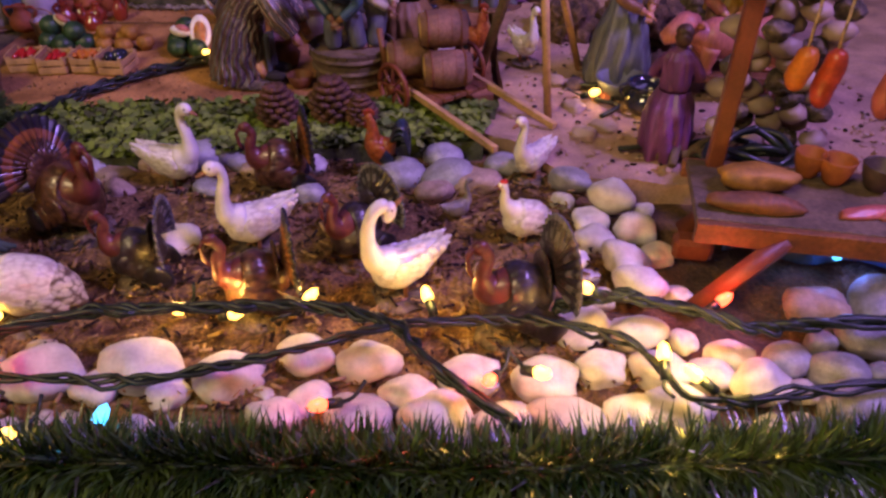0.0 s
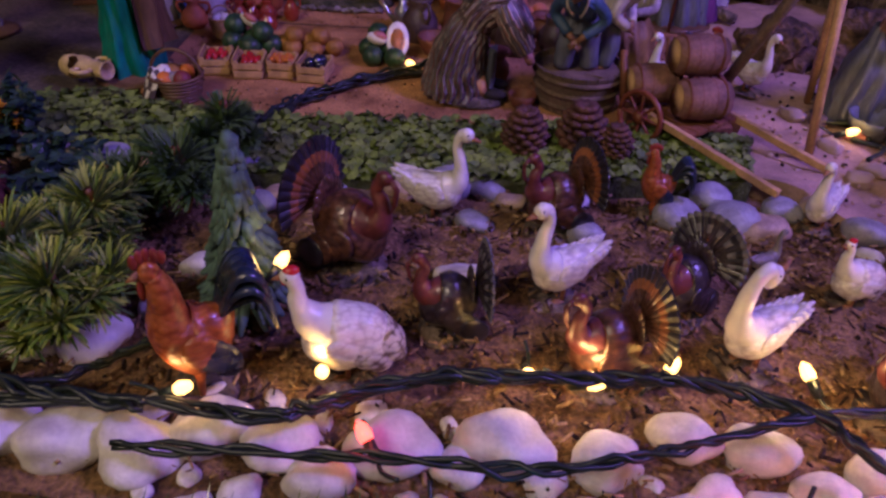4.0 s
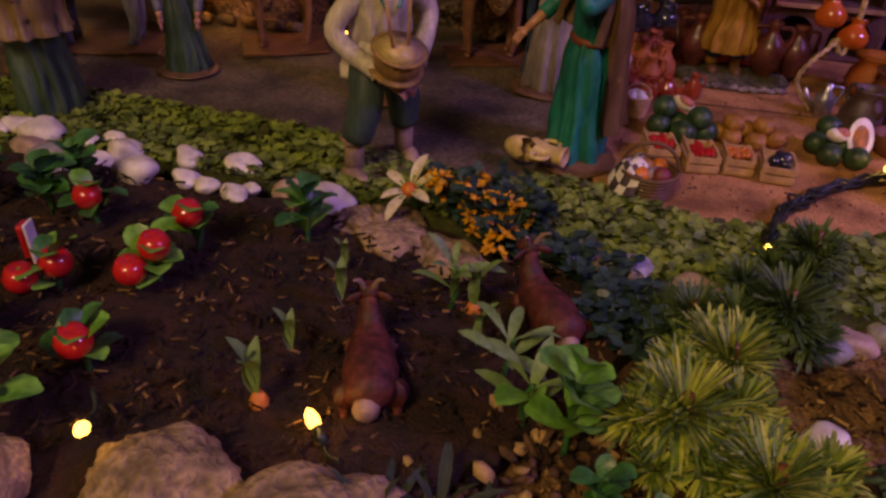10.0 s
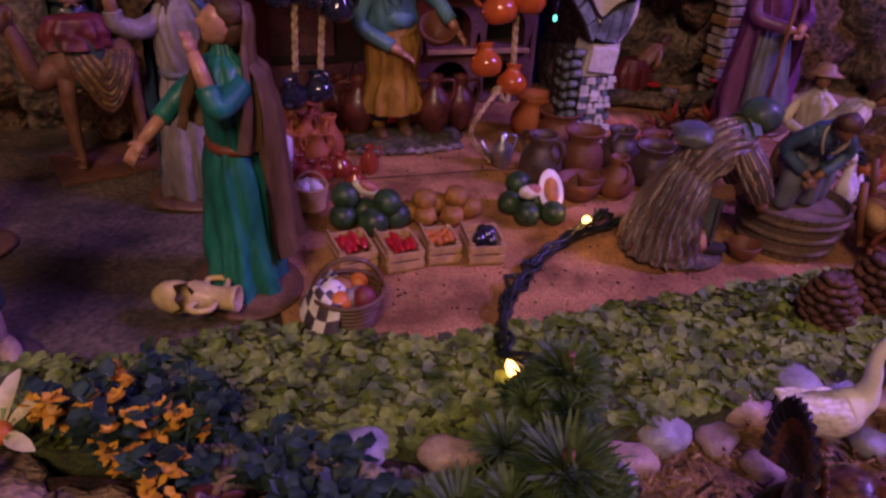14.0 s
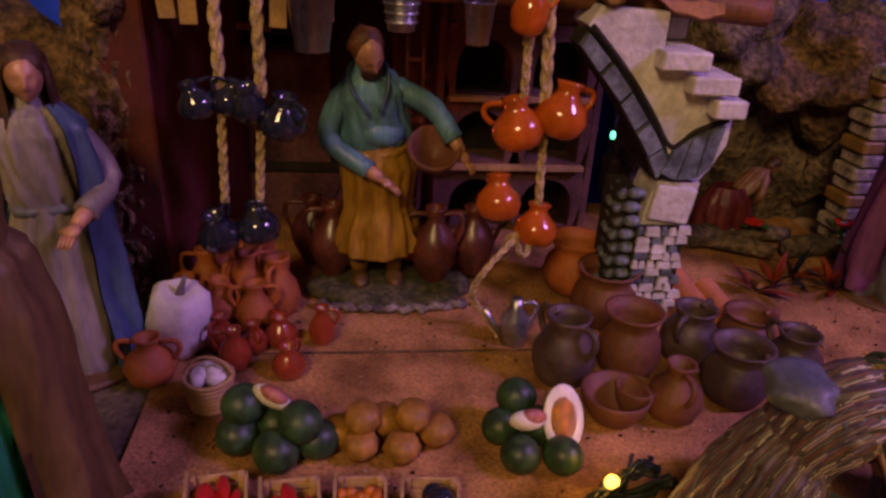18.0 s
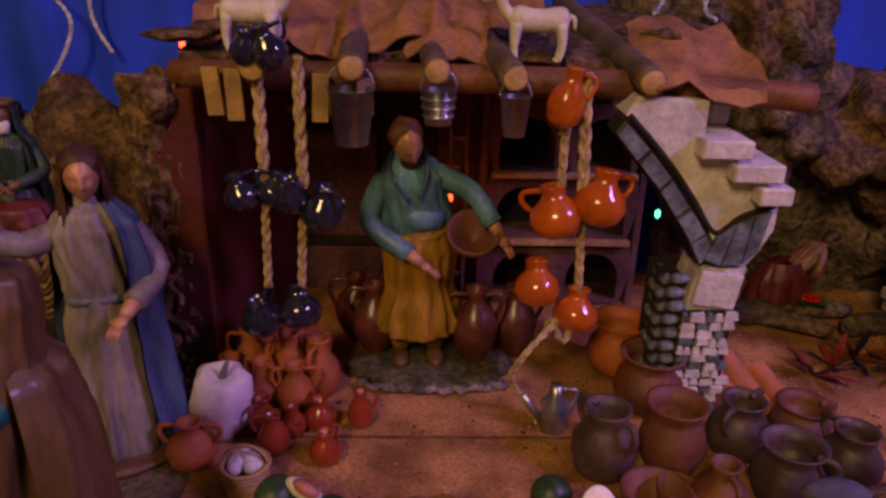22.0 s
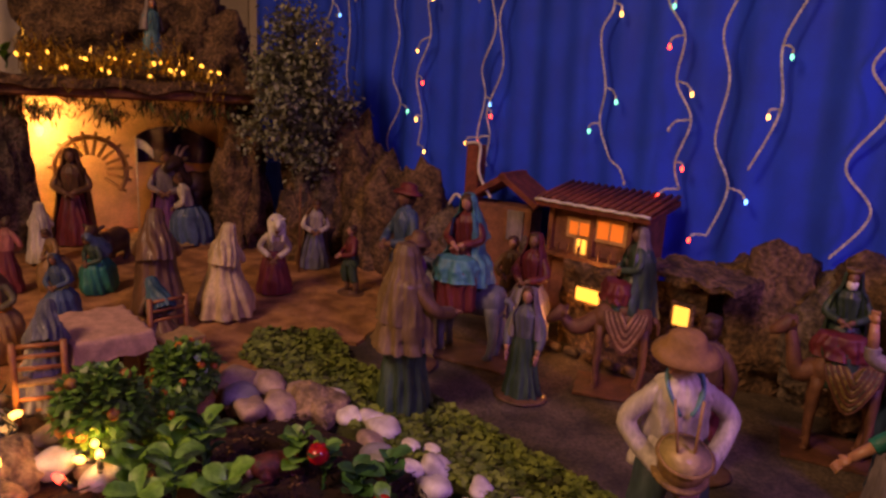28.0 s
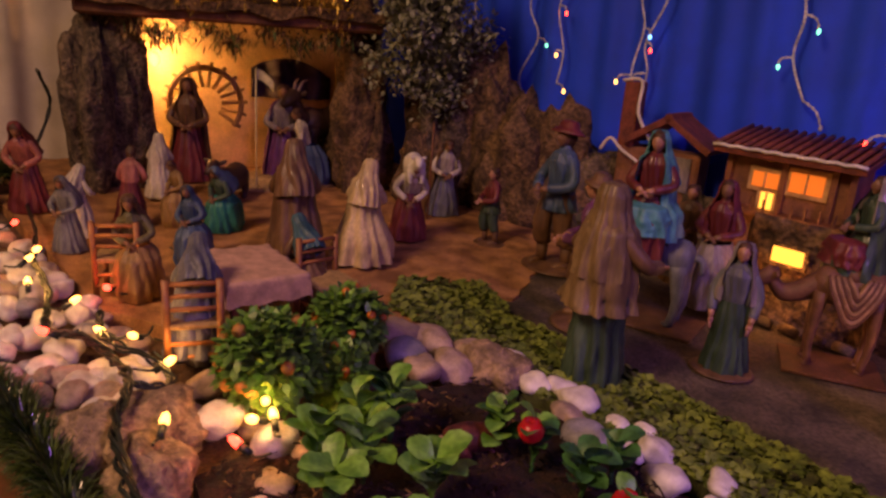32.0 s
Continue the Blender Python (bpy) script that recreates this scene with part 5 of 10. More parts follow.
# smaller ones in the gaps of the border
done = [(o.matrix_basis.translation.x, o.matrix_basis.translation.y, 0.018) for o in bpy.data.objects if o.name.startswith("pebble")]
rg = random.Random(77)
for i in range(420):
    x, y, r = rg.uniform(-0.34, 0.3), rg.uniform(0.232, 0.306), rg.uniform(0.006, 0.0125)
    if y > 0.286 - 0.02 * math.cos(x * 9) and x < 0.08:
        continue
    if all((x - a) ** 2 + (y - c) ** 2 > (0.84 * (r + q)) ** 2 for a, c, q in done):
        done.append((x, y, r))
        pebble(x, y, r, -0.0135, 0 if x < 0.12 or rg.random() < 0.45 else 1)
for i in range(160):
    x, y, r = rg.uniform(0.09, 0.15), rg.uniform(0.3, 0.47), rg.uniform(0.009, 0.014)
    if all((x - a) ** 2 + (y - c) ** 2 > (0.85 * (r + q)) ** 2 for a, c, q in done):
        done.append((x, y, r))
        pebble(x, y, r, -0.013, 0)
BEDSIDE = ((-0.936, 0.579, 0.02, 0), (-0.895, 0.578, 0.0115, 0), (-0.865, 0.551, 0.012, 0), (-0.852, 0.572, 0.0158, 0), (-0.826, 0.541, 0.019, 0), (-0.799, 0.576, 0.0135, 0), (-0.787, 0.547, 0.0112, 0), (-0.769, 0.543, 0.0098, 0), (-0.755, 0.575, 0.0148, 0), (-0.743, 0.534, 0.0107, 0), (-0.735, 0.548, 0.0075, 0), (-0.703, 0.55, 0.0135, 2), (-0.67, 0.539, 0.0195, 0), (-0.896, 0.535, 0.0195, 1))
BEDFAR = ((-0.98, 0.57, 0.018, 0), (-1.02, 0.575, 0.02, 0), (-1.055, 0.565, 0.02, 2), (-1.04, 0.525, 0.024, 2), (-1.09, 0.545, 0.022, 2), (-0.925, 0.555, 0.016, 2), (-0.41, 0.5, 0.015, 2), (-0.45, 0.515, 0.013, 1), (-0.425, 0.475, 0.015, 1), (-0.96, 0.588, 0.016, 0), (-0.875, 0.588, 0.011, 0))
for x, y, r, k in BEDSIDE + BEDFAR:
    pebble(x, y, r, 0.0, k, yaw=rng.uniform(-30, 30))
for x, y, r, k in ((-1.63, 0.24, 0.026, 0), (-1.58, 0.212, 0.024, 0), (-1.54, 0.19, 0.022, 0), (-1.5, 0.222, 0.024, 0), (-1.46, 0.285, 0.026, 0), (-1.45, 0.2, 0.022, 0), (-1.4, 0.195, 0.024, 0), (-1.35, 0.205, 0.022, 0), (-1.3, 0.205, 0.024, 0), (-1.7, 0.255, 0.024, 0), (-1.68, 0.215, 0.022, 0), (-1.24, 0.2, 0.022, 0), (-1.19, 0.215, 0.024, 2), (-1.34, 0.29, 0.024, 0), (-1.25, 0.31, 0.022, 0), (-1.42, 0.265, 0.026, 0), (-1.48, 0.262, 0.026, 0), (-1.19, 0.25, 0.024, 0), (-1.14, 0.272, 0.024, 0), (-1.17, 0.262, 0.02, 0), (-1.24, 0.235, 0.024, 0), (-1.31, 0.24, 0.026, 0), (-1.27, 0.255, 0.024, 0), (-1.17, 0.295, 0.024, 0),
                   (-1.06, 0.345, 0.024, 0), (-1.01, 0.352, 0.022, 0), (-1.14, 0.335, 0.024, 2), (-1.085, 0.345, 0.022, 0), (-1.04, 0.385, 0.02, 0), (-1.21, 0.27, 0.022, 0), (-1.37, 0.3, 0.02, 0), (-1.3, 0.285, 0.022, 0), (-1.4, 0.235, 0.022, 0), (-1.55, 0.26, 0.026, 0), (-1.5, 0.29, 0.022, 0), (-1.6, 0.285, 0.024, 0),
                   (-1.215, 0.3, 0.02, 0), (-1.28, 0.3, 0.02, 2), (-1.11, 0.3, 0.022, 2), (-1.35, 0.26, 0.022, 0), (-1.44, 0.29, 0.02, 0), (-0.985, 0.315, 0.022, 2), (-0.96, 0.29, 0.022, 0), (-1.04, 0.53, 0.022, 2), (-1.085, 0.5, 0.02, 2), (-1.06, 0.55, 0.018, 0), (-1.1, 0.53, 0.018, 2)):
    pebble(x, y, r * 0.78, -0.006, 2 if rng.random() < 0.22 else k)

more = random.Random(31)
for i in range(70):
    x = more.uniform(-1.72, -1.12)
    pebble(x, more.uniform(0.18, 0.3) + 0.03 * (x + 1.4), more.uniform(0.01, 0.016), -0.008 + more.uniform(0, 0.012), more.choice((0, 0, 2, 2, 1)))
for i, (x, y, r, h) in enumerate(((-0.655, 0.288, 0.034, 0.022), (-0.588, 0.278, 0.04, 0.022), (-0.735, 0.255, 0.036, 0.028), (-1.085, 0.27, 0.046, 0.026), (-1.03, 0.25, 0.036, 0.024), (-1.085, 0.235, 0.034, 0.028), (-0.86, 0.25, 0.04, 0.03), (-0.615, 0.518, 0.034, 0.009), (-0.572, 0.497, 0.028, 0.009), (-1.02, 0.56, 0.036, 0.022), (-0.64, 0.525, 0.02, 0.01))):
    solo("porous_rock", M(PUMICE).rock((0, 0, 0), (r, r * 0.75, h), i + 50, 0.35, 1.6, sub=4, rough=0.1), pose(x, y, h * 0.35, 0, 0, i * 41), "rough tan porous rock half sunk in soil", "rock", "porous rocks")

# ---- poultry ----
goose("goose", -0.206, 0.48, 0.074, 78, "white painted goose figurine with a curved neck")
goose("goose", -0.13, 0.396, 0.075, -62, "white painted goose figurine, neck held upright")
goose("swan", -0.028, 0.346, 0.077, -62, "white swan figurine with its head tucked down")
goose("goose", 0.069, 0.493, 0.06, -48, "white and grey painted goose figurine by the stones")
goose("guinea_fowl", -0.25, 0.323, 0.077, -78, "white guinea fowl figurine with a red crown", kind="guinea")
goose("guinea_fowl", 0.055, 0.407, 0.054, -75, "small white guinea fowl figurine with a red crown", kind="guinea")
goose("gosling", 0.012, 0.434, 0.034, 120, "small pale gosling figurine in the pen", mat=LAVENDER)
turkey(-0.258, 0.417, 0.086, 64, "dark brown turkey figurine with a fanned tail")
turkey(-0.125, 0.472, 0.07, -70, "dark brown turkey figurine beside the goose")
turkey(-0.195, 0.362, 0.062, -82, "dark turkey figurine with a grey-banded tail", TURKEYGREY)
turkey(-0.112, 0.33, 0.07, -72, "brown turkey figurine with an orange-banded tail")
turkey(-0.058, 0.387, 0.066, -48, "dark turkey figurine with a grey tail fan", TURKEYGREY)
turkey(0.042, 0.312, 0.078, -76, "dark turkey figurine with a speckled grey tail", TURKEYGREY)
rooster(-0.05, 0.497, 0.06, -95, "orange rooster figurine with a blue-black tail")
rooster(-0.318, 0.302, 0.097, -62, "orange rooster figurine with dark tail feathers")

# ---- pine cones and fir ----
CONE = paint("pine_cone", (0.12, 0.05, 0.03), 0.7, 0.4, 80, 300, 0.5)
for x, y, s in ((-0.142, 0.56, 1.05), (-0.096, 0.568, 1.15), (-0.07, 0.558, 0.8)):
    b = M(CONE)
    for i in range(7):
        for j in range(9):
            a = radians(40 * j + 20 * (i % 2))
            r = (0.013, 0.016, 0.017, 0.016, 0.013, 0.009, 0.005)[i]
            b.ball((r * math.cos(a) * 0.8, r * math.sin(a) * 0.8, 0.004 + 0.0045 * i), (0.0065, 0.005, 0.0028), 0, (0, 28, math.degrees(a) + 180), seg=6, rings=4)
    b.lathe([(0.008, 0), (0.012, 0.015), (0.004, 0.032)], 10)
    solo("pine_cone", b, pose(x, y, 0.004, 0, 0, x * 900) @ Matrix.Scale(s, 4), "small open brown pine cone on the moss", "pine cone", "pine cones")

fir = thing("fir_tree", pose(-0.31, 0.367, -0.012) @ Matrix.Scale(1.12, 4), "small blue-green model fir tree in the pen", "tree")
part("trunk", M(WOOD).tube([(0, 0, 0), (0, 0, 0.105)], [0.004, 0.001], 8), fir)
b = M(FIR)
rf = random.Random(3)
for i in range(22):
    z = 0.014 + 0.0042 * i
    r = 0.0245 * (1 - i / 23.5) + 0.001
    for j in range(max(7, 20 - i // 2)):
        a = rf.uniform(0, 6.28)
        l = r * rf.uniform(0.85, 1.12)
        e = (l * math.cos(a), l * math.sin(a), z - 0.006)
        b.tube([(0, 0, z + 0.003), (e[0] * 0.6, e[1] * 0.6, z), e], [0.0022, 0.0034, 0.0012], 5, 0)
part("foliage", b, fir)

# ---- needle bushes ----
NEEDLEMID = paint("mid_green_needle", (0.1, 0.2, 0.035), 0.5, 0.35, 60, 300, 0.2, col2=(0.2, 0.32, 0.05))


def needle(b, p, d, length, width, k, droop):
    """A stiff leaf with a blunt tip and a raised middle rib."""
    s = d.cross(Vector((0.01, 0.02, 1))).normalized()
    up = s.cross(d)
    vs = []
    for t, q in ((0.0, 0.45), (0.35, 0.8), (0.7, 1.0), (0.92, 0.62)):
        c = p + d * length * t - up * droop * length * t * t * 0.5
        vs += [c - s * width * q / 2, c - up * width * 0.16, c + s * width * q / 2]
    vs.append(p + d * length - up * droop * length * 0.55)
    fs = [(i * 3 + j, i * 3 + j + 1, i * 3 + j + 4, i * 3 + j + 3) for i in range(3) for j in range(2)] + [(9, 10, 12), (10, 11, 12)]
    b.add(vs, fs, k)


def tuft(x, y, z, r, top, mat, seed, label):
    """A palm-like rosette of stiff narrow leaves on a short stem."""
    rt = random.Random(seed)
    ob = thing("needle_bush", pose(x, y, z), label, "bush", "bushes beside the bed")
    part("stem", M(WOOD).tube(curve([(0, 0, 0), (0.004, 0.002, top * 0.5), (0, 0, top)], 4), 0.0028, 7), ob)
    b = M(mat, NEEDLEDARK, NEEDLEMID if mat is NEEDLE else NEEDLEDARK)
    crowns = [(Vector((0, 0, top * 0.85)), r * 0.8, 260)]
    for g in range(11):
        q, w = g * 2.4 + seed, r * (0.35 + 0.4 * (g % 3) / 2)
        crowns.append((Vector((w * math.cos(q), w * math.sin(q), top * rt.uniform(0.45, 0.85))), r * rt.uniform(0.42, 0.58), 130))
    for c, rr, n in crowns:
        lean = Vector((c.x, c.y, 0)) * 14
        for i in range(n):
            d = (Vector((rt.gauss(0, 1), rt.gauss(0, 1), rt.gauss(0.7, 0.6))) + lean).normalized()
            needle(b, c - Vector((0, 0, rr * 0.2)) + d * rr * 0.05, d, rr * rt.uniform(0.6, 1.0), rt.uniform(0.0013, 0.0022), rt.choice((0, 0, 0, 2, 2, 1)), rt.uniform(-0.1, 0.7))
    part("foliage", b, ob)
    return ob


tuft(-0.436, 0.358, 0.0, 0.04, 0.05, NEEDLE, 1, "yellow-green plastic needle bush beside the bed")
tuft(-0.4, 0.33, -0.01, 0.038, 0.056, NEEDLE, 2, "bright yellow-green rosette bush with stiff leaves")
tuft(-0.41, 0.403, 0.0, 0.036, 0.046, NEEDLE, 5, "soft yellow-green needle bush in the border")
tuft(-0.375, 0.452, 0.0, 0.036, 0.05, NEEDLEDARK, 3, "dark green needle bush behind the light one")
tuft(-0.356, 0.498, 0.0, 0.028, 0.062, NEEDLEDARK, 4, "tall dark green needle bush near the moss strip")
tuft(-0.422, 0.45, 0.0, 0.03, 0.034, NEEDLEDARK, 6, "small dark green needle bush on the moss")

for i, (x, y, r) in enumerate(((-1.86, 0.23, 0.05), (-1.93, 0.3, 0.055), (-1.8, 0.2, 0.04))):
    tuft(x, y, 0.0, r, 0.06, NEEDLEDARK, 40 + i, "dark green needle bush at the platform's end")

# ---- leafy plants ----
def leafmesh(mat, l, w):
    b = M(mat)
    rows = ((0.0, 0.1), (0.18, 0.4), (0.42, 0.9), (0.65, 1.0), (0.86, 0.72), (1.0, 0.14))
    vs = []
    for t, q in rows:
        zz = 0.22 * l * math.sin(t * 2.4)
        vs += [(-w * q / 2, -l * t, zz + 0.12 * w * q), (0, -l * t, zz), (w * q / 2, -l * t, zz + 0.12 * w * q)]
    fs = []
    for i in range(len(rows) - 1):
        for j in range(2):
            fs.append((i * 3 + j, i * 3 + j + 1, i * 3 + j + 4, i * 3 + j + 3))
    b.add(vs, fs)
    return b.mesh("leaf")


LEAFPALE = paint("pale_green_leaf", (0.16, 0.26, 0.09), 0.5, 0.3, 70, 300, 0.3)
LEAFS = [leafmesh(LEAF, 0.023, 0.0165), leafmesh(LEAF, 0.029, 0.019), leafmesh(LEAFDARK, 0.022, 0.0155), leafmesh(LEAFPALE, 0.03, 0.007)]


def plant(x, y, z, h, n, kinds, seed, label, name="leafy_plant", fruit=None, scale=1.0, group="garden plants"):
    rp = random.Random(seed)
    ob = thing(name, pose(x, y, z), label, "plant", group)
    part("stem", M(LEAFDARK).tube(curve([(0, 0, 0), (rp.uniform(-0.004, 0.004), 0.002, h * 0.5), (rp.uniform(-0.006, 0.006), 0, h * 0.92)], 4), [0.0018] * 5 + [0.0014] * 3 + [0.001], 6), ob)
    for i in range(n):
        t = 0.25 + 0.75 * i / n
        part("leaf", LEAFS[rp.choice(kinds)], ob, at=pose(0, 0, h * t, rp.uniform(-45, 10) - 20 * (1 - t), rp.uniform(-20, 20), 137.5 * i + rp.uniform(-20, 20)) @ Matrix.Scale(scale * rp.uniform(0.75, 1.1), 4))
    for p in fruit or ():
        part("apple", M(RED).lathe([(0.0, -0.0082), (0.005, -0.0085), (0.009, -0.003), (0.0096, 0.0025), (0.0063, 0.0083), (0.002, 0.0074), (0, 0.0066)], 18, 0, pose(*p)), ob, "glossy red round fruit")
    return ob


plant(-0.81, 0.47, 0.004, 0.03, 9, (2, 2, 0), 1, "low plant with a glossy red apple", fruit=((0, -0.004, 0.026),))
plant(-0.733, 0.462, 0.004, 0.03, 9, (2, 0), 2, "low leafy plant bearing one red apple", fruit=((0, -0.004, 0.03),))
plant(-0.735, 0.42, 0.004, 0.03, 10, (2, 0), 3, "low leafy plant bearing two red apples", fruit=((0.003, -0.002, 0.032), (-0.006, -0.016, 0.022)))
plant(-0.732, 0.345, 0.004, 0.026, 10, (0, 2), 4, "low leafy plant bearing a red apple", fruit=((0, -0.004, 0.024),))
plant(-0.79, 0.4, 0.004, 0.026, 9, (0, 2), 5, "low leafy plant with a red apple in dark soil", fruit=((0.004, 0, 0.022), (-0.012, -0.012, 0.016)))
plant(-0.805, 0.345, 0.004, 0.026, 8, (2, 0), 6, "low leafy plant with red fruit beside the rock", fruit=((0, 0, 0.02),))
plant(-0.892, 0.472, 0.004, 0.044, 12, (2, 0), 7, "leafy dark green plant bearing one red apple", fruit=((0, -0.006, 0.036),))
plant(-0.85, 0.51, 0.004, 0.035, 10, (2,), 8, "dark green leafy plant near the white pebbles")
plant(-0.98, 0.41, 0.004, 0.05, 14, (2, 0), 10, "bushy green plant beside the orange tree", scale=1.15)
plant(-0.665, 0.485, 0.004, 0.042, 14, (2, 0), 12, "dark leafy plant near the white stone", scale=1.05)
plant(-0.745, 0.292, 0.004, 0.042, 14, (0, 1), 13, "bright green leafy plant by the porous rock", scale=1.15)
plant(-0.9, 0.385, 0.004, 0.04, 12, (0, 1), 14, "bright green leafy plant in the soil", scale=1.15)
plant(-0.975, 0.345, 0.004, 0.04, 12, (0, 1), 15, "bright green leafy plant lit from below", scale=1.15)
plant(-0.87, 0.33, 0.004, 0.04, 12, (0, 1), 16, "bright green leafy plant at the bed's edge", scale=1.1)
plant(-0.484, 0.352, 0.0, 0.06, 14, (0, 1), 17, "tall bright green sprout plant in the border", scale=1.15)
plant(-0.505, 0.365, 0.0, 0.035, 8, (0, 3), 18, "thin green sprout plant in the soil")
plant(-0.52, 0.4, 0.0, 0.03, 8, (3,), 19, "small spiky green plant beside the goat")
plant(-0.56, 0.45, 0.0, 0.035, 8, (3,), 20, "thin leek plant rising from the soil")
plant(-0.47, 0.315, 0.0, 0.04, 12, (2,), 21, "grey-green succulent sprig with rounded leaves", scale=0.7)
plant(-0.445, 0.3, 0.0, 0.04, 14, (2,), 22, "grey-green succulent sprig beside the stones", scale=0.65)

for i, (x, y, h, kd) in enumerate(((-0.975, 0.405, 0.05, (2, 0, 0)), (-0.95, 0.365, 0.045, (0, 1, 1)), (-0.925, 0.47, 0.04, (2, 0)), (-0.93, 0.33, 0.04, (0, 1)), (-0.85, 0.475, 0.035, (2,)), (-0.99, 0.385, 0.042, (0, 1)))):
    plant(x, y, 0.004, h, 15, kd, 80 + i, ("leafy green plant with large rounded leaves", "bright green leafy plant in the soil")[i % 2], scale=1.02)

STRAP = paint("dark_strap_leaf", (0.022, 0.036, 0.02), 0.7, 0.35, 60, 300, 0.3)
STRAPS = [leafmesh(STRAP, 0.034, 0.0042), leafmesh(STRAP, 0.028, 0.0036)]
for x, y, s in ((-0.56, 0.288, 1), (-0.535, 0.3, 2), (-0.515, 0.285, 3)):
    rp = random.Random(s)
    ob = thing("strap_plant", pose(x, y, 0.0), "low plant of dark arching strap leaves", "plant", "garden plants")
    part("crown", M(STRAP).ball((0, 0, 0.003), (0.006, 0.006, 0.006), seg=8, rings=6), ob)
    for i in range(12):
        part("leaf", STRAPS[i % 2], ob, at=pose(0, 0, 0.004, rp.uniform(-50, -10), rp.uniform(-20, 20), 90 * rp.random() + i * 31))

CARROT = paint("carrot_root", (0.6, 0.2, 0.04), 0.6, 0.2, 90, 300, 0.3)
for x, y, h, root in ((-0.637, 0.345, 0.05, True), (-0.634, 0.382, 0.036, False), (-0.545, 0.445, 0.042, True), (-0.538, 0.415, 0.03, False), (-0.622, 0.43, 0.04, False), (-0.63, 0.46, 0.03, False)):
    ob = thing("carrot_plant" if root else "leek_plant", pose(x, y, 0.004), "orange carrot top sticking out of dark soil" if root else "pale green leek sprig growing in dark soil", "plant", "vegetables in a row")
    if root:
        part("root", M(CARROT).lathe([(0.004, -0.004), (0.0052, 0.003), (0.003, 0.008), (0, 0.009)], 12), ob, "orange root")
    for i in range(4):
        part("leaf", LEAFS[3], ob, at=pose(0, 0, 0.001 + 0.004 * i, -80 + 9 * i, 0, i * 95 + x * 1000) @ Matrix.Scale(h / 0.042, 4))

# flowers at the bed's back edge
STARW = paint("cream_petal", (0.62, 0.56, 0.36), 0.5, 0.2, 80, 300, 0.2)
PETALGREEN = paint("green_petal_rib", (0.2, 0.27, 0.08), 0.5, 0.3, 80, 300, 0.2)
fl = thing("star_flower", pose(-0.606, 0.545, 0.012, 26, 0, -22), "pale cream star-shaped flower with green ribs and an orange heart", "flower")
PET = leafmesh(STARW, 0.029, 0.0084)
RIB = leafmesh(PETALGREEN, 0.022, 0.0034)
for i in range(6):
    m = pose(0, 0, 0.016, 4 - 14 * (i % 2), 0, i * 60 + 13 * (i % 3)) @ Matrix.Scale(1 - 0.12 * (i % 3), 4)
    petal = part("petal", PET, fl, at=m)
    part("rib", RIB, petal, "green rib", at=pose(0, -0.001, 0.0007))
part("heart", M(ORANGE).ball((0, 0, 0.018), (0.006, 0.006, 0.005)), fl)
part("stem", M(LEAFDARK).tube([(0, 0, -0.008), (0, 0, 0.017)], 0.0018, 6), fl)
YEL = paint("yellow_blossom", (0.72, 0.36, 0.02), 0.6, 0.25, 80, 300, 0.3)
DARKSPRIG = paint("blue_green_sprig", (0.018, 0.05, 0.045), 0.45, 0.4, 90, 300, 0.3, col2=(0.05, 0.1, 0.075))
SPRIGS = ((-0.577, 0.55, 5, 0.055), (-0.556, 0.535, 6, 0.05), (-0.536, 0.515, 4, 0.045), (-0.547, 0.552, 17, 0.05), (-0.528, 0.536, 18, 0.045), (-0.478, 0.495, 19, 0.03), (-0.46, 0.466, 20, 0.032), (-0.44, 0.45, 21, 0.03), (-0.437, 0.425, 22, 0.03), (-0.492, 0.512, 23, 0.026), (-0.465, 0.49, 24, 0.026), (-0.455, 0.435, 25, 0.028), (-0.47, 0.448, 26, 0.03))
for x, y, s, tall in SPRIGS:
    rp = random.Random(s)
    ob = thing("flower_sprig", pose(x, y, 0.0), "dark blue-green sprig with yellow blossoms" if s < 7 else "dark blue-green sprig of small leaves", "plant", "sprigs along the bed")
    b, b2 = M(DARKSPRIG), M(YEL)
    for i in range(9):
        a, h = rp.uniform(0, 6.28), rp.uniform(0.5, 1.0) * tall
        e = Vector((0.017 * math.cos(a), 0.017 * math.sin(a), h))
        b.tube([(0, 0, 0), e * 0.6, e], [0.0012, 0.001, 0.0008], 5)
        for j in range(11):
            q = e * (0.3 + 0.7 * j / 10)
            b.blade(q, (rp.gauss(0, 1), rp.gauss(0, 1), rp.uniform(-0.2, 1)), 0.0105, 0.0078, 0, 0.3)
        if s < 7 and i < 4:
            for j in range(6):
                c = e * 0.8 + Vector((rp.uniform(-1, 1), rp.uniform(-1, 1), rp.uniform(-1.5, 1.0))) * 0.007
                for g in range(7):
                    b2.blade(c, (rp.gauss(0, 1), rp.gauss(0, 1), rp.gauss(0.4, 0.8)), rp.uniform(0.005, 0.008), 0.0048, 0, rp.uniform(0, 0.6))
    part("foliage", b, ob)
    if s < 7:
        part("blossom", b2, ob, "yellow blossoms")
FLAKE = paint("pale_flaky_bark", (0.2, 0.15, 0.15), 0.9, 0.5, 70, 260, 1.0, col2=(0.42, 0.36, 0.35), depth=0.003)
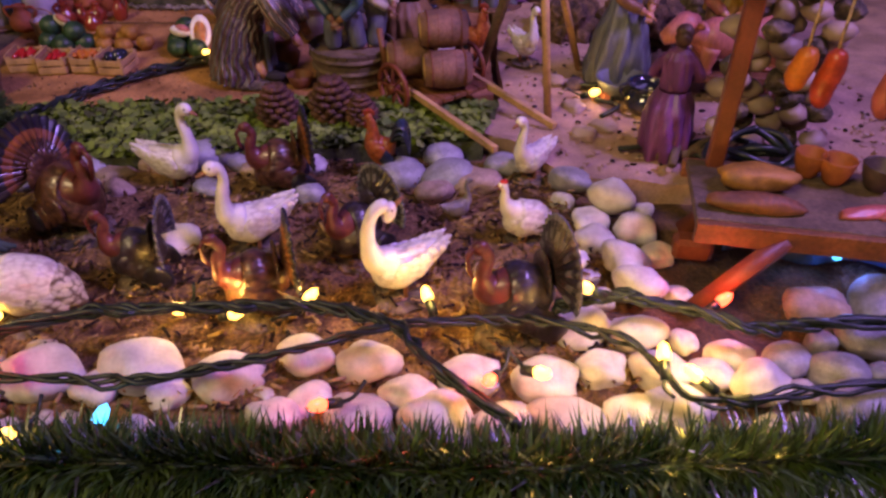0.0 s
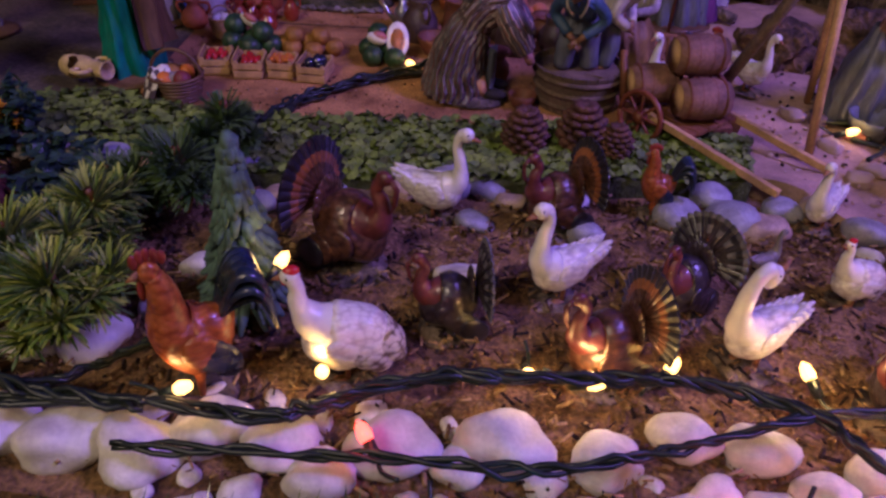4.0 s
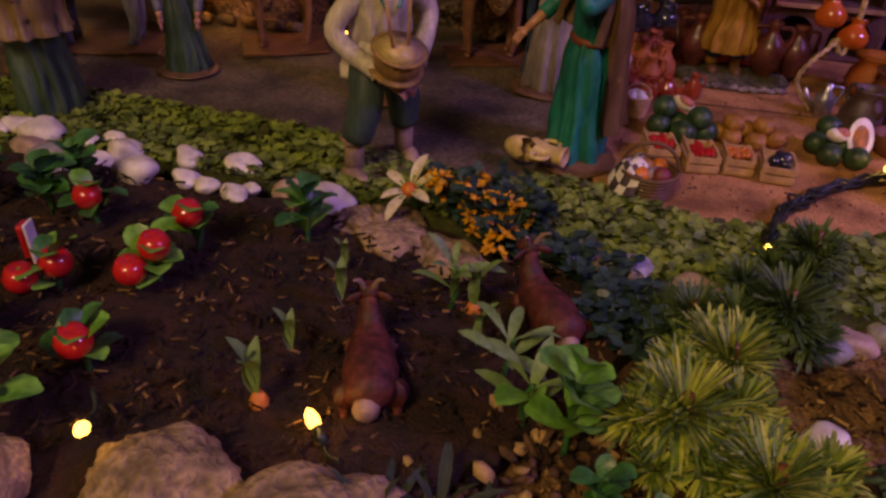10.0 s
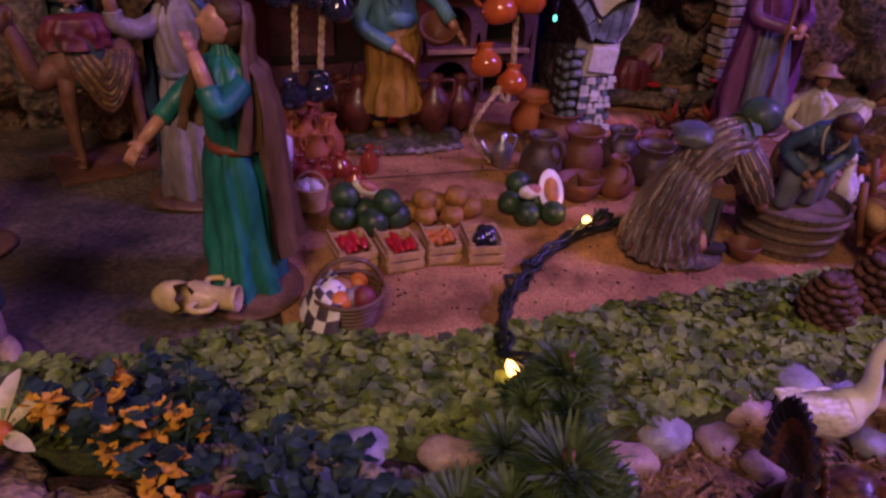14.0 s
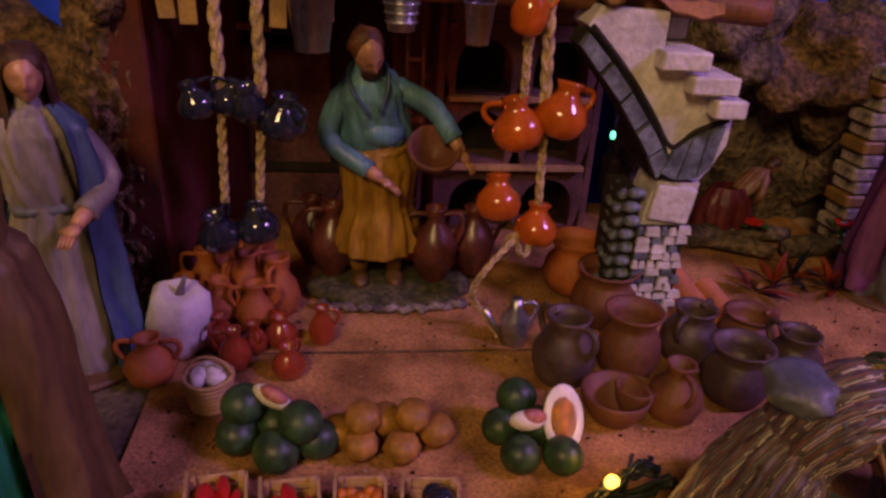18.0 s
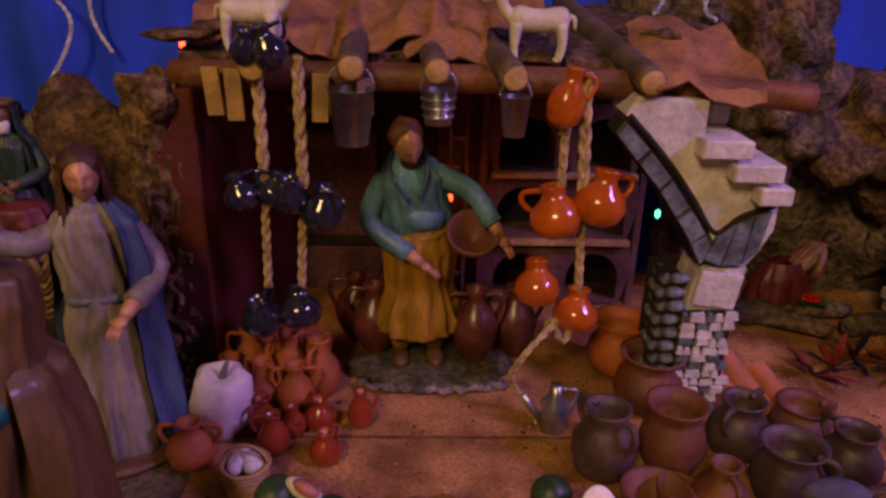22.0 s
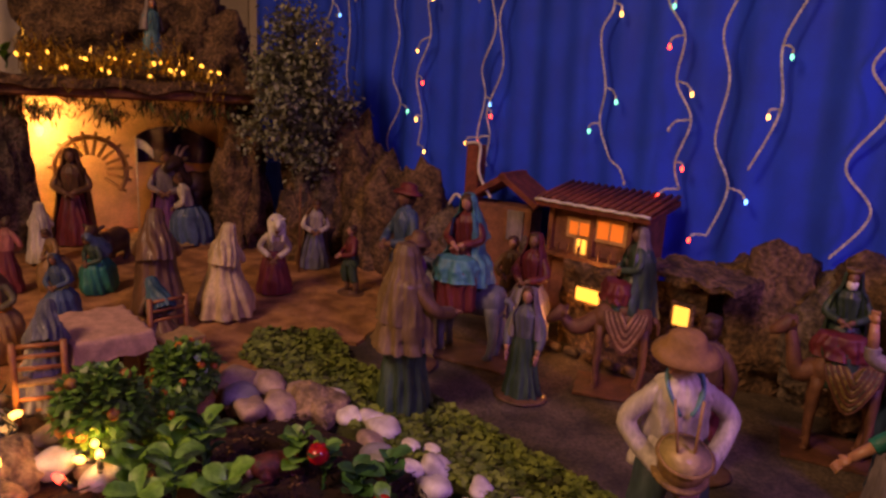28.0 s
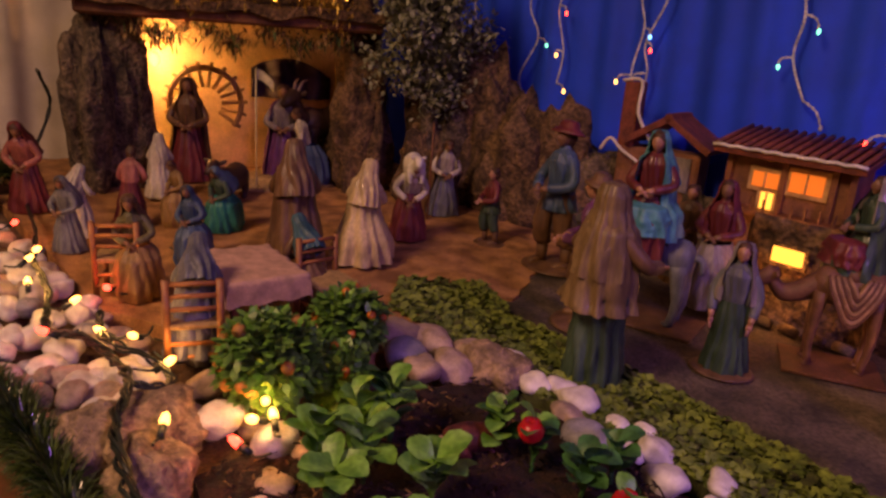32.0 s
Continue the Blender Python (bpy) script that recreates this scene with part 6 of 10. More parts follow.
for i, (x0, y0, x1, y1, w) in enumerate(((-0.53, 0.524, -0.47, 0.503, 0.013), (-0.475, 0.503, -0.41, 0.474, 0.012))):
    def strip(u, v, x0=x0, y0=y0, x1=x1, y1=y1, w=w, i=i):
        n = noise.noise(Vector((u * 7, v * 3, i * 5)))
        return (x0 + (x1 - x0) * u + 0.4 * w * (v - 0.5), y0 + (y1 - y0) * u + w * 1.8 * (v - 0.5) + 0.003 * n, 0.004 + 0.011 * math.sin(math.pi * v) + 0.006 * noise.noise(Vector((u * 16, v * 6, i))))
    solo("bark_strip", M(FLAKE).sheet(strip, 44, 12, thick=0.003), Matrix(), "pale flaky strip of bark edging the moss", "bark", "bark strips")
ob = thing("upright_slice", pose(-0.822, 0.42, 0.004, 0, 0, 12), "thin upright slice of red fruit with a white rind", "fruit slice")
part("flesh", M(RED).box((0.0, 0, 0.016), (0.005, 0.01, 0.03), bev=0.3), ob)
part("rind", M(WHITE).box((0.0036, 0, 0.016), (0.002, 0.0102, 0.032), bev=0.3), ob, "white rind")
for x, y, r, k in ((-1.019, 0.335, 0.018, 1), (-1.074, 0.315, 0.02, 0), (-1.12, 0.52, 0.026, 2), (-1.05, 0.495, 0.024, 2), (-1.085, 0.505, 0.02, 1), (-1.1, 0.545, 0.022, 2)):
    pebble(x, y, r, 0.002, k)
GOATBROWN = paint("goat_red_brown", (0.11, 0.022, 0.018), 0.62, 0.45, 90, 260, 0.7)
HORN = paint("horn_grey", (0.3, 0.2, 0.17), 0.5, 0.2)


def goat(x, y, size, yaw, label, z=0.004):
    """A resting goat with folded legs, a raised neck and short horns; it looks along -y."""
    b = M(GOATBROWN, HORN, HORNTAIL)
    sc = Matrix.Scale(size, 4)
    loft(b, [(0, 0.56, 0.2), (0, 0.42, 0.24), (0, 0.16, 0.25), (0, -0.1, 0.24), (0, -0.28, 0.28), (0, -0.38, 0.36)], [0.1, 0.24, 0.27, 0.24, 0.2, 0.13], 0, sc, 20, 1.0)
    loft(b, [(0, -0.22, 0.3), (0, -0.38, 0.42), (0, -0.46, 0.58), (0, -0.5, 0.68)], [0.19, 0.14, 0.1, 0.085], 0, sc, 14)
    loft(b, [(0, -0.42, 0.7), (0, -0.52, 0.71), (0, -0.64, 0.65), (0, -0.72, 0.61)], [0.07, 0.1, 0.07, 0.045], 0, sc, 12)
    b.ball((0.04, 0.57, 0.19), (0.13, 0.1, 0.14), 2, m=sc)
    for s in (-1, 1):
        b.ball((s * 0.15, -0.42, 0.7), (0.1, 0.025, 0.045), 0, (0, 20 * s, 20 * s), m=sc, seg=8, rings=6)
        b.tube(curve([(s * 0.04, -0.46, 0.77), (s * 0.09, -0.42, 0.9), (s * 0.15, -0.34, 0.96)], 3), [0.032, 0.03, 0.028, 0.024, 0.02, 0.014, 0.006], 7, 1, sc)
        loft(b, [(s * 0.2, 0.4, 0.2), (s * 0.27, 0.26, 0.12), (s * 0.25, 0.42, 0.05), (s * 0.24, 0.52, 0.04)], [0.14, 0.1, 0.05, 0.04], 0, sc, 9)
        loft(b, [(s * 0.14, -0.24, 0.2), (s * 0.17, -0.38, 0.08), (s * 0.15, -0.26, 0.04), (s * 0.14, -0.16, 0.04)], [0.12, 0.07, 0.045, 0.035], 0, sc, 9)
    return solo("goat", b, pose(x, y, z, 0, 0, yaw), label, "animal figurine", "goats in the bed")


HORNTAIL = paint("pale_rump", (0.34, 0.22, 0.19), 0.55, 0.3, 90, 300, 0.3)
goat(-0.588, 0.376, 0.054, 197, "red-brown goat figurine with a pale rump")
goat(-0.936, 0.457, 0.046, 160, "dark red-brown kid figurine among the leaves")
goat(-0.503, 0.444, 0.054, 213, "red-brown goat figurine lying in the bed")

# ---- market square ----
CLOAKBROWN = cloth("umber_paint", (0.14, 0.075, 0.025))
BREECHES = cloth("green_blue_breeches", (0.04, 0.075, 0.07))
HATSTRAW = paint("straw_hat", (0.28, 0.15, 0.06), 0.75, 0.16, 120, 420, 0.4)
BASEPURPLE = paint("plum_brown_base", (0.09, 0.055, 0.055), 0.8, 0.35, 60, 300, 0.5)
PALESHOE = cloth("pale_shoe", (0.36, 0.25, 0.2))
figure("green_dressed_woman", -0.5, 0.684, 0.188, -70, TEAL, TEAL, "woman figurine in a teal dress, one arm raised", veil=CLOAKBROWN, cloak=CLOAKBROWN, cape=(22, 120), cape_low=0.16, varc=(10, 215), hem=0.15, belt=WOODRED, base=BROWN, nod=-14, arms=[[(0.115, 0, 0.75), (0.155, -0.085, 0.715), (0.135, -0.1, 0.765), 0.11], [(-0.115, 0, 0.75), (-0.16, -0.08, 0.68), (-0.14, -0.17, 0.61), 0.1]], seed=2)
drum = figure("drummer", -0.652, 0.612, 0.198, 42, OFFWHITE, OFFWHITE, "man figurine in white shirt with a wicker drum", legs=BREECHES, hat=HATSTRAW, base=BASEPURPLE, shoes=PALESHOE, belt=DEEPBLUE, bend=16, lean=-4, nod=12, turn=-50, arms=[[(-0.115, 0, 0.75), (-0.18, 0.0, 0.61), (-0.08, -0.15, 0.52)], [(0.115, 0, 0.75), (0.2, 0.0, 0.62), (0.09, -0.14, 0.52)]], waist=0.1, stride=0.11, collar=SKYBLUE)
ob = thing("wicker_drum", pose(-0.63, 0.583, 0.104, 22, 0, 42), "small wicker drum with two pale sticks, held by the drummer", "drum")
DRUMRIM = paint("drum_rim", (0.3, 0.18, 0.06), 0.7, 0.35, 120, 400, 0.5)
part("body", M(OCHRE).lathe([(0.0, -0.016), (0.011, -0.013), (0.017, -0.004), (0.0185, 0.01)], 22), ob)
for z in (-0.008, 0.009):
    part("hoop", M(DRUMRIM).lathe([(0.0185, z - 0.0012), (0.0205, z), (0.0185, z + 0.0012)], 22), ob)
part("drum_skin", M(CREAM).lathe([(0.018, 0.0102), (0.0, 0.0106)], 22), ob)
for x in (0.006, -0.006):
    part("stick", M(WOODPALE).tube([(x, 0.0, 0.012), (x * 1.6 - 0.004, 0.012, 0.05)], 0.0013, 6), ob)
figure("veiled_woman", -0.532, 0.835, 0.19, 22, LAVENDER, LAVENDER, "woman figurine in a grey-lilac robe and blue cloak", cloak=DEEPBLUE, cape=(-55, 150), hem=0.155, long_hair=True, base=BROWN, belt=GREYBLUE, nod=8, arms=[[(-0.115, 0, 0.75), (-0.17, -0.03, 0.73), (-0.24, -0.04, 0.76), (-0.25, -0.04, 0.8), 0.12], [(0.115, 0, 0.75), (0.16, -0.03, 0.62), (0.09, -0.14, 0.56)]], seed=4)

ob = thing("fallen_jug", pose(-0.531, 0.65, 0.006, 0, 0, -20) @ Matrix.Scale(0.8, 4), "broken cream ceramic jug with two handles on its side", "jug")
k = pose(-0.03, 0, 0.0125, 0, 88, 0)


def shard(b, prof, m, cut, phase):
    """Part of a thrown pot whose last ring is broken to a ragged edge."""
    n = 28
    vs = [((r * math.cos(2 * math.pi * j / n)), r * math.sin(2 * math.pi * j / n), z + (cut * (math.sin(3 * 2 * math.pi * j / n + phase) + 0.7 * math.sin(7 * 2 * math.pi * j / n)) if i == 0 else 0)) for i, (r, z) in enumerate(prof) for j in range(n)]
    b.add(vs, [(i * n + j, i * n + (j + 1) % n, (i + 1) * n + (j + 1) % n, (i + 1) * n + j) for i in range(len(prof) - 1) for j in range(n)], 0, m)
    return b


part("base_shard", shard(M(CREAM), [(0.0128, 0.025), (0.0134, 0.018), (0.0115, 0.009), (0.007, 0.002), (0.0, 0.0)], k @ pose(0.002, 0.003, -0.004, 8, 0, 0), 0.003, 0.6), ob, "broken rounded base")
part("body", shard(M(CREAM), [(0.0128, 0.03), (0.0118, 0.036), (0.0096, 0.042), (0.0088, 0.05), (0.0094, 0.06), (0.0108, 0.064), (0.009, 0.0645), (0.0075, 0.056), (0.0, 0.05)], k, 0.003, 2.0), ob)
for s in (-1, 1):
    part("handle", M(CREAM).tube(curve([(-0.002, s * 0.011, 0.036), (-0.003, s * 0.0195, 0.033), (-0.003, s * 0.0235, 0.04), (-0.003, s * 0.0205, 0.0495), (-0.002, s * 0.0095, 0.0505)], 4), 0.0024, 8, 0, k), ob)


def crate(x, y, yaw, label, fill, n, r, w=0.026, d=0.034, h=0.018):
    ob = thing("fruit_crate", pose(x, y, 0.001, 0, 0, yaw), label, "crate", "fruit crates in a row")
    part("bottom", M(WOODPALE).box((0, 0, 0.0015), (w, d, 0.002)), ob)
    for s in (-1, 1):
        for z in (0.005, 0.0125):
            part("slat", M(WOODPALE).box((0, s * d / 2, z), (w, 0.0016, 0.0055)), ob)
            part("slat", M(WOODPALE).box((s * w / 2, 0, z + (0.004 if s < 0 else 0)), (0.0016, d, 0.0055)), ob)
        for t in (-1, 1):
            part("post", M(WOODPALE).box((s * (w / 2 - 0.0022), t * (d / 2 - 0.0022), 0.009), (0.003, 0.003, 0.016)), ob)
    rc = random.Random(int(x * 1000))
    for i in range(n):
        px, py = rc.uniform(-w / 2 + r, w / 2 - r), rc.uniform(-d / 2 + r, d / 2 - r)
        part("fruit", M(fill).ball((px, py * 0.6, 0.012 + rc.uniform(0, 0.004)), (r * 0.62, r * rc.uniform(1.8, 2.4), r * 0.62) if fill is RED else (r, r * rc.uniform(0.9, 1.3), r), 0, (0, 0, rc.uniform(-16, 16)), seg=10, rings=7), ob)
    return ob


crate(-0.427, 0.7, 8, "small wooden crate of red and green peppers", RED, 9, 0.0045)
crate(-0.394, 0.695, 6, "small pale wooden crate of red peppers", RED, 10, 0.0045)
crate(-0.363, 0.697, 0, "small pale box of orange fruit", ORANGE, 30, 0.0028, 0.023, 0.03, 0.016)
crate(-0.3315, 0.693, -5, "small wooden crate of dark plums", GLAZEBLACK, 7, 0.0056)
for i, (x, y, z, r) in enumerate(((-0.426, 0.751, 0, 0.0145), (-0.405, 0.737, 0, 0.0152), (-0.385, 0.746, 0, 0.0145), (-0.423, 0.757, 0.0145, 0.0148), (-0.393, 0.744, 0.0125, 0.0148), (-0.408, 0.76, 0, 0.014),
                                  (-0.288, 0.753, 0, 0.0138), (-0.282, 0.731, 0, 0.0138), (-0.26, 0.729, 0, 0.0136), (-0.279, 0.762, 0.0125, 0.014), (-0.266, 0.752, 0, 0.0145))):
    r *= 0.76
    solo("watermelon", M(MELON).ball((0, 0, 0), (r, r * 1.05, r * 0.97), seg=18, rings=12), pose(x, y, z + r * 0.95, 0, 20, i * 50), "round dark green watermelon in a small pile", "watermelon", "watermelons in piles")
for i, (x, y, z) in enumerate(((-0.363, 0.742, 0), (-0.342, 0.739, 0), (-0.323, 0.751, 0), (-0.362, 0.749, 0.011), (-0.336, 0.75, 0.011), (-0.35, 0.757, 0.003), (-0.375, 0.752, 0))):
    b = M(PUMPKIN)
    b.lathe([(0.0, -0.0075), (0.005, -0.008), (0.0098, 0), (0.007, 0.007), (0.0, 0.0065)], 24, 0, None, (8, 0.05, 0), fade=False)
    solo("pumpkin", b, pose(x, y, z + 0.0095, 0, 0, 33 * i), "small ribbed ochre pumpkin in a pile", "pumpkin", "pumpkins in a pile")
MELONFLESH = paint("melon_flesh", (0.85, 0.33, 0.06), 0.5, 0.2, 90, 300, 0.2)
ob = thing("cut_melon", pose(-0.258, 0.742, 0.023, 62, 0, 6) @ Matrix.Diagonal((0.62, 1.0, 1.0, 1)), "halved melon showing white rim and orange flesh", "melon")
part("rind", M(MELON).lathe([(0.0, -0.012), (0.009, -0.0105), (0.0155, -0.006), (0.0182, 0.0)], 26), ob)
part("white_rim", M(WHITE).lathe([(0.0182, 0.0), (0.0178, 0.0006), (0.0115, 0.0006)], 26), ob, "white rim")
part("flesh", M(MELONFLESH).lathe([(0.0116, 0.0006), (0.0115, 0.0002), (0.0, 0.0)], 26), ob, "orange flesh")
for x, y, z, a in ((-0.278, 0.739, 0.025, 20), (-0.408, 0.755, 0.031, -20)):
    solo("melon_slice", M(WHITE, PINK).ball((0, 0, 0), (0.011, 0.005, 0.007), 0, (30, 0, 0)).ball((0.001, -0.002, 0.004), (0.008, 0.004, 0.004), 1), pose(x, y, z, 0, 20, a), "pale slice of melon resting on the pile", "melon")


def basket(x, y, r, h, label, mat, fills, seed=1, loop=True):
    ob = thing("basket", pose(x, y, 0.001), label, "basket", "baskets on the square")
    b = M(mat)
    for i in range(7):
        rr = r * (0.78 + 0.22 * i / 6)
        b.tube([(rr * math.cos(a * 0.2618) * (1 + 0.02 * (-1) ** (a + i)), rr * math.sin(a * 0.2618), 0.002 + h * i / 6) for a in range(25)], h * 0.085, 6)
    b.lathe([(r * 0.76, 0), (r * 0.76, 0.002), (0, 0.003)], 18)
    part("weave", b, ob)
    if loop:
        part("handle", M(mat).tube([(r * math.cos(radians(a)), 0, h + r * 1.1 * math.sin(radians(a))) for a in range(0, 181, 15)], r * 0.07, 7), ob)
    rb = random.Random(seed)
    for i, f in enumerate(fills):
        part("fruit", M(f).ball((rb.uniform(-0.5, 0.5) * r, rb.uniform(-0.5, 0.5) * r, h + rb.uniform(-0.002, 0.003)), r * rb.uniform(0.28, 0.4), seg=10, rings=7), ob)
    return ob


bk = basket(-0.44, 0.63, 0.022, 0.02, "brown wicker basket with checked cloth and orange fruit", BROWN, [WHITE, WHITE, LAVENDER, ORANGE, ORANGE, PUMPKIN, MAROON, LAVENDER], 4)
CHECKDARK = cloth("check_dark", (0.1, 0.07, 0.1))
b = M(WHITE, CHECKDARK)


def napkin(u, v):
    r, a = 0.006 + 0.024 * v, radians(120 + 130 * u)
    return Vector((r * math.cos(a), r * math.sin(a), 0.026 - 0.9 * max(0.0, r - 0.021) * 2.2 + 0.003 * math.sin(9 * u + 5 * v)))


for i in range(7):
    for j in range(6):
        for g in range(4):
            u0, v0 = (i + (g % 2) * 0.5) / 7, (j + (g // 2) * 0.5) / 6
            b.add([napkin(u0, v0), napkin(u0 + 0.5 / 7, v0), napkin(u0 + 0.5 / 7, v0 + 0.5 / 6), napkin(u0, v0 + 0.5 / 6)], [(0, 1, 2, 3)], (i + j) % 2)
part("napkin", b, bk, "white and dark checked cloth")
basket(-0.4465, 0.788, 0.013, 0.018, "small pale wicker basket full of white eggs", WOODPALE, [WHITE] * 11, 6)
solo("white_sack", M(WHITE, LAVENDER).lathe([(0.015, 0), (0.0185, 0.01), (0.019, 0.026), (0.0165, 0.042), (0.011, 0.046), (0.006, 0.043), (0, 0.042)], 22, 0, None, (5, 0.07, 1), fade=False).tube([(0, 0, 0.042), (0.003, 0, 0.056)], [0.003, 0.001], 6, 1), pose(-0.478, 0.848, 0.0, 6, 8, 0), "white cloth sack tied at the top", "sack")
pot("clay_jug", -0.485, 0.814, 0.03, 0.03, CLAY, "small red clay jug beside the white sack", "jug", 2)
for i, (x, y, w, h) in enumerate(((-0.468, 0.9, 0.028, 0.045), (-0.44, 0.893, 0.028, 0.046), (-0.419, 0.889, 0.029, 0.044), (-0.478, 0.88, 0.026, 0.035), (-0.455, 0.875, 0.026, 0.035), (-0.432, 0.868, 0.026, 0.036), (-0.462, 0.925, 0.028, 0.045), (-0.43, 0.915, 0.028, 0.048))):
    pot("clay_pitcher", x, y, w, h, CLAY, "unglazed red clay pitcher in a cluster", "jug", 2, yaw=i * 37, group="clay pitchers")
for i, (x, y, w, h) in enumerate(((-0.388, 0.852, 0.018, 0.027), (-0.406, 0.816, 0.021, 0.022), (-0.414, 0.85, 0.022, 0.022), (-0.439, 0.825, 0.021, 0.028), (-0.45, 0.845, 0.02, 0.026), (-0.43, 0.842, 0.018, 0.022))):
    pot("glazed_jug", x, y, w, h, GLAZERED, "tiny shiny red-brown glazed jug", "jug", 1, yaw=i * 61, group="glazed jugs")
for i, (x, y, w, h, mt, sh, hd) in enumerate(((-0.202, 0.922, 0.052, 0.046, CLAY, "wide", 0), (-0.193, 0.876, 0.052, 0.045, CLAYDARK, "wide", 0), (-0.24, 0.808, 0.042, 0.05, CLAYBLUE, "jar", 2), (-0.197, 0.814, 0.044, 0.048, CLAYDARK, "wide", 0), (-0.15, 0.828, 0.042, 0.042, CLAYBLUE, "jar", 2),
                                                (-0.184, 0.77, 0.036, 0.039, CLAYDARK, "jug", 1), (-0.14, 0.785, 0.044, 0.041, CLAYBLUE, "wide", 1), (-0.1, 0.846, 0.042, 0.025, CLAYDARK, "wide", 1), (-0.22, 0.768, 0.044, 0.022, CLAYDARK, "bowl", 0), (-0.095, 0.8, 0.04, 0.04, CLAYBLUE, "jar", 1), (-0.207, 0.772, 0.026, 0.022, CLAYDARK, "bowl", 0))):
    pot("clay_jar", x, y, w * 0.92, h * 0.95, mt, ("red clay jar with a wide mouth", "dark brown clay jar with a flared rim", "smoked dark clay jar with handles")[0 if mt is CLAY else 1 if mt is CLAYDARK else 2], sh, hd, yaw=i * 50 + 20, group="clay jars")
ob = thing("oil_can", pose(-0.262, 0.85, 0.0), "small dull tin oil can with a spout", "can")
part("body", M(TIN).lathe([(0.009, 0), (0.0095, 0.012), (0.009, 0.02), (0.004, 0.026), (0.004, 0.033), (0, 0.033)], 18), ob)
part("spout", M(TIN).tube([(-0.008, 0, 0.006), (-0.016, 0, 0.016), (-0.021, 0, 0.026)], [0.003, 0.0022, 0.0016], 7), ob)
part("handle", M(TIN).tube(curve([(0.004, 0, 0.03), (0.014, 0, 0.028), (0.009, 0, 0.01)], 4), 0.0014, 6), ob)
TILECLAY = paint("roof_tile_clay", (0.5, 0.18, 0.09), 0.8, 0.15, 60, 300, 0.3)
for i in range(6):
    b = M(TILECLAY)
    b.lathe([(0.009, -0.022), (0.0075, 0.022)], 10, 0, pose(0, 0, 0, 90, 0, 0), arc=(0, 180))
    b.lathe([(0.0072, -0.022), (0.006, 0.022)], 10, 0, pose(0, 0, 0, 90, 0, 0), arc=(0, 180))
    solo("roof_tile", b, pose(-0.137 + 0.012 * (i % 4), 0.885 + 0.004 * (i // 4), 0.002 + 0.007 * (i // 4) + 0.005 * (i % 2), 8, 0, 8), "curved pink clay roof tile in a stack", "roof tile", "stacked roof tiles")

# ---- tub and grape treaders ----
def tub(x, y):
    ob = thing("wooden_tub", pose(x, y, 0.0) @ Matrix.Scale(0.79, 4), "round dark wooden vat bound with hoops", "tub")
    for i in range(26):
        a = 2 * math.pi * i / 26
        part("stave", STAVE, ob, at=pose(0.046 * math.cos(a), 0.046 * math.sin(a), 0.0, 0, 0, math.degrees(a)) @ pose(0, 0, 0.025, 0, 11, 0))
    for z, r in ((0.01, 0.0455), (0.025, 0.0487), (0.04, 0.0515)):
        part("hoop", M(WOODGREY).lathe([(r, z - 0.003), (r + 0.002, z), (r, z + 0.003)], 36), ob)
    part("bottom", M(WOOD).lathe([(0.041, 0.003), (0.041, 0.006), (0, 0.0062)], 26), ob)
    part("grape_must", M(MAROON).lathe([(0.047, 0.03), (0.0, 0.031)], 26), ob, "dark crushed grapes")
    return ob


STAVE = M(WOODGREY).box((0, 0, 0), (0.0032, 0.0118, 0.05), bev=0.15).mesh("stave")
tub(-0.088, 0.667)
figure("grape_treader", -0.092, 0.666, 0.135, -20, GREYBLUE, DEEPBLUE, "man figurine in rolled grey trousers treading grapes", z=0.012, legs=GREYBLUE, shoes=SKINDARK, skin=SKINDARK, bend=55, arms=ARM_FRONT, collar=OFFWHITE)
figure("grape_treader", -0.068, 0.684, 0.13, 60, OFFWHITE, OFFWHITE, "man figurine in a pale shirt leaning over the vat", z=0.012, legs=GREYBLUE, shoes=SKINDARK, skin=SKINDARK, bend=40, arms=ARM_FRONT)
stooping_woman(-0.2, 0.669, 0.113, 84, "woman figurine in a striped pleated skirt stooping over")
figure("kneeling_man", -0.03, 0.735, 0.12, -40, OCHRE, OFFWHITE, "man figurine kneeling beside the grape vat", seat=True, hat=OCHRE, arms=ARM_FRONT, skin=SKINDARK)
pot("clay_bowl", -0.138, 0.65, 0.026, 0.014, CLAYDARK, "small dark clay bowl beside the vat", "bowl", 0)
pot("clay_pot", -0.165, 0.705, 0.036, 0.032, CLAYDARK, "round red-brown clay pot behind the woman", "wide", 0)

# cart with barrels
cart = thing("hand_cart", pose(-0.006, 0.622, 0.0, 0, 0, 39), "small wooden hand cart loaded with barrels", "cart")
for i in range(5):
    part("plank", M(WOOD).box((-0.028 + 0.014 * i, 0.0, 0.016), (0.0125, 0.072, 0.004)), cart)
for s in (-1, 1):
    part("shaft", M(WOODPALE).box((s * 0.034, -0.055, 0.014), (0.005, 0.13, 0.006), rot=(6, 0, 0)), cart)
    w = part("wheel", M(WOODRED).tube([(s * 0.045, 0.006 + 0.021 * math.cos(a * 0.2618), 0.021 + 0.021 * math.sin(a * 0.2618)) for a in range(25)], 0.0024, 6), cart)
    for a in range(8):
        part("spoke", M(WOODRED).tube([(s * 0.045, 0.006, 0.021), (s * 0.045, 0.006 + 0.021 * math.cos(a * 0.785), 0.021 + 0.021 * math.sin(a * 0.785))], 0.0012, 6), w)
    part("hub", M(WOODRED).tube([(s * 0.04, 0.006, 0.021), (s * 0.05, 0.006, 0.021)], 0.0045, 10), w)
    part("stake", M(WOOD).tube([(s * 0.03, 0.036, 0.016), (s * 0.03, 0.046, 0.062)], 0.003, 7), cart)
